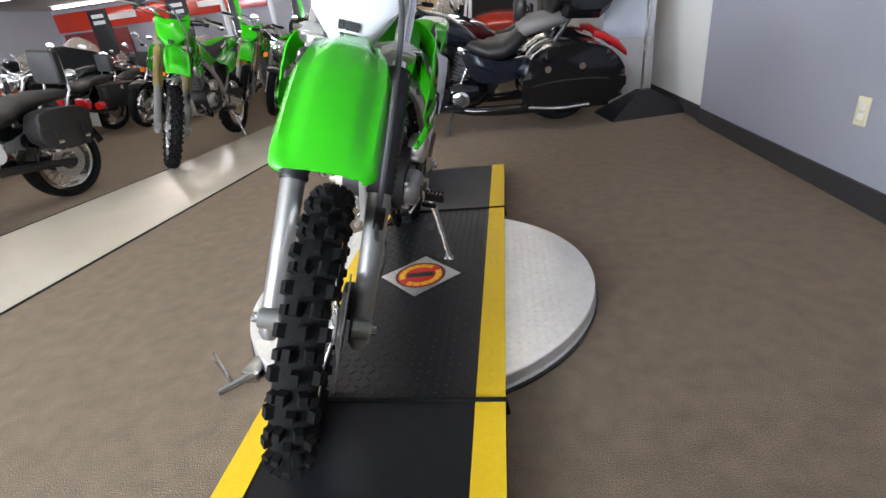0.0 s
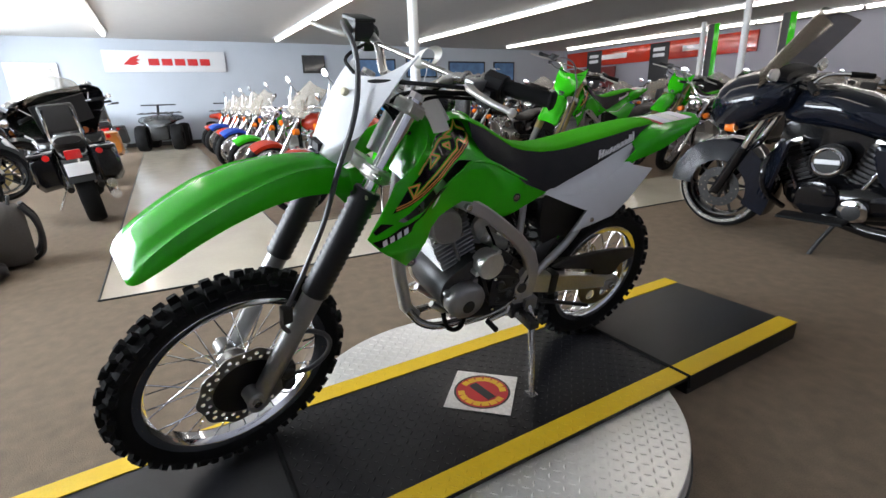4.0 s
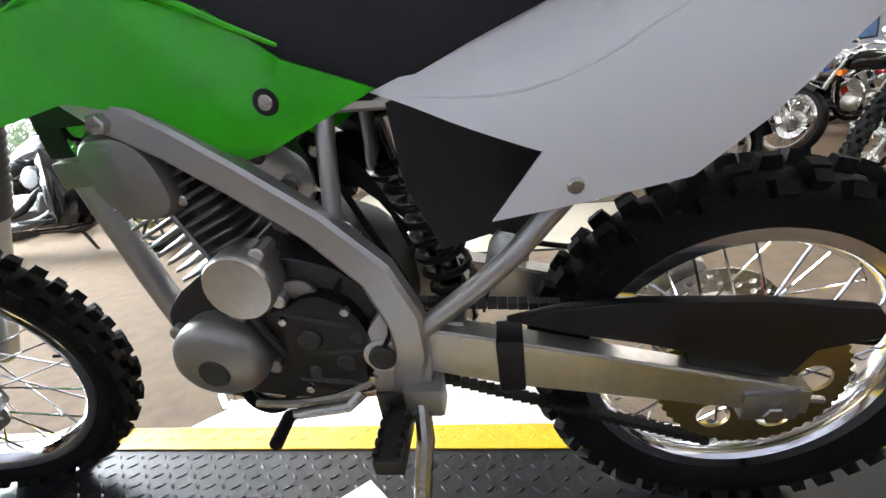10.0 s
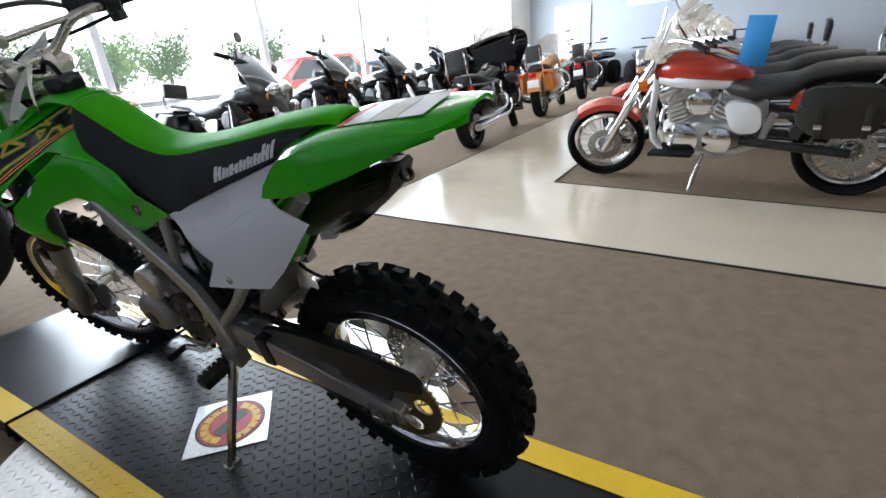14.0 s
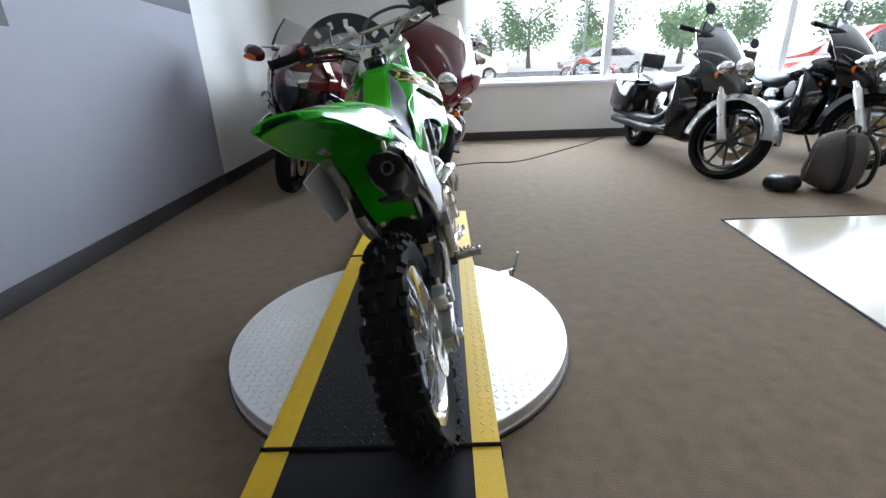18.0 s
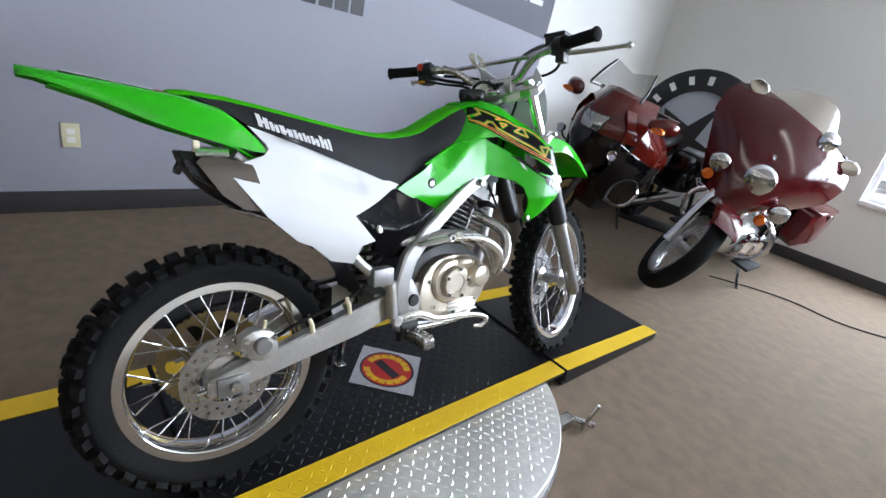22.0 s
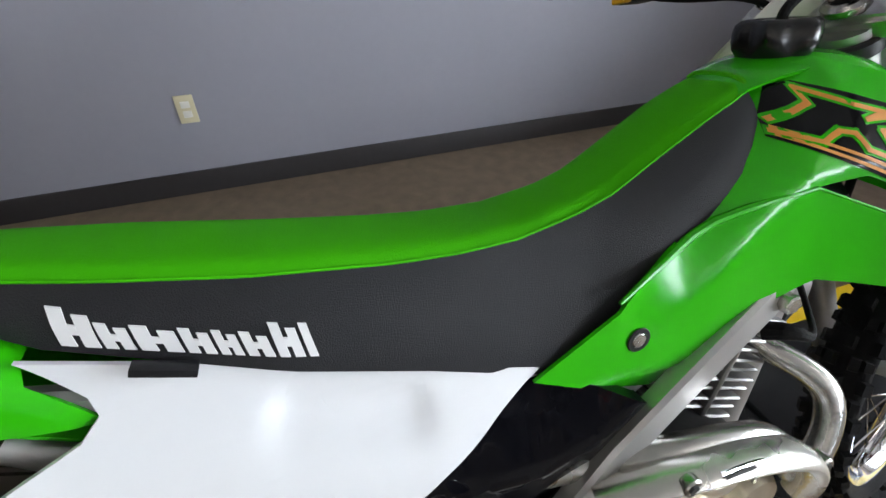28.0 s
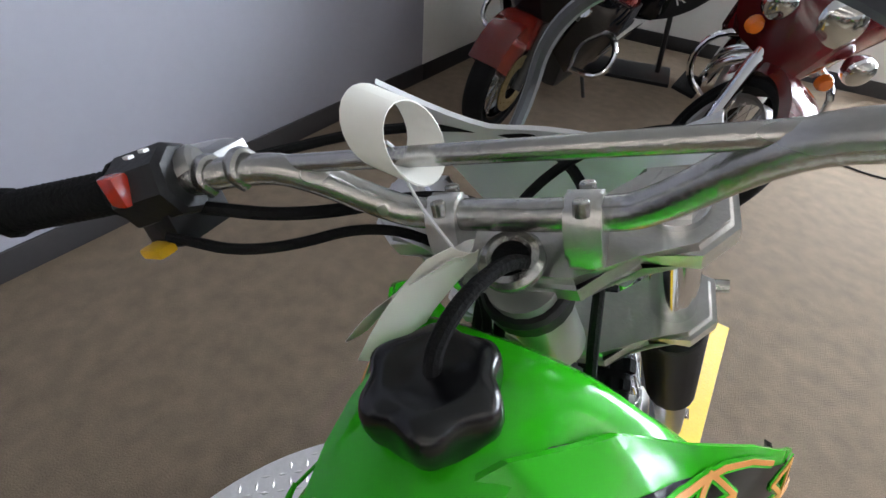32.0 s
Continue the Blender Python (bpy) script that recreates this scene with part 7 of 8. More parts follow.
    gp("fairing", blob([(-.92, .90, .09, .09), (-.90, .91, .17, .14), (-.84, .92, .25, .18), (-.74, .94, .31, .19), (-.62, .97, .33, .17), (-.50, 1.0, .30, .13), (-.42, 1.01, .22, .09)], 24), INDIGO_PAINT, b, "dark fork-mounted fairing", 60)
    gp("headlamp", lathe(B(), [(0, -.06), (.06, -.05), (.09, -.03), (.10, -.01), (.10, .03)], 26, pose(0, -.91, .90, 0, 0, 90)), CHROME, b, "round chromed headlamp")
    gp("headlamp_glass", lathe(B(), [(0, -.072), (.05, -.066), (.084, -.046)], 24, pose(0, -.91, .90, 0, 0, 90)), LENS, b)
    gp("dashboard", blob([(-.60, 1.10, .20, .02), (-.52, 1.12, .26, .05), (-.44, 1.10, .22, .04)], 12), BLACK_PLASTIC, b, "", 60)
    gp("windscreen", sheet(B(), [[(x * (.30 - .09 * f * f), -.72 + .34 * f + .13 * x * x, 1.08 + .40 * f - .05 * x * x * (1 + f)) for x in [-1 + k / 6 for k in range(13)]] for f in [v / 8 for v in range(9)]], .004), SCREEN_AMBER, b, "tan tinted windscreen", 60)
    gp("handlebar", tb([(-.43, yf + .66, 1.03), (-.30, yf + .58, 1.06), (-.18, yf + .47, 1.08), (-.08, yf + .42, 1.0), (.08, yf + .42, 1.0), (.18, yf + .47, 1.08), (.30, yf + .58, 1.06), (.43, yf + .66, 1.03)], .0135, 10, smooth=2), CHROME, b)
    gp("fuel_tank", blob([(-.50, .88, .05, .05), (-.46, .90, .12, .09), (-.34, .91, .175, .115), (-.18, .895, .19, .12), (-.02, .845, .175, .11), (.10, .78, .12, .075), (.18, .73, .06, .04)], 20), INDIGO_PAINT, b, "long dark teardrop fuel tank", 60)
    gp("tank_console", blob([(-.36, 1.02, .03, .012), (-.25, 1.022, .055, .016), (-.05, .965, .05, .014), (.06, .89, .03, .01)], 12), CHROME, b)
    gp("seat", blob([(.04, .75, .05, .03), (.12, .72, .15, .06), (.26, .665, .20, .065), (.38, .655, .20, .07), (.48, .70, .19, .09), (.56, .76, .16, .08), (.60, .78, .10, .05)], 20), LEATHER, b, "stitched black leather rider seat", 60)
    gp("passenger_seat", blob([(.52, .80, .12, .05), (.56, .82, .19, .08), (.70, .84, .20, .075), (.86, .855, .19, .06), (.94, .85, .12, .03)], 20), GREY_LEATHER, b, "raised passenger seat in worn leather", 60)
    gp("rider_backrest", blob([(.50, .93, .07, .07), (.53, .96, .11, .10), (.57, .97, .11, .10), (.60, .97, .06, .06)], 16), LEATHER, b, "padded rider backrest", 60)
    gp("frame", tb([(0, -.48, .90), (0, -.46, .36), (0, -.32, .20), (0, .25, .21), (0, .34, .5)], .026, 10, smooth=1), GLOSS_BLACK, b)
    eng_ = gp("crankcase", blob([(-.40, .34, .09, .07), (-.32, .35, .16, .12), (-.05, .34, .18, .135), (.14, .35, .17, .12), (.24, .36, .09, .06)]), GLOSS_BLACK, b, "black twin engine", 60)
    for s in (-1, 1):
        out_ = lambda y, z: pose(0, y, z) if s > 0 else pose(0, y, z, 0, 0, 180)
        gp("clutch_dome", lathe(B(), [(.075, .16), (.08, .19), (.074, .215), (.05, .226), (0, .228)], 28, out_(.0, .31)), CHROME, eng_, "bright round engine cover")
        gp("cover_plate", lathe(B(), [(.045, .226), (.047, .233), (.03, .237), (0, .237)], 24, out_(.0, .31)), DARK_METAL, eng_)
        gp("primary_cover", lathe(B(), [(.115, .15), (.12, .17), (.11, .20), (.07, .21), (0, .21)], 28, out_(-.20, .36)), GLOSS_BLACK, eng_)
        gp("air_cleaner", lathe(B(), [(.085, .10), (.10, .13), (.10, .19), (.088, .205), (.08, .205), (.075, .198), (0, .20)], 30, out_(-.17, .60)), DARK_METAL, eng_, "round dark air cleaner")
        gp("air_cleaner_ring", lathe(B(), [(.076, .198), (.088, .206), (.080, .210), (.070, .203)], 30, out_(-.17, .60), closed=True), CHROME, eng_, "polished ring")
        gp("air_cleaner_bar", bx((min(s * .20, s * .207), -.235, .585), (max(s * .20, s * .207), -.105, .615), .003), INK_WHITE, eng_)
        for dy, tilt in ((-.31, -27), (-.03, 27)):
            gp("push_rod", tb([pose(0, dy, .36, -tilt, 0, 0) @ Vector((s * .13, 0, .04)), pose(0, dy, .36, -tilt, 0, 0) @ Vector((s * .115, 0, .33))], .014, 8), CHROME, eng_)
    for dy, tilt in ((-.29, -24), (-.05, 24)):
        secs = []
        for k in range(9):
            z = .05 + .030 * k
            for zz, g in ((z, .075), (z + .014, .075), (z + .0145, .104), (z + .0295, .104)):
                secs.append([pose(0, dy, .36, -tilt, 0, 0) @ Vector((x * g, y * g * .92, zz)) for x, y in ((-1, -.7), (-.7, -1), (.7, -1), (1, -.7), (1, .7), (.7, 1), (-.7, 1), (-1, .7))])
        gp("cylinder", loft(B(), secs), DARK_METAL, eng_, "finned engine cylinder")
        gp("rocker_box", bx((-.095, -.09, .31), (.095, .09, .37), .02, pose(0, dy, .36, -tilt, 0, 0)), STEEL, eng_)
    gp("side_stand", tb([(.18, -.06, .25), (.27, -.12, .11), (.32, -.15, .02)], .013, 8), DARK_METAL, b)
    secs = [[(x * w_, y + sh_ * u, z0 + (z1 - z0) * u) for x, u in ((-.8, 0), (.8, 0), (1, .2), (1, .75), (.85, 1), (-.85, 1), (-1, .75), (-1, .2))] for y, z0, z1, w_, sh_ in ((.86, .88, 1.14, .22, 0), (.90, .86, 1.17, .28, 0), (1.14, .84, 1.18, .30, .03), (1.22, .90, 1.16, .28, .04), (1.25, .98, 1.11, .2, .03))]
    tc = gp("top_case", loft(B(), secs), GLOSS_BLACK, b, "black rear top case")
    gp("top_case_pad", blob([(.76, 1.02, .16, .10), (.79, 1.03, .21, .16), (.84, 1.06, .22, .17), (.89, 1.08, .18, .13)], 18), LEATHER, tc, "padded black backrest", 60)
    for k in range(6):
        gp("rack_bar", tb([(-.2 + .08 * k, .92, 1.165), (-.2 + .08 * k, .96, 1.205), (-.2 + .08 * k, 1.16, 1.205), (-.2 + .08 * k, 1.22, 1.16)], .008, 6), CHROME, tc)
    return b


m1 = grand_tourer()
m1.matrix_world = stand(m1, (-.92, 2.95), (.80, 3.06), 6)
m2 = cruiser("touring_motorcycle", "dark red and silver touring motorcycle with a black top case", RED_PAINT, "shield", True, False, True, True, RED_PAINT, GREY_LEATHER, bag_paint=RED_PAINT)
m2.matrix_world = stand(m2, (-.75, 4.35), (.85, 4.45))
# red machines in the window corner
m3 = cruiser("touring_motorcycle", "dark red touring motorcycle with batwing fairing and spot lamps", RED_PAINT, "batwing", True, False, True, False, RED_PAINT, LEATHER, 0.0, bag_paint=RED_PAINT, wb=1.60, steer=34)
for o in m3.children_recursive:
    if o.name.split(".")[0] in ("rim", "wire_spokes", "spoke"):
        o.data.materials[0] = ALU_GREY
m3.matrix_world = stand(m3, (.06, -2.16), (.04, -3.76), 13)
gp("speaker_pod", lathe(B(), [(0, .02), (.04, .0), (.05, -.05), (.03, -.09), (0, -.1)], 14, pose(.26, -.72, 1.19, 0, 0, 90)), CHROME, m3)
# white and red cruiser across the walkway
m4 = cruiser("cruiser_motorcycle", "red and white cruiser motorcycle with windscreen and black bags", BRIGHT_RED, "shield", True, False, True, False, BRIGHT_RED, LEATHER, bag_paint=LEATHER, wb=1.50, rear_paint=GLOSS_BLACK, soft=True, wr=.295)
m4.matrix_world = stand(m4, (-3.37, .30), (-3.17, 1.77))
for o in m4.children:
    if o.name.split(".")[0] in ("side_cover", "frame", "rear_fender"):
        o.data.materials[0] = INK_WHITE if o.name.split(".")[0] != "rear_fender" else GLOSS_BLACK
gp("tank_panel", blob([(-.38, .765, .03, .02), (-.34, .755, .10, .04), (-.22, .745, .150, .055), (-.08, .73, .158, .055), (.08, .715, .125, .04), (.24, .70, .06, .02)]), INK_WHITE, m4, "white lower half of the tank", 60)
card = solid("hang_card", bx((-.085, -.002, -.15), (.085, .002, .15), .001), CLOTH_BLUE, "bright blue card hanging on the red cruiser", "card")
card.matrix_world = pose(-3.29, 1.21, .935, 0, 6, 62)
blk = cruiser("cruiser_motorcycle", "black cruiser motorcycle with leather bags", GLOSS_BLACK, "none", True, False, True, False, GLOSS_BLACK, LEATHER)
red2 = cruiser("cruiser_motorcycle", "red cruiser motorcycle with windscreen and wire wheels", BRIGHT_RED, "shield", False, False, False, False, BRIGHT_RED, LEATHER, wr=.30)
red2.matrix_world = stand(red2, (-4.72, .28), (-4.55, 1.85))
grn = cruiser("cruiser_motorcycle", "green cruiser motorcycle with chromed forks", GREEN, "none", False, False, False, False, GREEN, LEATHER, wr=.30)
grn.matrix_world = stand(grn, (-6.0, .25), (-5.85, 1.85))
blu = cruiser("cruiser_motorcycle", "blue cruiser motorcycle with windscreen", BLUE_PAINT, "shield", True, False, True, False, BLUE_PAINT, LEATHER)
blu.matrix_world = stand(blu, (-7.4, .25), (-7.3, 1.85))
for f, r_ in (((-8.7, .3), (-8.6, 1.9)), ((-11.3, .3), (-11.2, 1.9))):
    copy_thing(red2, stand(red2, f, r_))
copy_thing(blu, stand(blu, (-10.0, .3), (-9.9, 1.9)))
# black baggers along the windows, noses to the room
bag = cruiser("bagger_motorcycle", "graphite and black bagger motorcycle with low dark windscreen", GREY_PAINT, "tall", True, True, True, False, STEEL, LEATHER, .01, bag_paint=GLOSS_BLACK, chrome=False, steer=28, low_rest=True, lowers=True)
bag.matrix_world = stand(bag, (-2.42, -2.24), (-2.37, -3.86), 9)
bag2 = cruiser("bagger_motorcycle", "black bagger motorcycle with batwing fairing beside the window", GLOSS_BLACK, "tall", True, True, True, False, GLOSS_BLACK, LEATHER, .01, bag_paint=GLOSS_BLACK, chrome=False, steer=28, low_rest=True, lowers=True)
bag2.matrix_world = stand(bag2, (-3.66, -2.42), (-3.50, -4.0), 8)
for k in range(4):
    copy_thing(bag2, stand(bag2, (-4.95 - 1.35 * k, -2.55), (-4.85 - 1.35 * k, -4.1), 8))
tour = cruiser("touring_motorcycle", "black touring motorcycle with chrome trim and top fairing", GLOSS_BLACK, "batwing", True, True, True, False, GLOSS_BLACK, LEATHER, bag_paint=GLOSS_BLACK, lowers=True)
tour.matrix_world = stand(tour, (-5.95, -1.62), (-4.36, -1.42), 6)
brn = cruiser("cruiser_motorcycle", "orange-brown cruiser motorcycle with windscreen", BROWN_PAINT, "shield", True, False, True, False, BROWN_PAINT, LEATHER, bag_paint=BROWN_PAINT)
brn.matrix_world = stand(brn, (-8.6, -1.75), (-7.05, -1.55), 6)
copy_thing(blk, stand(blk, (-11.2, -1.8), (-9.7, -1.6), 6))
# black cruisers filling the floor to the north
blk.matrix_world = stand(blk, (-4.25, 2.75), (-5.75, 2.35))
spots = []
for row, y in enumerate((3.9, 5.3, 7.0, 8.6, 10.3, 11.8)):
    for k in range(6):
        x = -4.4 - 1.5 * k - .4 * (row % 2)
        if row == 0 and k == 0:
            continue
        spots.append((x, y))
for i, (x, y) in enumerate(spots):
    src = (blk, blk, m4, tour, blk, red2, blu)[(i * 5 + i // 6) % 7]
    a = (.25 * math.sin(i * 2.1))
    copy_thing(src, stand(src, (x + a, y - .1), (x + .12 - a, y + 1.45)))
for k, y in enumerate((5.9, 7.5, 9.3, 11.0)):
    src = (tour, m2, blk, m3)[k]
    if k != 1:
        copy_thing(src, stand(src, (-.8, y), (.75, y + .1)))
    copy_thing((blk, tour, m4, brn)[k], stand(src, (-2.9 - .1 * k, y - .8), (-2.8, y + .75)))
# two more green trail machines by the walkway, their bars turned further
TURN = Matrix.Translation(SP) @ Matrix.Rotation(radians(21), 4, SA) @ Matrix.Translation(-SP)
for f, r_, big in (((-2.74, 2.52), (-2.96, 4.07), 1.22), ((-3.5, 5.5), (-3.3, 6.75), 1.2)):
    g2 = copy_thing(bike, stand(None, f, r_, 6) @ Matrix.Diagonal((big, big, big, 1)))
    bpy.context.view_layer.update()
    tagged(g2, "tall lime green motocross machine with gold forks beside the walkway")
    for o in g2.children:
        k_ = o.name.split(".")[0]
        if k_ in STEERED:
            o.matrix_local = TURN @ o.matrix_local
        if k_ in ("number_plate", "side_panel", "fork_tube", "fork_gaiter"):
            o.material_slots[0].link = "OBJECT"
            o.material_slots[0].material = GREEN if k_ in ("number_plate", "side_panel") else GOLD_METAL


def sport_tourer():
    b = thing("sport_touring_motorcycle", "candy red sport-touring motorcycle with full black and red fairing", "motorcycle", "showroom motorcycles")
    yf, yr = -.74, .74
    road_wheel(b, "front_wheel", yf, .305, .06, True, STEEL)
    road_wheel(b, "rear_wheel", yr, .315, .085, True, STEEL)
    for s in (-1, 1):
        gp("fork_leg", tb([(s * .095, yf, .28), (s * .095, yf + .22, .78)], .027, 12), DARK_METAL, b)
        rows = []
        for v in range(11):
            f = v / 10
            y = yf + .20 + .84 * f
            wide = lerp_table([(0, .24), (.2, .33), (.5, .37), (.8, .33), (1, .24)], f)
            top = lerp_table([(0, 1.06), (.25, 1.04), (.5, .95), (1, .84)], f)
            low = lerp_table([(0, .46), (.2, .32), (.6, .26), (1, .34)], f)
            rows.append([(s * wide * lerp_table([(0, .62), (.3, .90), (.55, 1), (.8, .98), (1, .70)], u), y - .06 * u * (1 - f), low + (top - low) * u) for u in [k / 10 for k in range(11)]])
        gp("side_fairing", sheet(B(), [r[6:] for r in rows], .008), ORANGE_RED, b, "candy red side fairing", 60)
        gp("lower_fairing", sheet(B(), [r[:7] for r in rows], .007), GLOSS_BLACK, b, "gloss black lower fairing", 60)
        gp("fairing_crease", tb([r[6] for r in rows], .008, 8, smooth=1), GLOSS_BLACK, b, "black joint line")
        for k in range(3):
            gp("fairing_vent", tb([(s * .372, yf + .50 + .06 * k, .58), (s * .376, yf + .57 + .06 * k, .70)], .012, 8, flat=.5), BLACK_PLASTIC, b)
        mi = gp("mirror", loft(B(), [[(s * (.36 + .14 * f), yf + .26 + .06 * f + w_ * math.cos(a), 1.035 + .012 * f + h_ * math.sin(a)) for a in [2 * math.pi * k / 14 for k in range(14)]] for f, w_, h_ in ((-.25, .03, .03), (0, .07, .055), (.4, .085, .065), (.75, .075, .058), (1, .04, .03))]), ORANGE_RED, b, "candy red mirror housing", 60)
        gp("turn_signal", loft(B(), [[(s * x, yf + .20 + dy, 1.01 + h_ * math.sin(a)) for a, x in [(2 * math.pi * k / 10, .42 + .05 * math.cos(2 * math.pi * k / 10)) for k in range(10)]] for dy, h_ in ((0, .012), (-.012, .020), (.02, .028))]), AMBER, mi)
        fl = gp("fog_lamp", lathe(B(), [(.010, .03), (.034, .02), (.040, -.008), (.036, -.016), (.030, -.012), (0, -.012)], 18, pose(s * .257, yf + .095, .74, 0, 0, 90)), CHROME, b, "small round fog lamp on a stalk")
        gp("fog_lamp_arm", tb([(s * .25, yf + .11, .72), (s * .23, yf + .15, .66), (s * .20, yf + .24, .66)], .009, 8, smooth=1), BLACK_PLASTIC, b)
        gp("crash_bar", tb([(s * .18, yf + .40, .34), (s * .40, yf + .38, .36), (s * .42, yf + .46, .50), (s * .30, yf + .56, .56)], .017, 10, smooth=2), CHROME, b, "bright crash bar")
        gp("pannier", bx((min(s * .18, s * .40), yr - .25, .48), (max(s * .18, s * .40), yr + .30, .82), .07, segs=3), GLOSS_BLACK, b, "gloss black hard pannier")
        gp("exhaust_pipe", tb([(s * .2, .1, .30), (s * .21, yr + .35, .36)], .05, 14), CHROME, b)
        gp("handlebar_end", tb([(s * .16, yf + .45, 1.06), (s * .36, yf + .56, 1.09)], .018, 10), BLACK_RUBBER, b)
        gp("lever", tb([(s * .24, yf + .44, 1.10), (s * .42, yf + .46, 1.09)], .007, 8), STEEL, b)
        gp("screen_edge", tb([(s * .225, yf + .16, 1.13), (s * .215, yf + .22, 1.22), (s * .175, yf + .29, 1.33)], [.010, .010, .006], 8, smooth=1), BLACK_PLASTIC, b)
    rows = []
    for v in range(13):
        f = v / 12
        z = .54 + .60 * f
        y = lerp_table([(.54, .10), (.64, .05), (.74, .02), (.90, .03), (1.0, .09), (1.08, .16), (1.14, .22)], z)
        wd = lerp_table([(.54, .19), (.64, .25), (.78, .30), (.92, .31), (1.05, .29), (1.14, .23)], z)
        rows.append([(x * wd, yf + y + .24 * abs(x) ** 2.0, z + .03 * (1 - abs(x)) * (1 if z > .9 else 0)) for x in [-1 + k / 7 for k in range(15)]])
    gp("nose_fairing", sheet(B(), rows[6:], .008), ORANGE_RED, b, "candy red nose fairing", 60)
    gp("nose_grille", sheet(B(), rows[:7], .007), GLOSS_BLACK, b, "gloss black lower nose", 60)
    hl_ = []
    for v in range(5):
        f = v / 4
        hl_.append([(x * (.088 + .022 * f), yf + .012 + .10 * max(0, f - .3) ** 2 + .03 * x * x, .845 + .125 * f) for x in [-1 + k / 4 for k in range(9)]])
    gp("headlamp", sheet(B(), hl_, .008), LENS, b, "clear headlamp", 60)
    gp("headlamp_surround", tb(hl_[0] + [r[-1] for r in hl_[1:]] + hl_[-1][::-1][1:] + [r[0] for r in hl_[::-1][1:]], .006, 6), GLOSS_BLACK, b)
    gp("front_fender", sheet(B(), big_fender(0, .335, .085, -4, 150, drop=.15), .004), ORANGE_RED, b, "candy red front mudguard").matrix_local = pose(0, yf, .305)
    rows = []
    for v in range(6):
        f = v / 5
        rows.append([(x * (.23 - .05 * f), yf + .16 + .13 * f + .04 * x * x, 1.14 + .19 * f - .05 * (1 - abs(x)) * f) for x in [-1 + k / 5 for k in range(11)]])
    gp("windscreen", sheet(B(), rows, .004), SCREEN_CLEAR, b, "low clear windscreen", 60)
    gp("dash", bx((-.20, yf + .30, 1.02), (.20, yf + .46, 1.12), .03), BLACK_PLASTIC, b, "black instrument panel")
    gp("fuel_tank", blob([(-.32, .88, .1, .06), (-.2, .9, .16, .12), (0, .88, .15, .11), (.14, .82, .08, .06)]), ORANGE_RED, b, "", 60)
    gp("seat", blob([(.08, .80, .08, .04), (.25, .79, .15, .06), (.5, .84, .15, .06), (.72, .88, .13, .05), (.85, .9, .06, .03)]), LEATHER, b, "", 60)
    gp("engine_block", bx((-.2, -.42, .22), (.2, .25, .62), .05), DARK_METAL, b)
    gp("tail", blob([(.6, .78, .12, .08), (.8, .82, .12, .08), (.95, .84, .06, .05)]), ORANGE_RED, b, "", 60)
    gp("side_stand", tb([(.15, .1, .24), (.28, .06, .035)], .012, 8), DARK_METAL, b)
    b.matrix_world = pose(1.12, -3.0, 0, 0, 0, 180) @ pose(0, 0, 0, 0, 10, 0)
    return b


sport_tourer()


def quad(name, label, paint, at):
    b = thing(name, label, "quad bike", "quad bikes", "", pose(*at))
    for x in (-.38, .38):
        for y in (-.6, .6):
            t = lathe(B(), [(.15, -.12), (.28, -.12), (.30, -.09), (.31, 0), (.30, .09), (.28, .12), (.15, .12)], 24, closed=True)
            w = gp("wheel", lathe(B(), [(.02, -.05), (.14, -.08), (.15, -.06), (.15, .06), (.14, .08), (.02, .05)], 20), DARK_METAL, b)
            w.matrix_local = pose(x, y, .31)
            gp("tyre", t, BLACK_RUBBER, w)
    gp("body", blob([(-.85, .62, .2, .06), (-.6, .72, .42, .12), (-.2, .72, .2, .14), (.3, .75, .2, .12), (.6, .75, .42, .1), (.9, .68, .25, .05)]), paint, b, "", 60)
    gp("chassis", bx((-.2, -.7, .25), (.2, .7, .62), .05), DARK_METAL, b)
    gp("handlebar", tb([(-.38, -.12, 1.08), (-.15, -.25, 1.08), (.15, -.25, 1.08), (.38, -.12, 1.08)], .015, 8, smooth=1), BLACK_PLASTIC, b)
    gp("steering_post", tb([(0, -.5, .7), (0, -.22, 1.08)], .03, 8), BLACK_PLASTIC, b)
    for y in (-.65, .68):
        for k in range(5):
            gp("rack_bar", tb([(-.3 + .15 * k, y - .2, .90), (-.3 + .15 * k, y + .2, .90)], .01, 6), DARK_METAL, b)
        gp("rack_frame", tb([(-.34, y - .22, .88), (.34, y - .22, .88), (.34, y + .22, .88), (-.34, y + .22, .88), (-.34, y - .22, .88)], .012, 6), DARK_METAL, b)
    return b


quad("quad_bike", "dark green quad bike against the far wall", GREY_PAINT, (-13.2, -.7, 0, 0, 0, 80))
quad("quad_bike", "red quad bike against the far wall", BRIGHT_RED, (-13.2, .9, 0, 0, 0, 95))
quad("quad_bike", "black quad bike against the far wall", GLOSS_BLACK, (-13.2, -2.3, 0, 0, 0, 85))


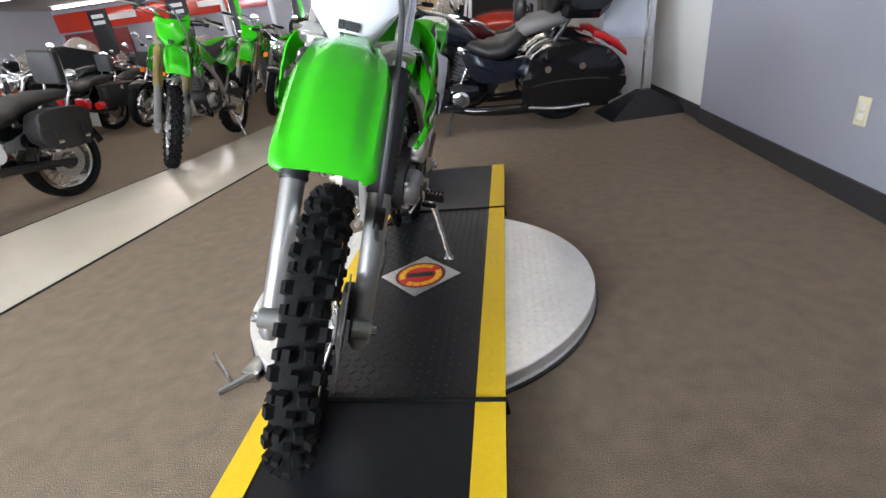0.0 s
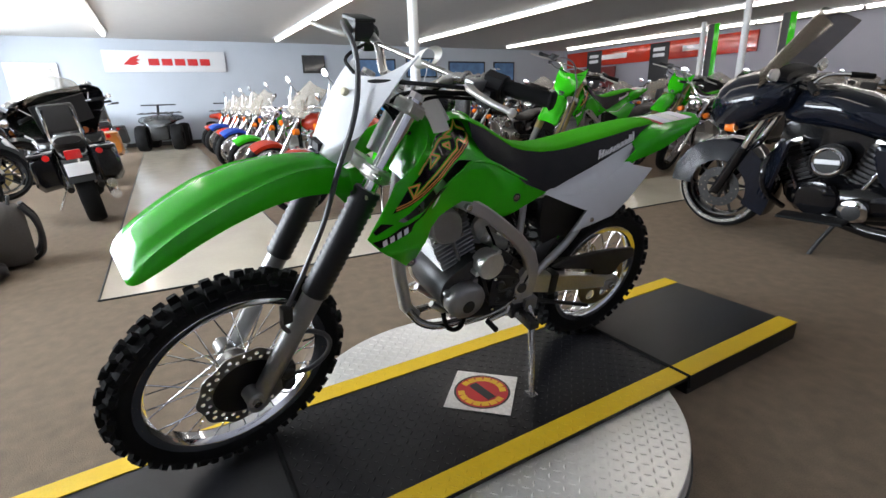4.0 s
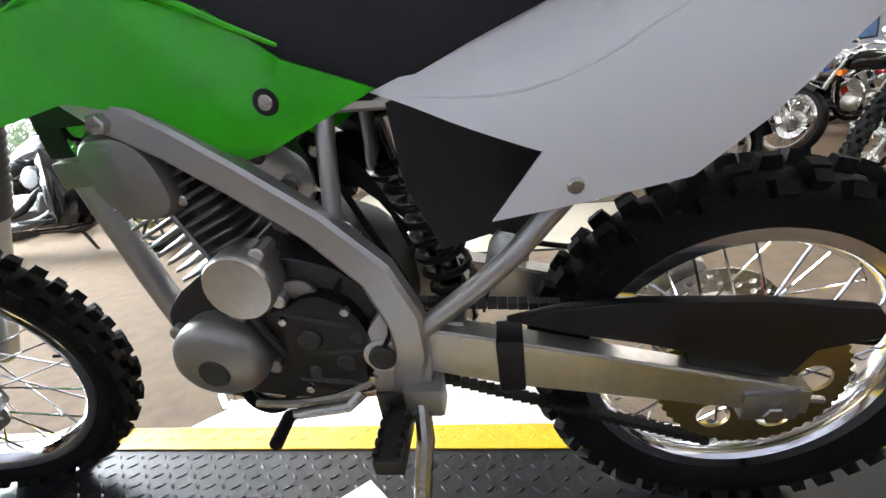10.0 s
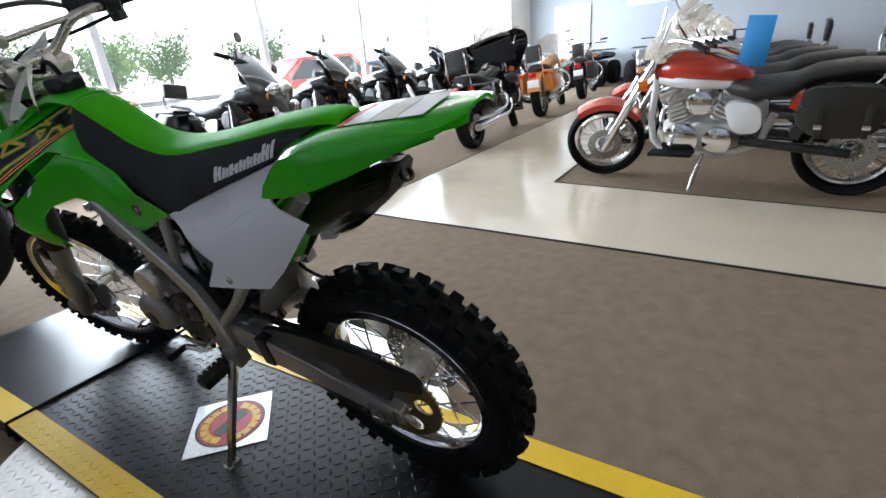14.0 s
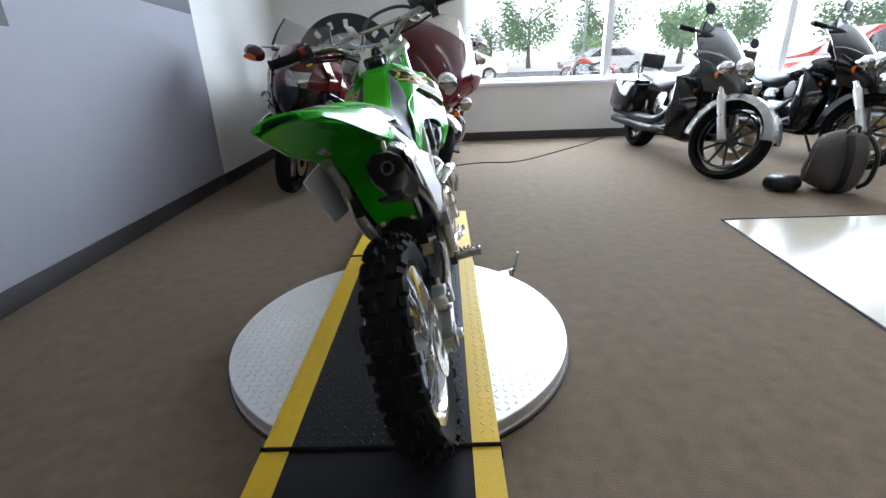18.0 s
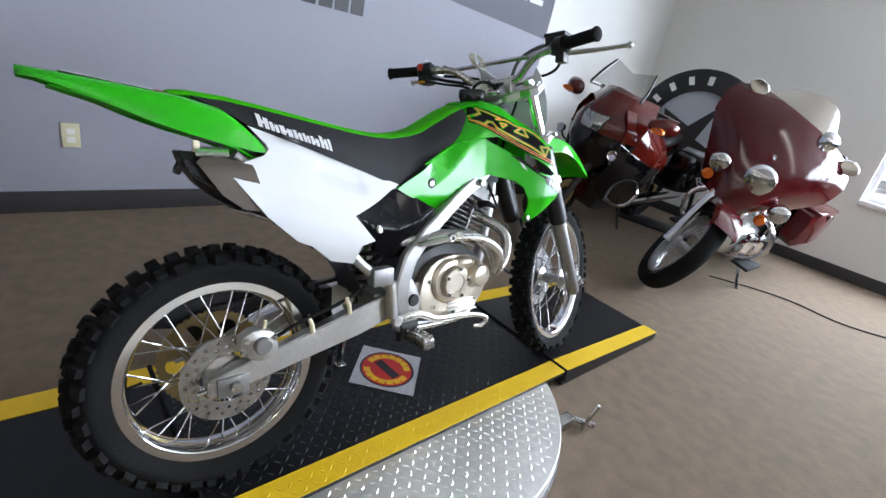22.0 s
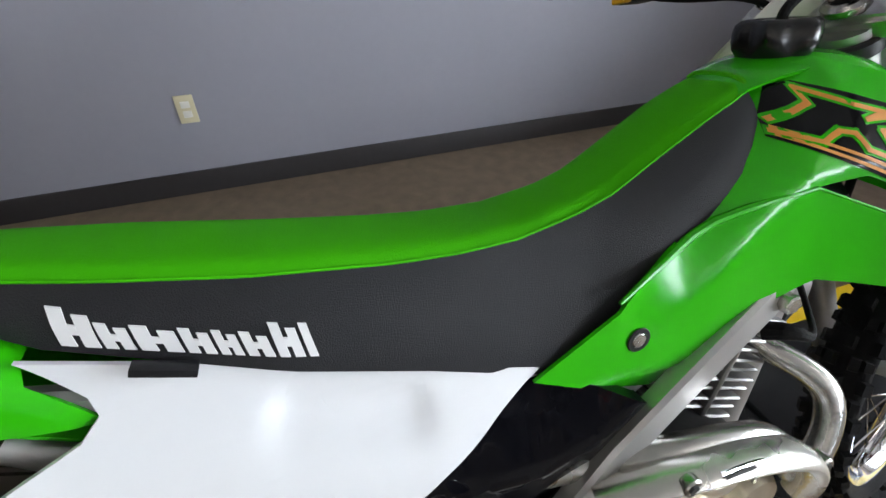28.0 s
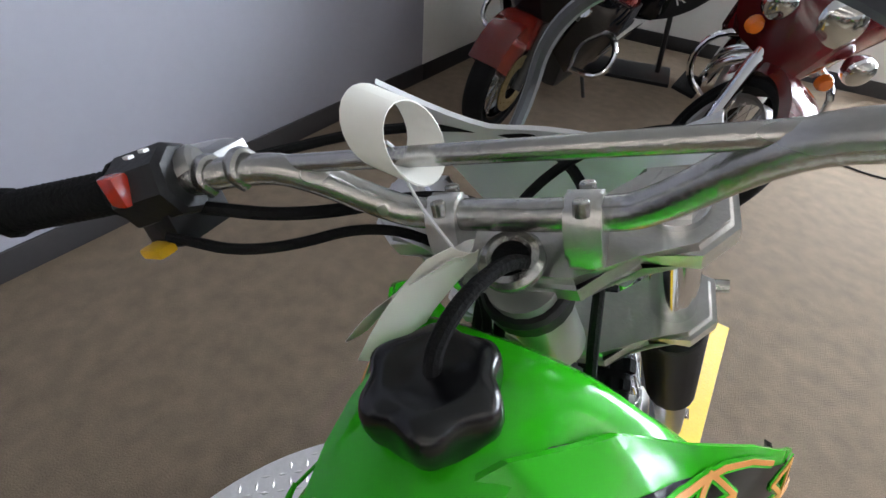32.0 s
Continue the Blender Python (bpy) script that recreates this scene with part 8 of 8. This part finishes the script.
# open off-road buggy behind the tourers
bug = thing("off_road_buggy", "red open off-road buggy with a white roll cage and roof", "buggy", m=pose(.22, 7.55, 0, 0, 0, 8))
gp("body", blob([(-.95, .62, .25, .10), (-.85, .68, .42, .20), (-.45, .78, .50, .24), (-.10, .74, .52, .24), (.60, .76, .52, .26), (.92, .74, .40, .18), (.98, .72, .25, .10)]), BRIGHT_RED, bug, "glossy red body", 60)
gp("chassis", bx((-.35, -.8, .25), (.35, .85, .60), .05), DARK_METAL, bug)
for x in (-.52, .52):
    for y in (-.68, .66):
        w = gp("wheel", lathe(B(), [(.02, -.06), (.15, -.09), (.17, -.07), (.17, .07), (.15, .09), (.02, .06)], 20), DARK_METAL, bug)
        w.matrix_local = pose(x, y, .31)
        gp("tyre", lathe(B(), [(.16, -.11), (.28, -.11), (.30, -.08), (.31, 0), (.30, .08), (.28, .11), (.16, .11)], 24, closed=True), BLACK_RUBBER, w)
for s in (-1, 1):
    gp("roll_bar", tb([(s * .46, -.42, .95), (s * .40, -.10, 1.32), (s * .36, .10, 1.40), (s * .36, .45, 1.40), (s * .42, .70, 1.20), (s * .46, .85, .95)], .028, 10, smooth=2), INK_WHITE, bug, "white roll cage tube")
    gp("head_lamp", bx((s * .30 - .09, -.93, .70), (s * .30 + .09, -.86, .78), .02), LENS, bug)
    gp("bucket_seat", blob([(.10, .90, .12, .10), (.16, 1.0, .18, .18), (.26, 1.02, .17, .18), (.32, 1.0, .10, .10)]), LEATHER, bug, "black bucket seat", 60).matrix_local = pose(s * .22, 0, 0)
for y, z in ((-.10, 1.32), (.28, 1.42), (.70, 1.20)):
    gp("cross_bar", tb([(-.40, y, z), (-.2, y - .01, z + .02), (.2, y - .01, z + .02), (.40, y, z)], .024, 10, smooth=2), INK_WHITE, bug)
gp("roof", sheet(B(), [[(x * .36, y, 1.415 + .03 * (1 - x * x)) for x in (-1, -.6, -.2, .2, .6, 1)] for y in (0.05, .25, .45)], .015), INK_WHITE, bug, "white roof panel", 60)
gp("windscreen", sheet(B(), [[(x * .42, -.40 + .29 * f, .96 + .34 * f) for x in (-1, -.5, 0, .5, 1)] for f in (0, .5, 1)], .004), SCREEN_DARK, bug)

# ---- wall fittings and displays ----
def wall_face(y, z):
    """A pose on the east wall whose x runs to the south and whose z comes out into the room."""
    return along((0, -1, 0), None, (0, 0, 1), (XE - .001, y, z))


outlet = thing("wall_outlet", "cream plastic wall outlet on the grey wall", "outlet", m=wall_face(.70, .385))
part("cover_plate", bx((-.036, -.058, 0), (.036, .058, .007), .003), CREAM, outlet)
for z in (-.02, .02):
    part("socket", bx((-.017, z - .014, .006), (.017, z + .014, .0095), .003), PAPER, outlet)
# row of dark bars where a number stands painted on the wall
num = thing("wall_number", "row of dark painted bars on the grey wall", "wall lettering", m=wall_face(-.205, 1.285))
x = -.595
for k, ch in enumerate("bbb-bbb-bbbb"):
    w = .088 if ch == "b" else .05
    part("bar", bx((x, -.075 if ch == "b" else -.014, .0005), (x + w, .075 if ch == "b" else .014, .003)), INK_DARK, num)
    x += w + .018
ship = solid("wall_lettering", letters("WE SHIP", .155, .001, wall_face(-1.31, 1.545) @ pose(0, 0, .006, 0, 0, -2.5), bold=.004, xscale=.86), INK_WHITE, "white painted words on the dark band", "wall lettering")
for k in range(3):
    part("stripe", bx((.55 + .2 * k, -.04, .004), (.71 + .2 * k, .0, .006), 0, wall_face(-1.31, 1.66)), INK_WHITE, ship)

ban = thing("banner_stand", "tall grey banner on a black wedge-shaped base", "banner", m=pose(1.52, 2.98, 0, 0, 0, 8))
bm = B()
loft(bm, [[(-.34, -.26, 0), (.36, -.20, 0), (.36, .22, 0), (-.34, .26, 0)], [(-.04, -.04, .20), (.06, -.04, .20), (.06, .04, .20), (-.04, .04, .20)]])
part("base", bm, BLACK_PLASTIC, ban, "black weighted base")
part("pole", tb([(0, 0, .19), (.02, 0, 1.2), (-.05, 0, 2.3)], .014, 10, smooth=1), STEEL, ban)
bm = sheet(B(), [[(.05 - .42 * u + .03 * math.sin(v * .7), .02 * math.sin(3 * u), .62 + .155 * v) for u in (0, .25, .5, .75, 1)] for v in range(11)], .003)
part("flag", bm, mat("banner_cloth", (0.36, 0.37, 0.42), 0.6, var=0.25, scale=5, stain=0.2), ban, "grey printed banner cloth")
part("flag_stripe", bx((.02, -.012, 1.15), (.055, -.006, 2.1)), INK_DARK, ban)
solid("white_panel", bx((1.20, 3.55, 0), (1.75, 3.60, 2.2), .005), INK_WHITE, "white display panel standing by the wall", "display panel")

sign = thing("wall_sign", "pale sign board with red winged shape and red blocks", "sign", m=pose(XW + .02, 0, 0))
part("board", bx((0, -1.75, 1.93), (.05, 1.15, 2.47), .01), mat("pale_sign_board", (0.62, 0.63, 0.64), 0.4, var=0.04), sign)
bm = slab(B(), [(-1.32, 2.12), (-1.12, 2.30), (-.92, 2.36), (-1.0, 2.27), (-.92, 2.24), (-1.02, 2.19), (-.95, 2.15), (-1.08, 2.10)], .05, .062)
part("wing", bm, INK_RED, sign)
for k in range(5):
    a = -.74 + .31 * k
    part("block", bx((.05, a, 2.10), (.062, a + .25, 2.27), .004), INK_RED, sign)
tv = thing("wall_screen", "dark framed screen on the far wall", "screen", m=pose(XW + .01, 0, 0))
part("frame", bx((0, 3.35, 1.90), (.06, 4.05, 2.42), .01), DARK_METAL, tv)
part("glass", bx((.06, 3.40, 1.95), (.063, 4.00, 2.37)), GREY_PAINT, tv)
for k, (y, w, z0, z1) in enumerate(((5.0, 1.5, 1.7, 2.35), (6.9, 1.2, 1.75, 2.4), (8.6, 1.6, 1.5, 2.3), (10.6, 1.0, 1.6, 2.3))):
    ps = thing("wall_poster", "blue-toned framed poster on the far wall", "poster", "wall posters", "", pose(XW + .01, y, 0))
    part("frame", bx((0, 0, z0), (.03, w, z1), .006), DARK_METAL, ps)
    part("print", bx((.03, .05, z0 + .05), (.033, w - .05, z1 - .05)), mat("poster_print", (0.10, 0.22, 0.42), 0.5, var=0.6, scale=4, stain=0.4), ps)
side = thing("door_1", "white glazed side door standing shut in the far corner", "door", "", "structure", pose(XW + .01, -3.7, 0))
part("door_frame", bx((0, -.06, 0), (.06, .98, 2.15), .01), INK_WHITE, side)
part("door_glass", bx((.06, .06, .25), (.066, .86, 2.02)), LENS, side)
# red fascia, boards and flags on the back wall
fas = thing("fascia_sign", "red fascia board with white shapes on the back wall", "sign", m=pose(0, YN - .08, 0))
part("board", bx((-14.4, 0, 2.05), (-6.9, .06, 2.62), .01), BRIGHT_RED, fas)
for a, w in ((-12.9, 1.5), (-9.2, .9)):
    part("mark", bx((a, -.012, 2.25), (a + w, 0, 2.42), .003), INK_WHITE, fas)
solid("red_wall_panel", bx((-14.3, YN - .06, .2), (-11.9, YN - .02, 2.0), .01), mat("dark_red_wall_panel", (0.18, 0.02, 0.02), 0.5, var=0.1), "dark red display panel under the fascia", "display panel")
for k, xx in enumerate((-11.6, -9.0)):
    bd = thing("hanging_board", "black hanging board with a white angular shape", "sign", "hanging boards", "", pose(xx, 12.9, 0))
    part("board", bx((-.32, -.02, 1.2), (.32, .02, 2.45), .008), INK_DARK, bd)
    for z in (2.22, 2.05):
        part("shape", bx((-.2, -.028, z), (.2, -.021, z + .10), .002), INK_WHITE, bd)
for xx in (-6.7, -5.0):
    fl = thing("feather_flag", "lime green and black feather flag", "flag", "feather flags", "", pose(xx, 11.6, 0))
    part("pole", tb([(0, 0, .06), (0, 0, 2.62)], .015, 8), STEEL, fl)
    part("foot", bx((-.2, -.2, 0), (.2, .2, .06), .01), DARK_METAL, fl)
    part("cloth", bx((.02, -.004, .5), (.17, .004, 2.60), .002), INK_DARK, fl)
    part("edge", bx((.17, -.005, .5), (.30, .005, 2.60), .002), GREEN, fl)
cnt = thing("service_counter", "long dark counter with framed prints above on the back wall", "counter", m=pose(-1.8, YN - .6, 0))
part("front", bx((-2.6, -.3, 0), (2.6, .3, 1.0), .02), mat("counter_wood", (0.16, 0.10, 0.06), 0.4, var=0.25, scale=14), cnt)
part("worktop", bx((-2.7, -.36, 1.0), (2.7, .36, 1.045), .01), GREY_PAINT, cnt)
for k in range(9):
    pr = thing("framed_print", "small framed print on the back wall", "picture", "prints over the counter", "", pose(-2.15 + .31 * k, YN - .03, 2.30))
    part("frame", bx((-.125, 0, -.11), (.125, .03, .11), .006), DARK_METAL, pr)
    part("print", bx((-.105, -.004, -.09), (.105, 0, .09)), (GREY_LEATHER, INK_DARK, WALL_BLUE)[k % 3], pr)
peg = thing("tool_board", "tan plywood board with hanging tools on the back wall", "board", m=pose(-1.95, YN - .04, 0))
part("board", bx((-.62, 0, 1.05), (.50, .03, 2.08), .004), mat("tan_plywood", (0.36, 0.24, 0.13), 0.6, var=0.3, scale=9, stain=0.2), peg)
for k in range(7):
    part("tool", bx((-.50 + .13 * k, -.02, 1.62 - .09 * (k % 3)), (-.46 + .13 * k, 0, 1.86 + .04 * (k % 2)), .004), DARK_METAL, peg)
hat = thing("service_hatch", "dark framed service hatch in the back wall", "hatch", m=pose(-.75, YN - .05, 0))
part("frame", bx((-.62, 0, 1.35), (.85, .04, 2.10), .01), mat("hatch_wood", (0.20, 0.13, 0.08), 0.5, var=0.25, scale=12), hat)
part("opening", bx((-.55, -.006, 1.42), (.78, 0, 2.03), .002), INK_DARK, hat)
part("sill", bx((-.66, -.10, 1.31), (.89, .02, 1.35), .006), INK_WHITE, hat)

# backpack and dark bag on the carpet by the baggers
bpk = thing("backpack", "grey cloth backpack standing on the carpet", "backpack", m=pose(-3.02, -1.78, 0, 0, 0, 12))
bm = blob([(-.11, .22, .10, .16), (-.10, .22, .155, .20), (0, .23, .17, .225), (.09, .22, .16, .21), (.12, .22, .10, .16)])
part("body", bm, CLOTH_GREY, bpk, "", 60)
part("pocket", blob([(-.17, .14, .07, .07), (-.155, .14, .12, .11), (-.11, .14, .13, .12)]), CLOTH_GREY, bpk, "", 60)
part("handle", tb([(-.05, .05, .43), (-.04, .06, .48), (.04, .06, .48), (.05, .05, .43)], .010, 8, smooth=2), BLACK_PLASTIC, bpk)
for s in (-1, 1):
    part("strap", tb([(s * .08, .11, .42), (s * .12, .18, .30), (s * .12, .17, .10), (s * .10, .11, .05)], .016, 8, smooth=2, flat=1.6), BLACK_PLASTIC, bpk)
    part("zip", tb([(s * .165, -.08, .10), (s * .16, -.06, .30), (s * .10, -.05, .42)], .004, 6, smooth=1), STEEL, bpk)
bm = blob([(-.10, .055, .05, .03), (-.07, .06, .12, .055), (.05, .06, .13, .06), (.1, .055, .06, .035)])
sb = solid("soft_bag", bm, BLACK_PLASTIC, "small black soft bag on the carpet", "bag", sharp=60)
sb.matrix_world = pose(-2.72, -1.86, 0, 0, 0, 20)
solid("floor_cable", tb([(-.05, -2.9, .006), (-.5, -3.2, .006), (-.9, -3.1, .006), (-1.4, -3.6, .006), (-1.9, -4.1, .006), (-2.2, -4.45, .006)], .005, 6, smooth=3), BLACK_RUBBER, "thin black cable lying on the carpet", "cable")

# ---- outside the windows ----
solid("ground", bx((-400, -500, -.30), (400, YS - .3, -.12)), ASPHALT, "sunlit concrete forecourt running to the horizon", "ground", kind="structure")
solid("pavement", bx((-30, YS - 2.2, -.119), (20, YS - .21, -.02), .01), mat("pale_pavement", (0.5, 0.49, 0.46), 0.9, var=0.1, scale=4), "pale pavement in front of the windows", "pavement", kind="structure")
solid("road", bx((-400, -34, -.118), (400, -24, -.112)), mat("asphalt", (0.06, 0.06, 0.06), 0.9, var=0.2, scale=5), "asphalt road beyond the forecourt", "road", kind="structure")


def parked_car(name, label, paint, at, van=0.0):
    c = thing(name, label, "car", "parked cars", "", pose(*at))
    prof = [(-2.15, .42), (-2.2, .62), (-2.05, .78), (-1.15, .90), (-.55, 1.32 + van), (.75 + van, 1.36 + van), (1.45 + van, .98), (2.1, .92), (2.18, .60), (2.1, .38)]
    part("body", slab(B(), prof, -.86, .86, .07), paint, c, "", 40)
    for s in (-1, 1):
        part("side_glass", slab(B(), [(-.95, .93), (-.50, 1.25 + van), (.70 + van, 1.28 + van), (1.18 + van, .96)], s * .864 - .004, s * .864 + .004), SCREEN_DARK, c)
        for y in (-1.35, 1.32):
            w = part("wheel", lathe(B(), [(.04, -.08), (.2, -.10), (.21, -.08), (.21, .08), (.2, .10), (.04, .08)], 20), STEEL, c)
            w.matrix_local = pose(s * .80, y, .33)
            part("tyre", lathe(B(), [(.2, -.11), (.32, -.11), (.335, -.08), (.335, .08), (.32, .11), (.2, .11)], 24, closed=True), BLACK_RUBBER, w)
    part("windscreen", sheet(B(), [[(x, -1.13 + .57 * v, .925 + .41 * v * (1 + van)) for x in (-.72, 0, .72)] for v in (0.02, .95)], .01), SCREEN_DARK, c)
    for s in (-1, 1):
        part("headlamp", bx((s * .72 - .13, -2.21, .62), (s * .72 + .13, -2.13, .74), .02), LENS, c)
        part("tail_lamp", bx((s * .72 - .1, 2.12, .66), (s * .72 + .1, 2.19, .82), .02), RED_LENS, c)
    return c


SILV = mat("silver_car_paint", (0.6, 0.6, 0.6), 0.25, metal=0.6, coat=0.6)
WHT = mat("white_car_paint", (0.78, 0.78, 0.76), 0.3, coat=0.6)
parked_car("parked_car", "white saloon car parked on the forecourt", WHT, (-.9, -22.0, -.12, 0, 0, 92))
parked_car("parked_car", "silver hatchback parked across the forecourt", SILV, (-8.2, -23.5, -.12, 0, 0, 86))
parked_car("parked_car", "bright red pickup parked close to the window", BRIGHT_RED, (-9.6, -9.2, -.12, 0, 0, 70), .15)
parked_car("parked_car", "dark blue car parked on the forecourt", BLUE_PAINT, (-17.5, -14.0, -.12, 0, 0, 80))
g3 = copy_thing(red2, pose(-6.2, -19.5, -.12, 0, 0, 60))
tagged(g3, "red motorcycle parked outside on the forecourt")


def tree(at, h, spread, seed):
    rnd = random.Random(seed)
    t = thing("tree", "leafy green broadleaf tree beyond the road", "tree", "roadside trees", "", pose(*at))
    part("trunk", tb([(0, 0, 0), (.05, .03, h * .25), (-.04, .0, h * .55), (0, .05, h * .85)], [.22, .16, .11, .03], 10, smooth=1), BARK, t)
    limbs = B()
    leaves = B()
    for k in range(16):
        a, e = rnd.uniform(0, 6.28), rnd.uniform(.25, .85)
        z0 = h * rnd.uniform(.25, .7)
        L_ = spread * rnd.uniform(.5, 1.0)
        tip = Vector((L_ * math.cos(a), L_ * math.sin(a), z0 + L_ * e))
        tube(limbs, [(0, 0, z0), tip * .5 + Vector((0, 0, z0 * .5 + .1)), tip], [.06, .04, .015], 6)
        for q in range(130):
            c = tip * rnd.uniform(.55, 1.1) + Vector((rnd.gauss(0, .42), rnd.gauss(0, .42), rnd.gauss(0, .36)))
            d = Vector((rnd.gauss(0, 1), rnd.gauss(0, 1), rnd.gauss(0, 1))).normalized() * .16
            e_ = d.orthogonal().normalized() * .09
            leaves.faces.new([leaves.verts.new(c + v) for v in (d, e_, -d, -e_)])
    part("limb", limbs, BARK, t)
    tagged(part("crown", leaves, LEAF, t), kind="stuff")
    return t


t1 = tree((-.4, -40, -.12), 4.0, 2.3, 3)
t2 = tree((-7.5, -42, -.12), 5.2, 2.8, 5)
for k, (x, y, rz, s) in enumerate(((-3.9, -38, 40, .7), (5.5, -44, 90, 1.1), (-14, -43, 10, 1.0), (-20, -41, 130, 1.15), (-27, -45, 70, 1.0), (-35, -42, 20, 1.2), (12, -43, 60, .9), (-11, -37, 200, .6), (2.4, -38, 150, .65))):
    c = copy_thing(t1 if k % 2 else t2, pose(x, y, -.12, 0, 0, rz))
    c.scale = (s, s, s)
for xx in (-1.2, -10.4):
    lp = thing("street_lamp", "grey steel street lamp by the road", "street lamp", "street lamps", "", pose(xx, -35.5, -.12))
    part("post", tb([(0, 0, 0), (0, 0, 7.5), (0, 1.2, 8.0)], [.10, .07, .05], 10), STEEL, lp)
    part("head", bx((-.14, 1.1, 7.92), (.14, 1.75, 8.05), .03), DARK_METAL, lp)

# round black sign with a lettered rim, standing behind the red machines
sg = thing("round_sign", "round black rim sign with pale centre on a stand", "sign", m=pose(.80, -3.72, .92, 0, 0, 12))
ringm = Matrix.Rotation(radians(90), 4, "Z")
part("rim", move(lathe(B(), [(.36, -.03), (.37, -.04), (.53, -.04), (.545, -.03), (.545, .03), (.53, .04), (.36, .04)], 56, closed=True), ringm), BLACK_PLASTIC, sg, "broad black rim")
part("centre_plate", move(lathe(B(), [(.0, -.01), (.362, -.01), (.362, .01), (0, .01)], 48), ringm), WALL_BLUE, sg, "pale grey centre plate")
wd = [(-.30, .16), (-.05, .05), (.16, .28), (.05, -.05), (.30, -.15), (.02, -.12), (-.16, -.3)]
part("centre_mark", move(slab(B(), wd, .010, .015), ringm), INK_DARK, sg, "dark angular shape")
part("centre_mark", move(slab(B(), wd, -.010, -.015), ringm), INK_DARK, sg, "dark angular shape")
for ch, th in zip("RWORK", (-116, -97, -78, -60, -43)):
    u, z = math.cos(radians(th)), math.sin(radians(th))
    part("rim_letter", letters(ch, .10, .001, along((z, 0, u), None, (u, 0, -z), (-.45 * u, .0415, .45 * z))), INK_WHITE, sg, "white rim letter")
for k in range(18):
    a = radians(20 * k)
    if k % 6 == 5 or 7 <= k <= 13:
        continue
    part("rim_mark", move(bx((-.022, .040, -.035), (.022, .043, .035)), Matrix.Rotation(a, 4, "Y") @ Matrix.Translation((0, 0, .45))), INK_WHITE, sg, "white bar on the rim")
for x in (-.25, .25):
    part("stand_leg", tb([(x * .8, -.03, -.45), (x, -.06, -.92)], .018, 8), BLACK_PLASTIC, sg)
part("stand_foot", bx((-.34, -.22, -.92), (.34, .16, -.895), .005), BLACK_PLASTIC, sg)
# bright hazy sky far behind the forecourt
hz = bpy.data.materials.new("hazy_sky")
hz.use_nodes = True
ht = hz.node_tree
em = ht.nodes.new("ShaderNodeEmission")
tc_ = ht.nodes.new("ShaderNodeTexCoord")
nz = ht.nodes.new("ShaderNodeTexNoise")
nz.inputs["Scale"].default_value = 3.0
rp = ht.nodes.new("ShaderNodeValToRGB")
rp.color_ramp.elements[0].color, rp.color_ramp.elements[1].color = (.80, .90, 1.0, 1), (1.0, 1.0, 1.0, 1)
ht.links.new(tc_.outputs["Generated"], nz.inputs["Vector"])
ht.links.new(nz.outputs["Fac"], rp.inputs[0])
ht.links.new(rp.outputs[0], em.inputs[0])
em.inputs[1].default_value = 2.2
ht.links.new(em.outputs[0], ht.nodes["Material Output"].inputs[0])
solid("backdrop", sheet(B(), [[(160 * math.sin(a), -30 - 160 * math.cos(a), z) for a in [radians(-85 + 10 * k) for k in range(18)]] for z in (-.3, 20, 70)], .5), hz, "bright hazy summer sky", "sky", kind="structure")
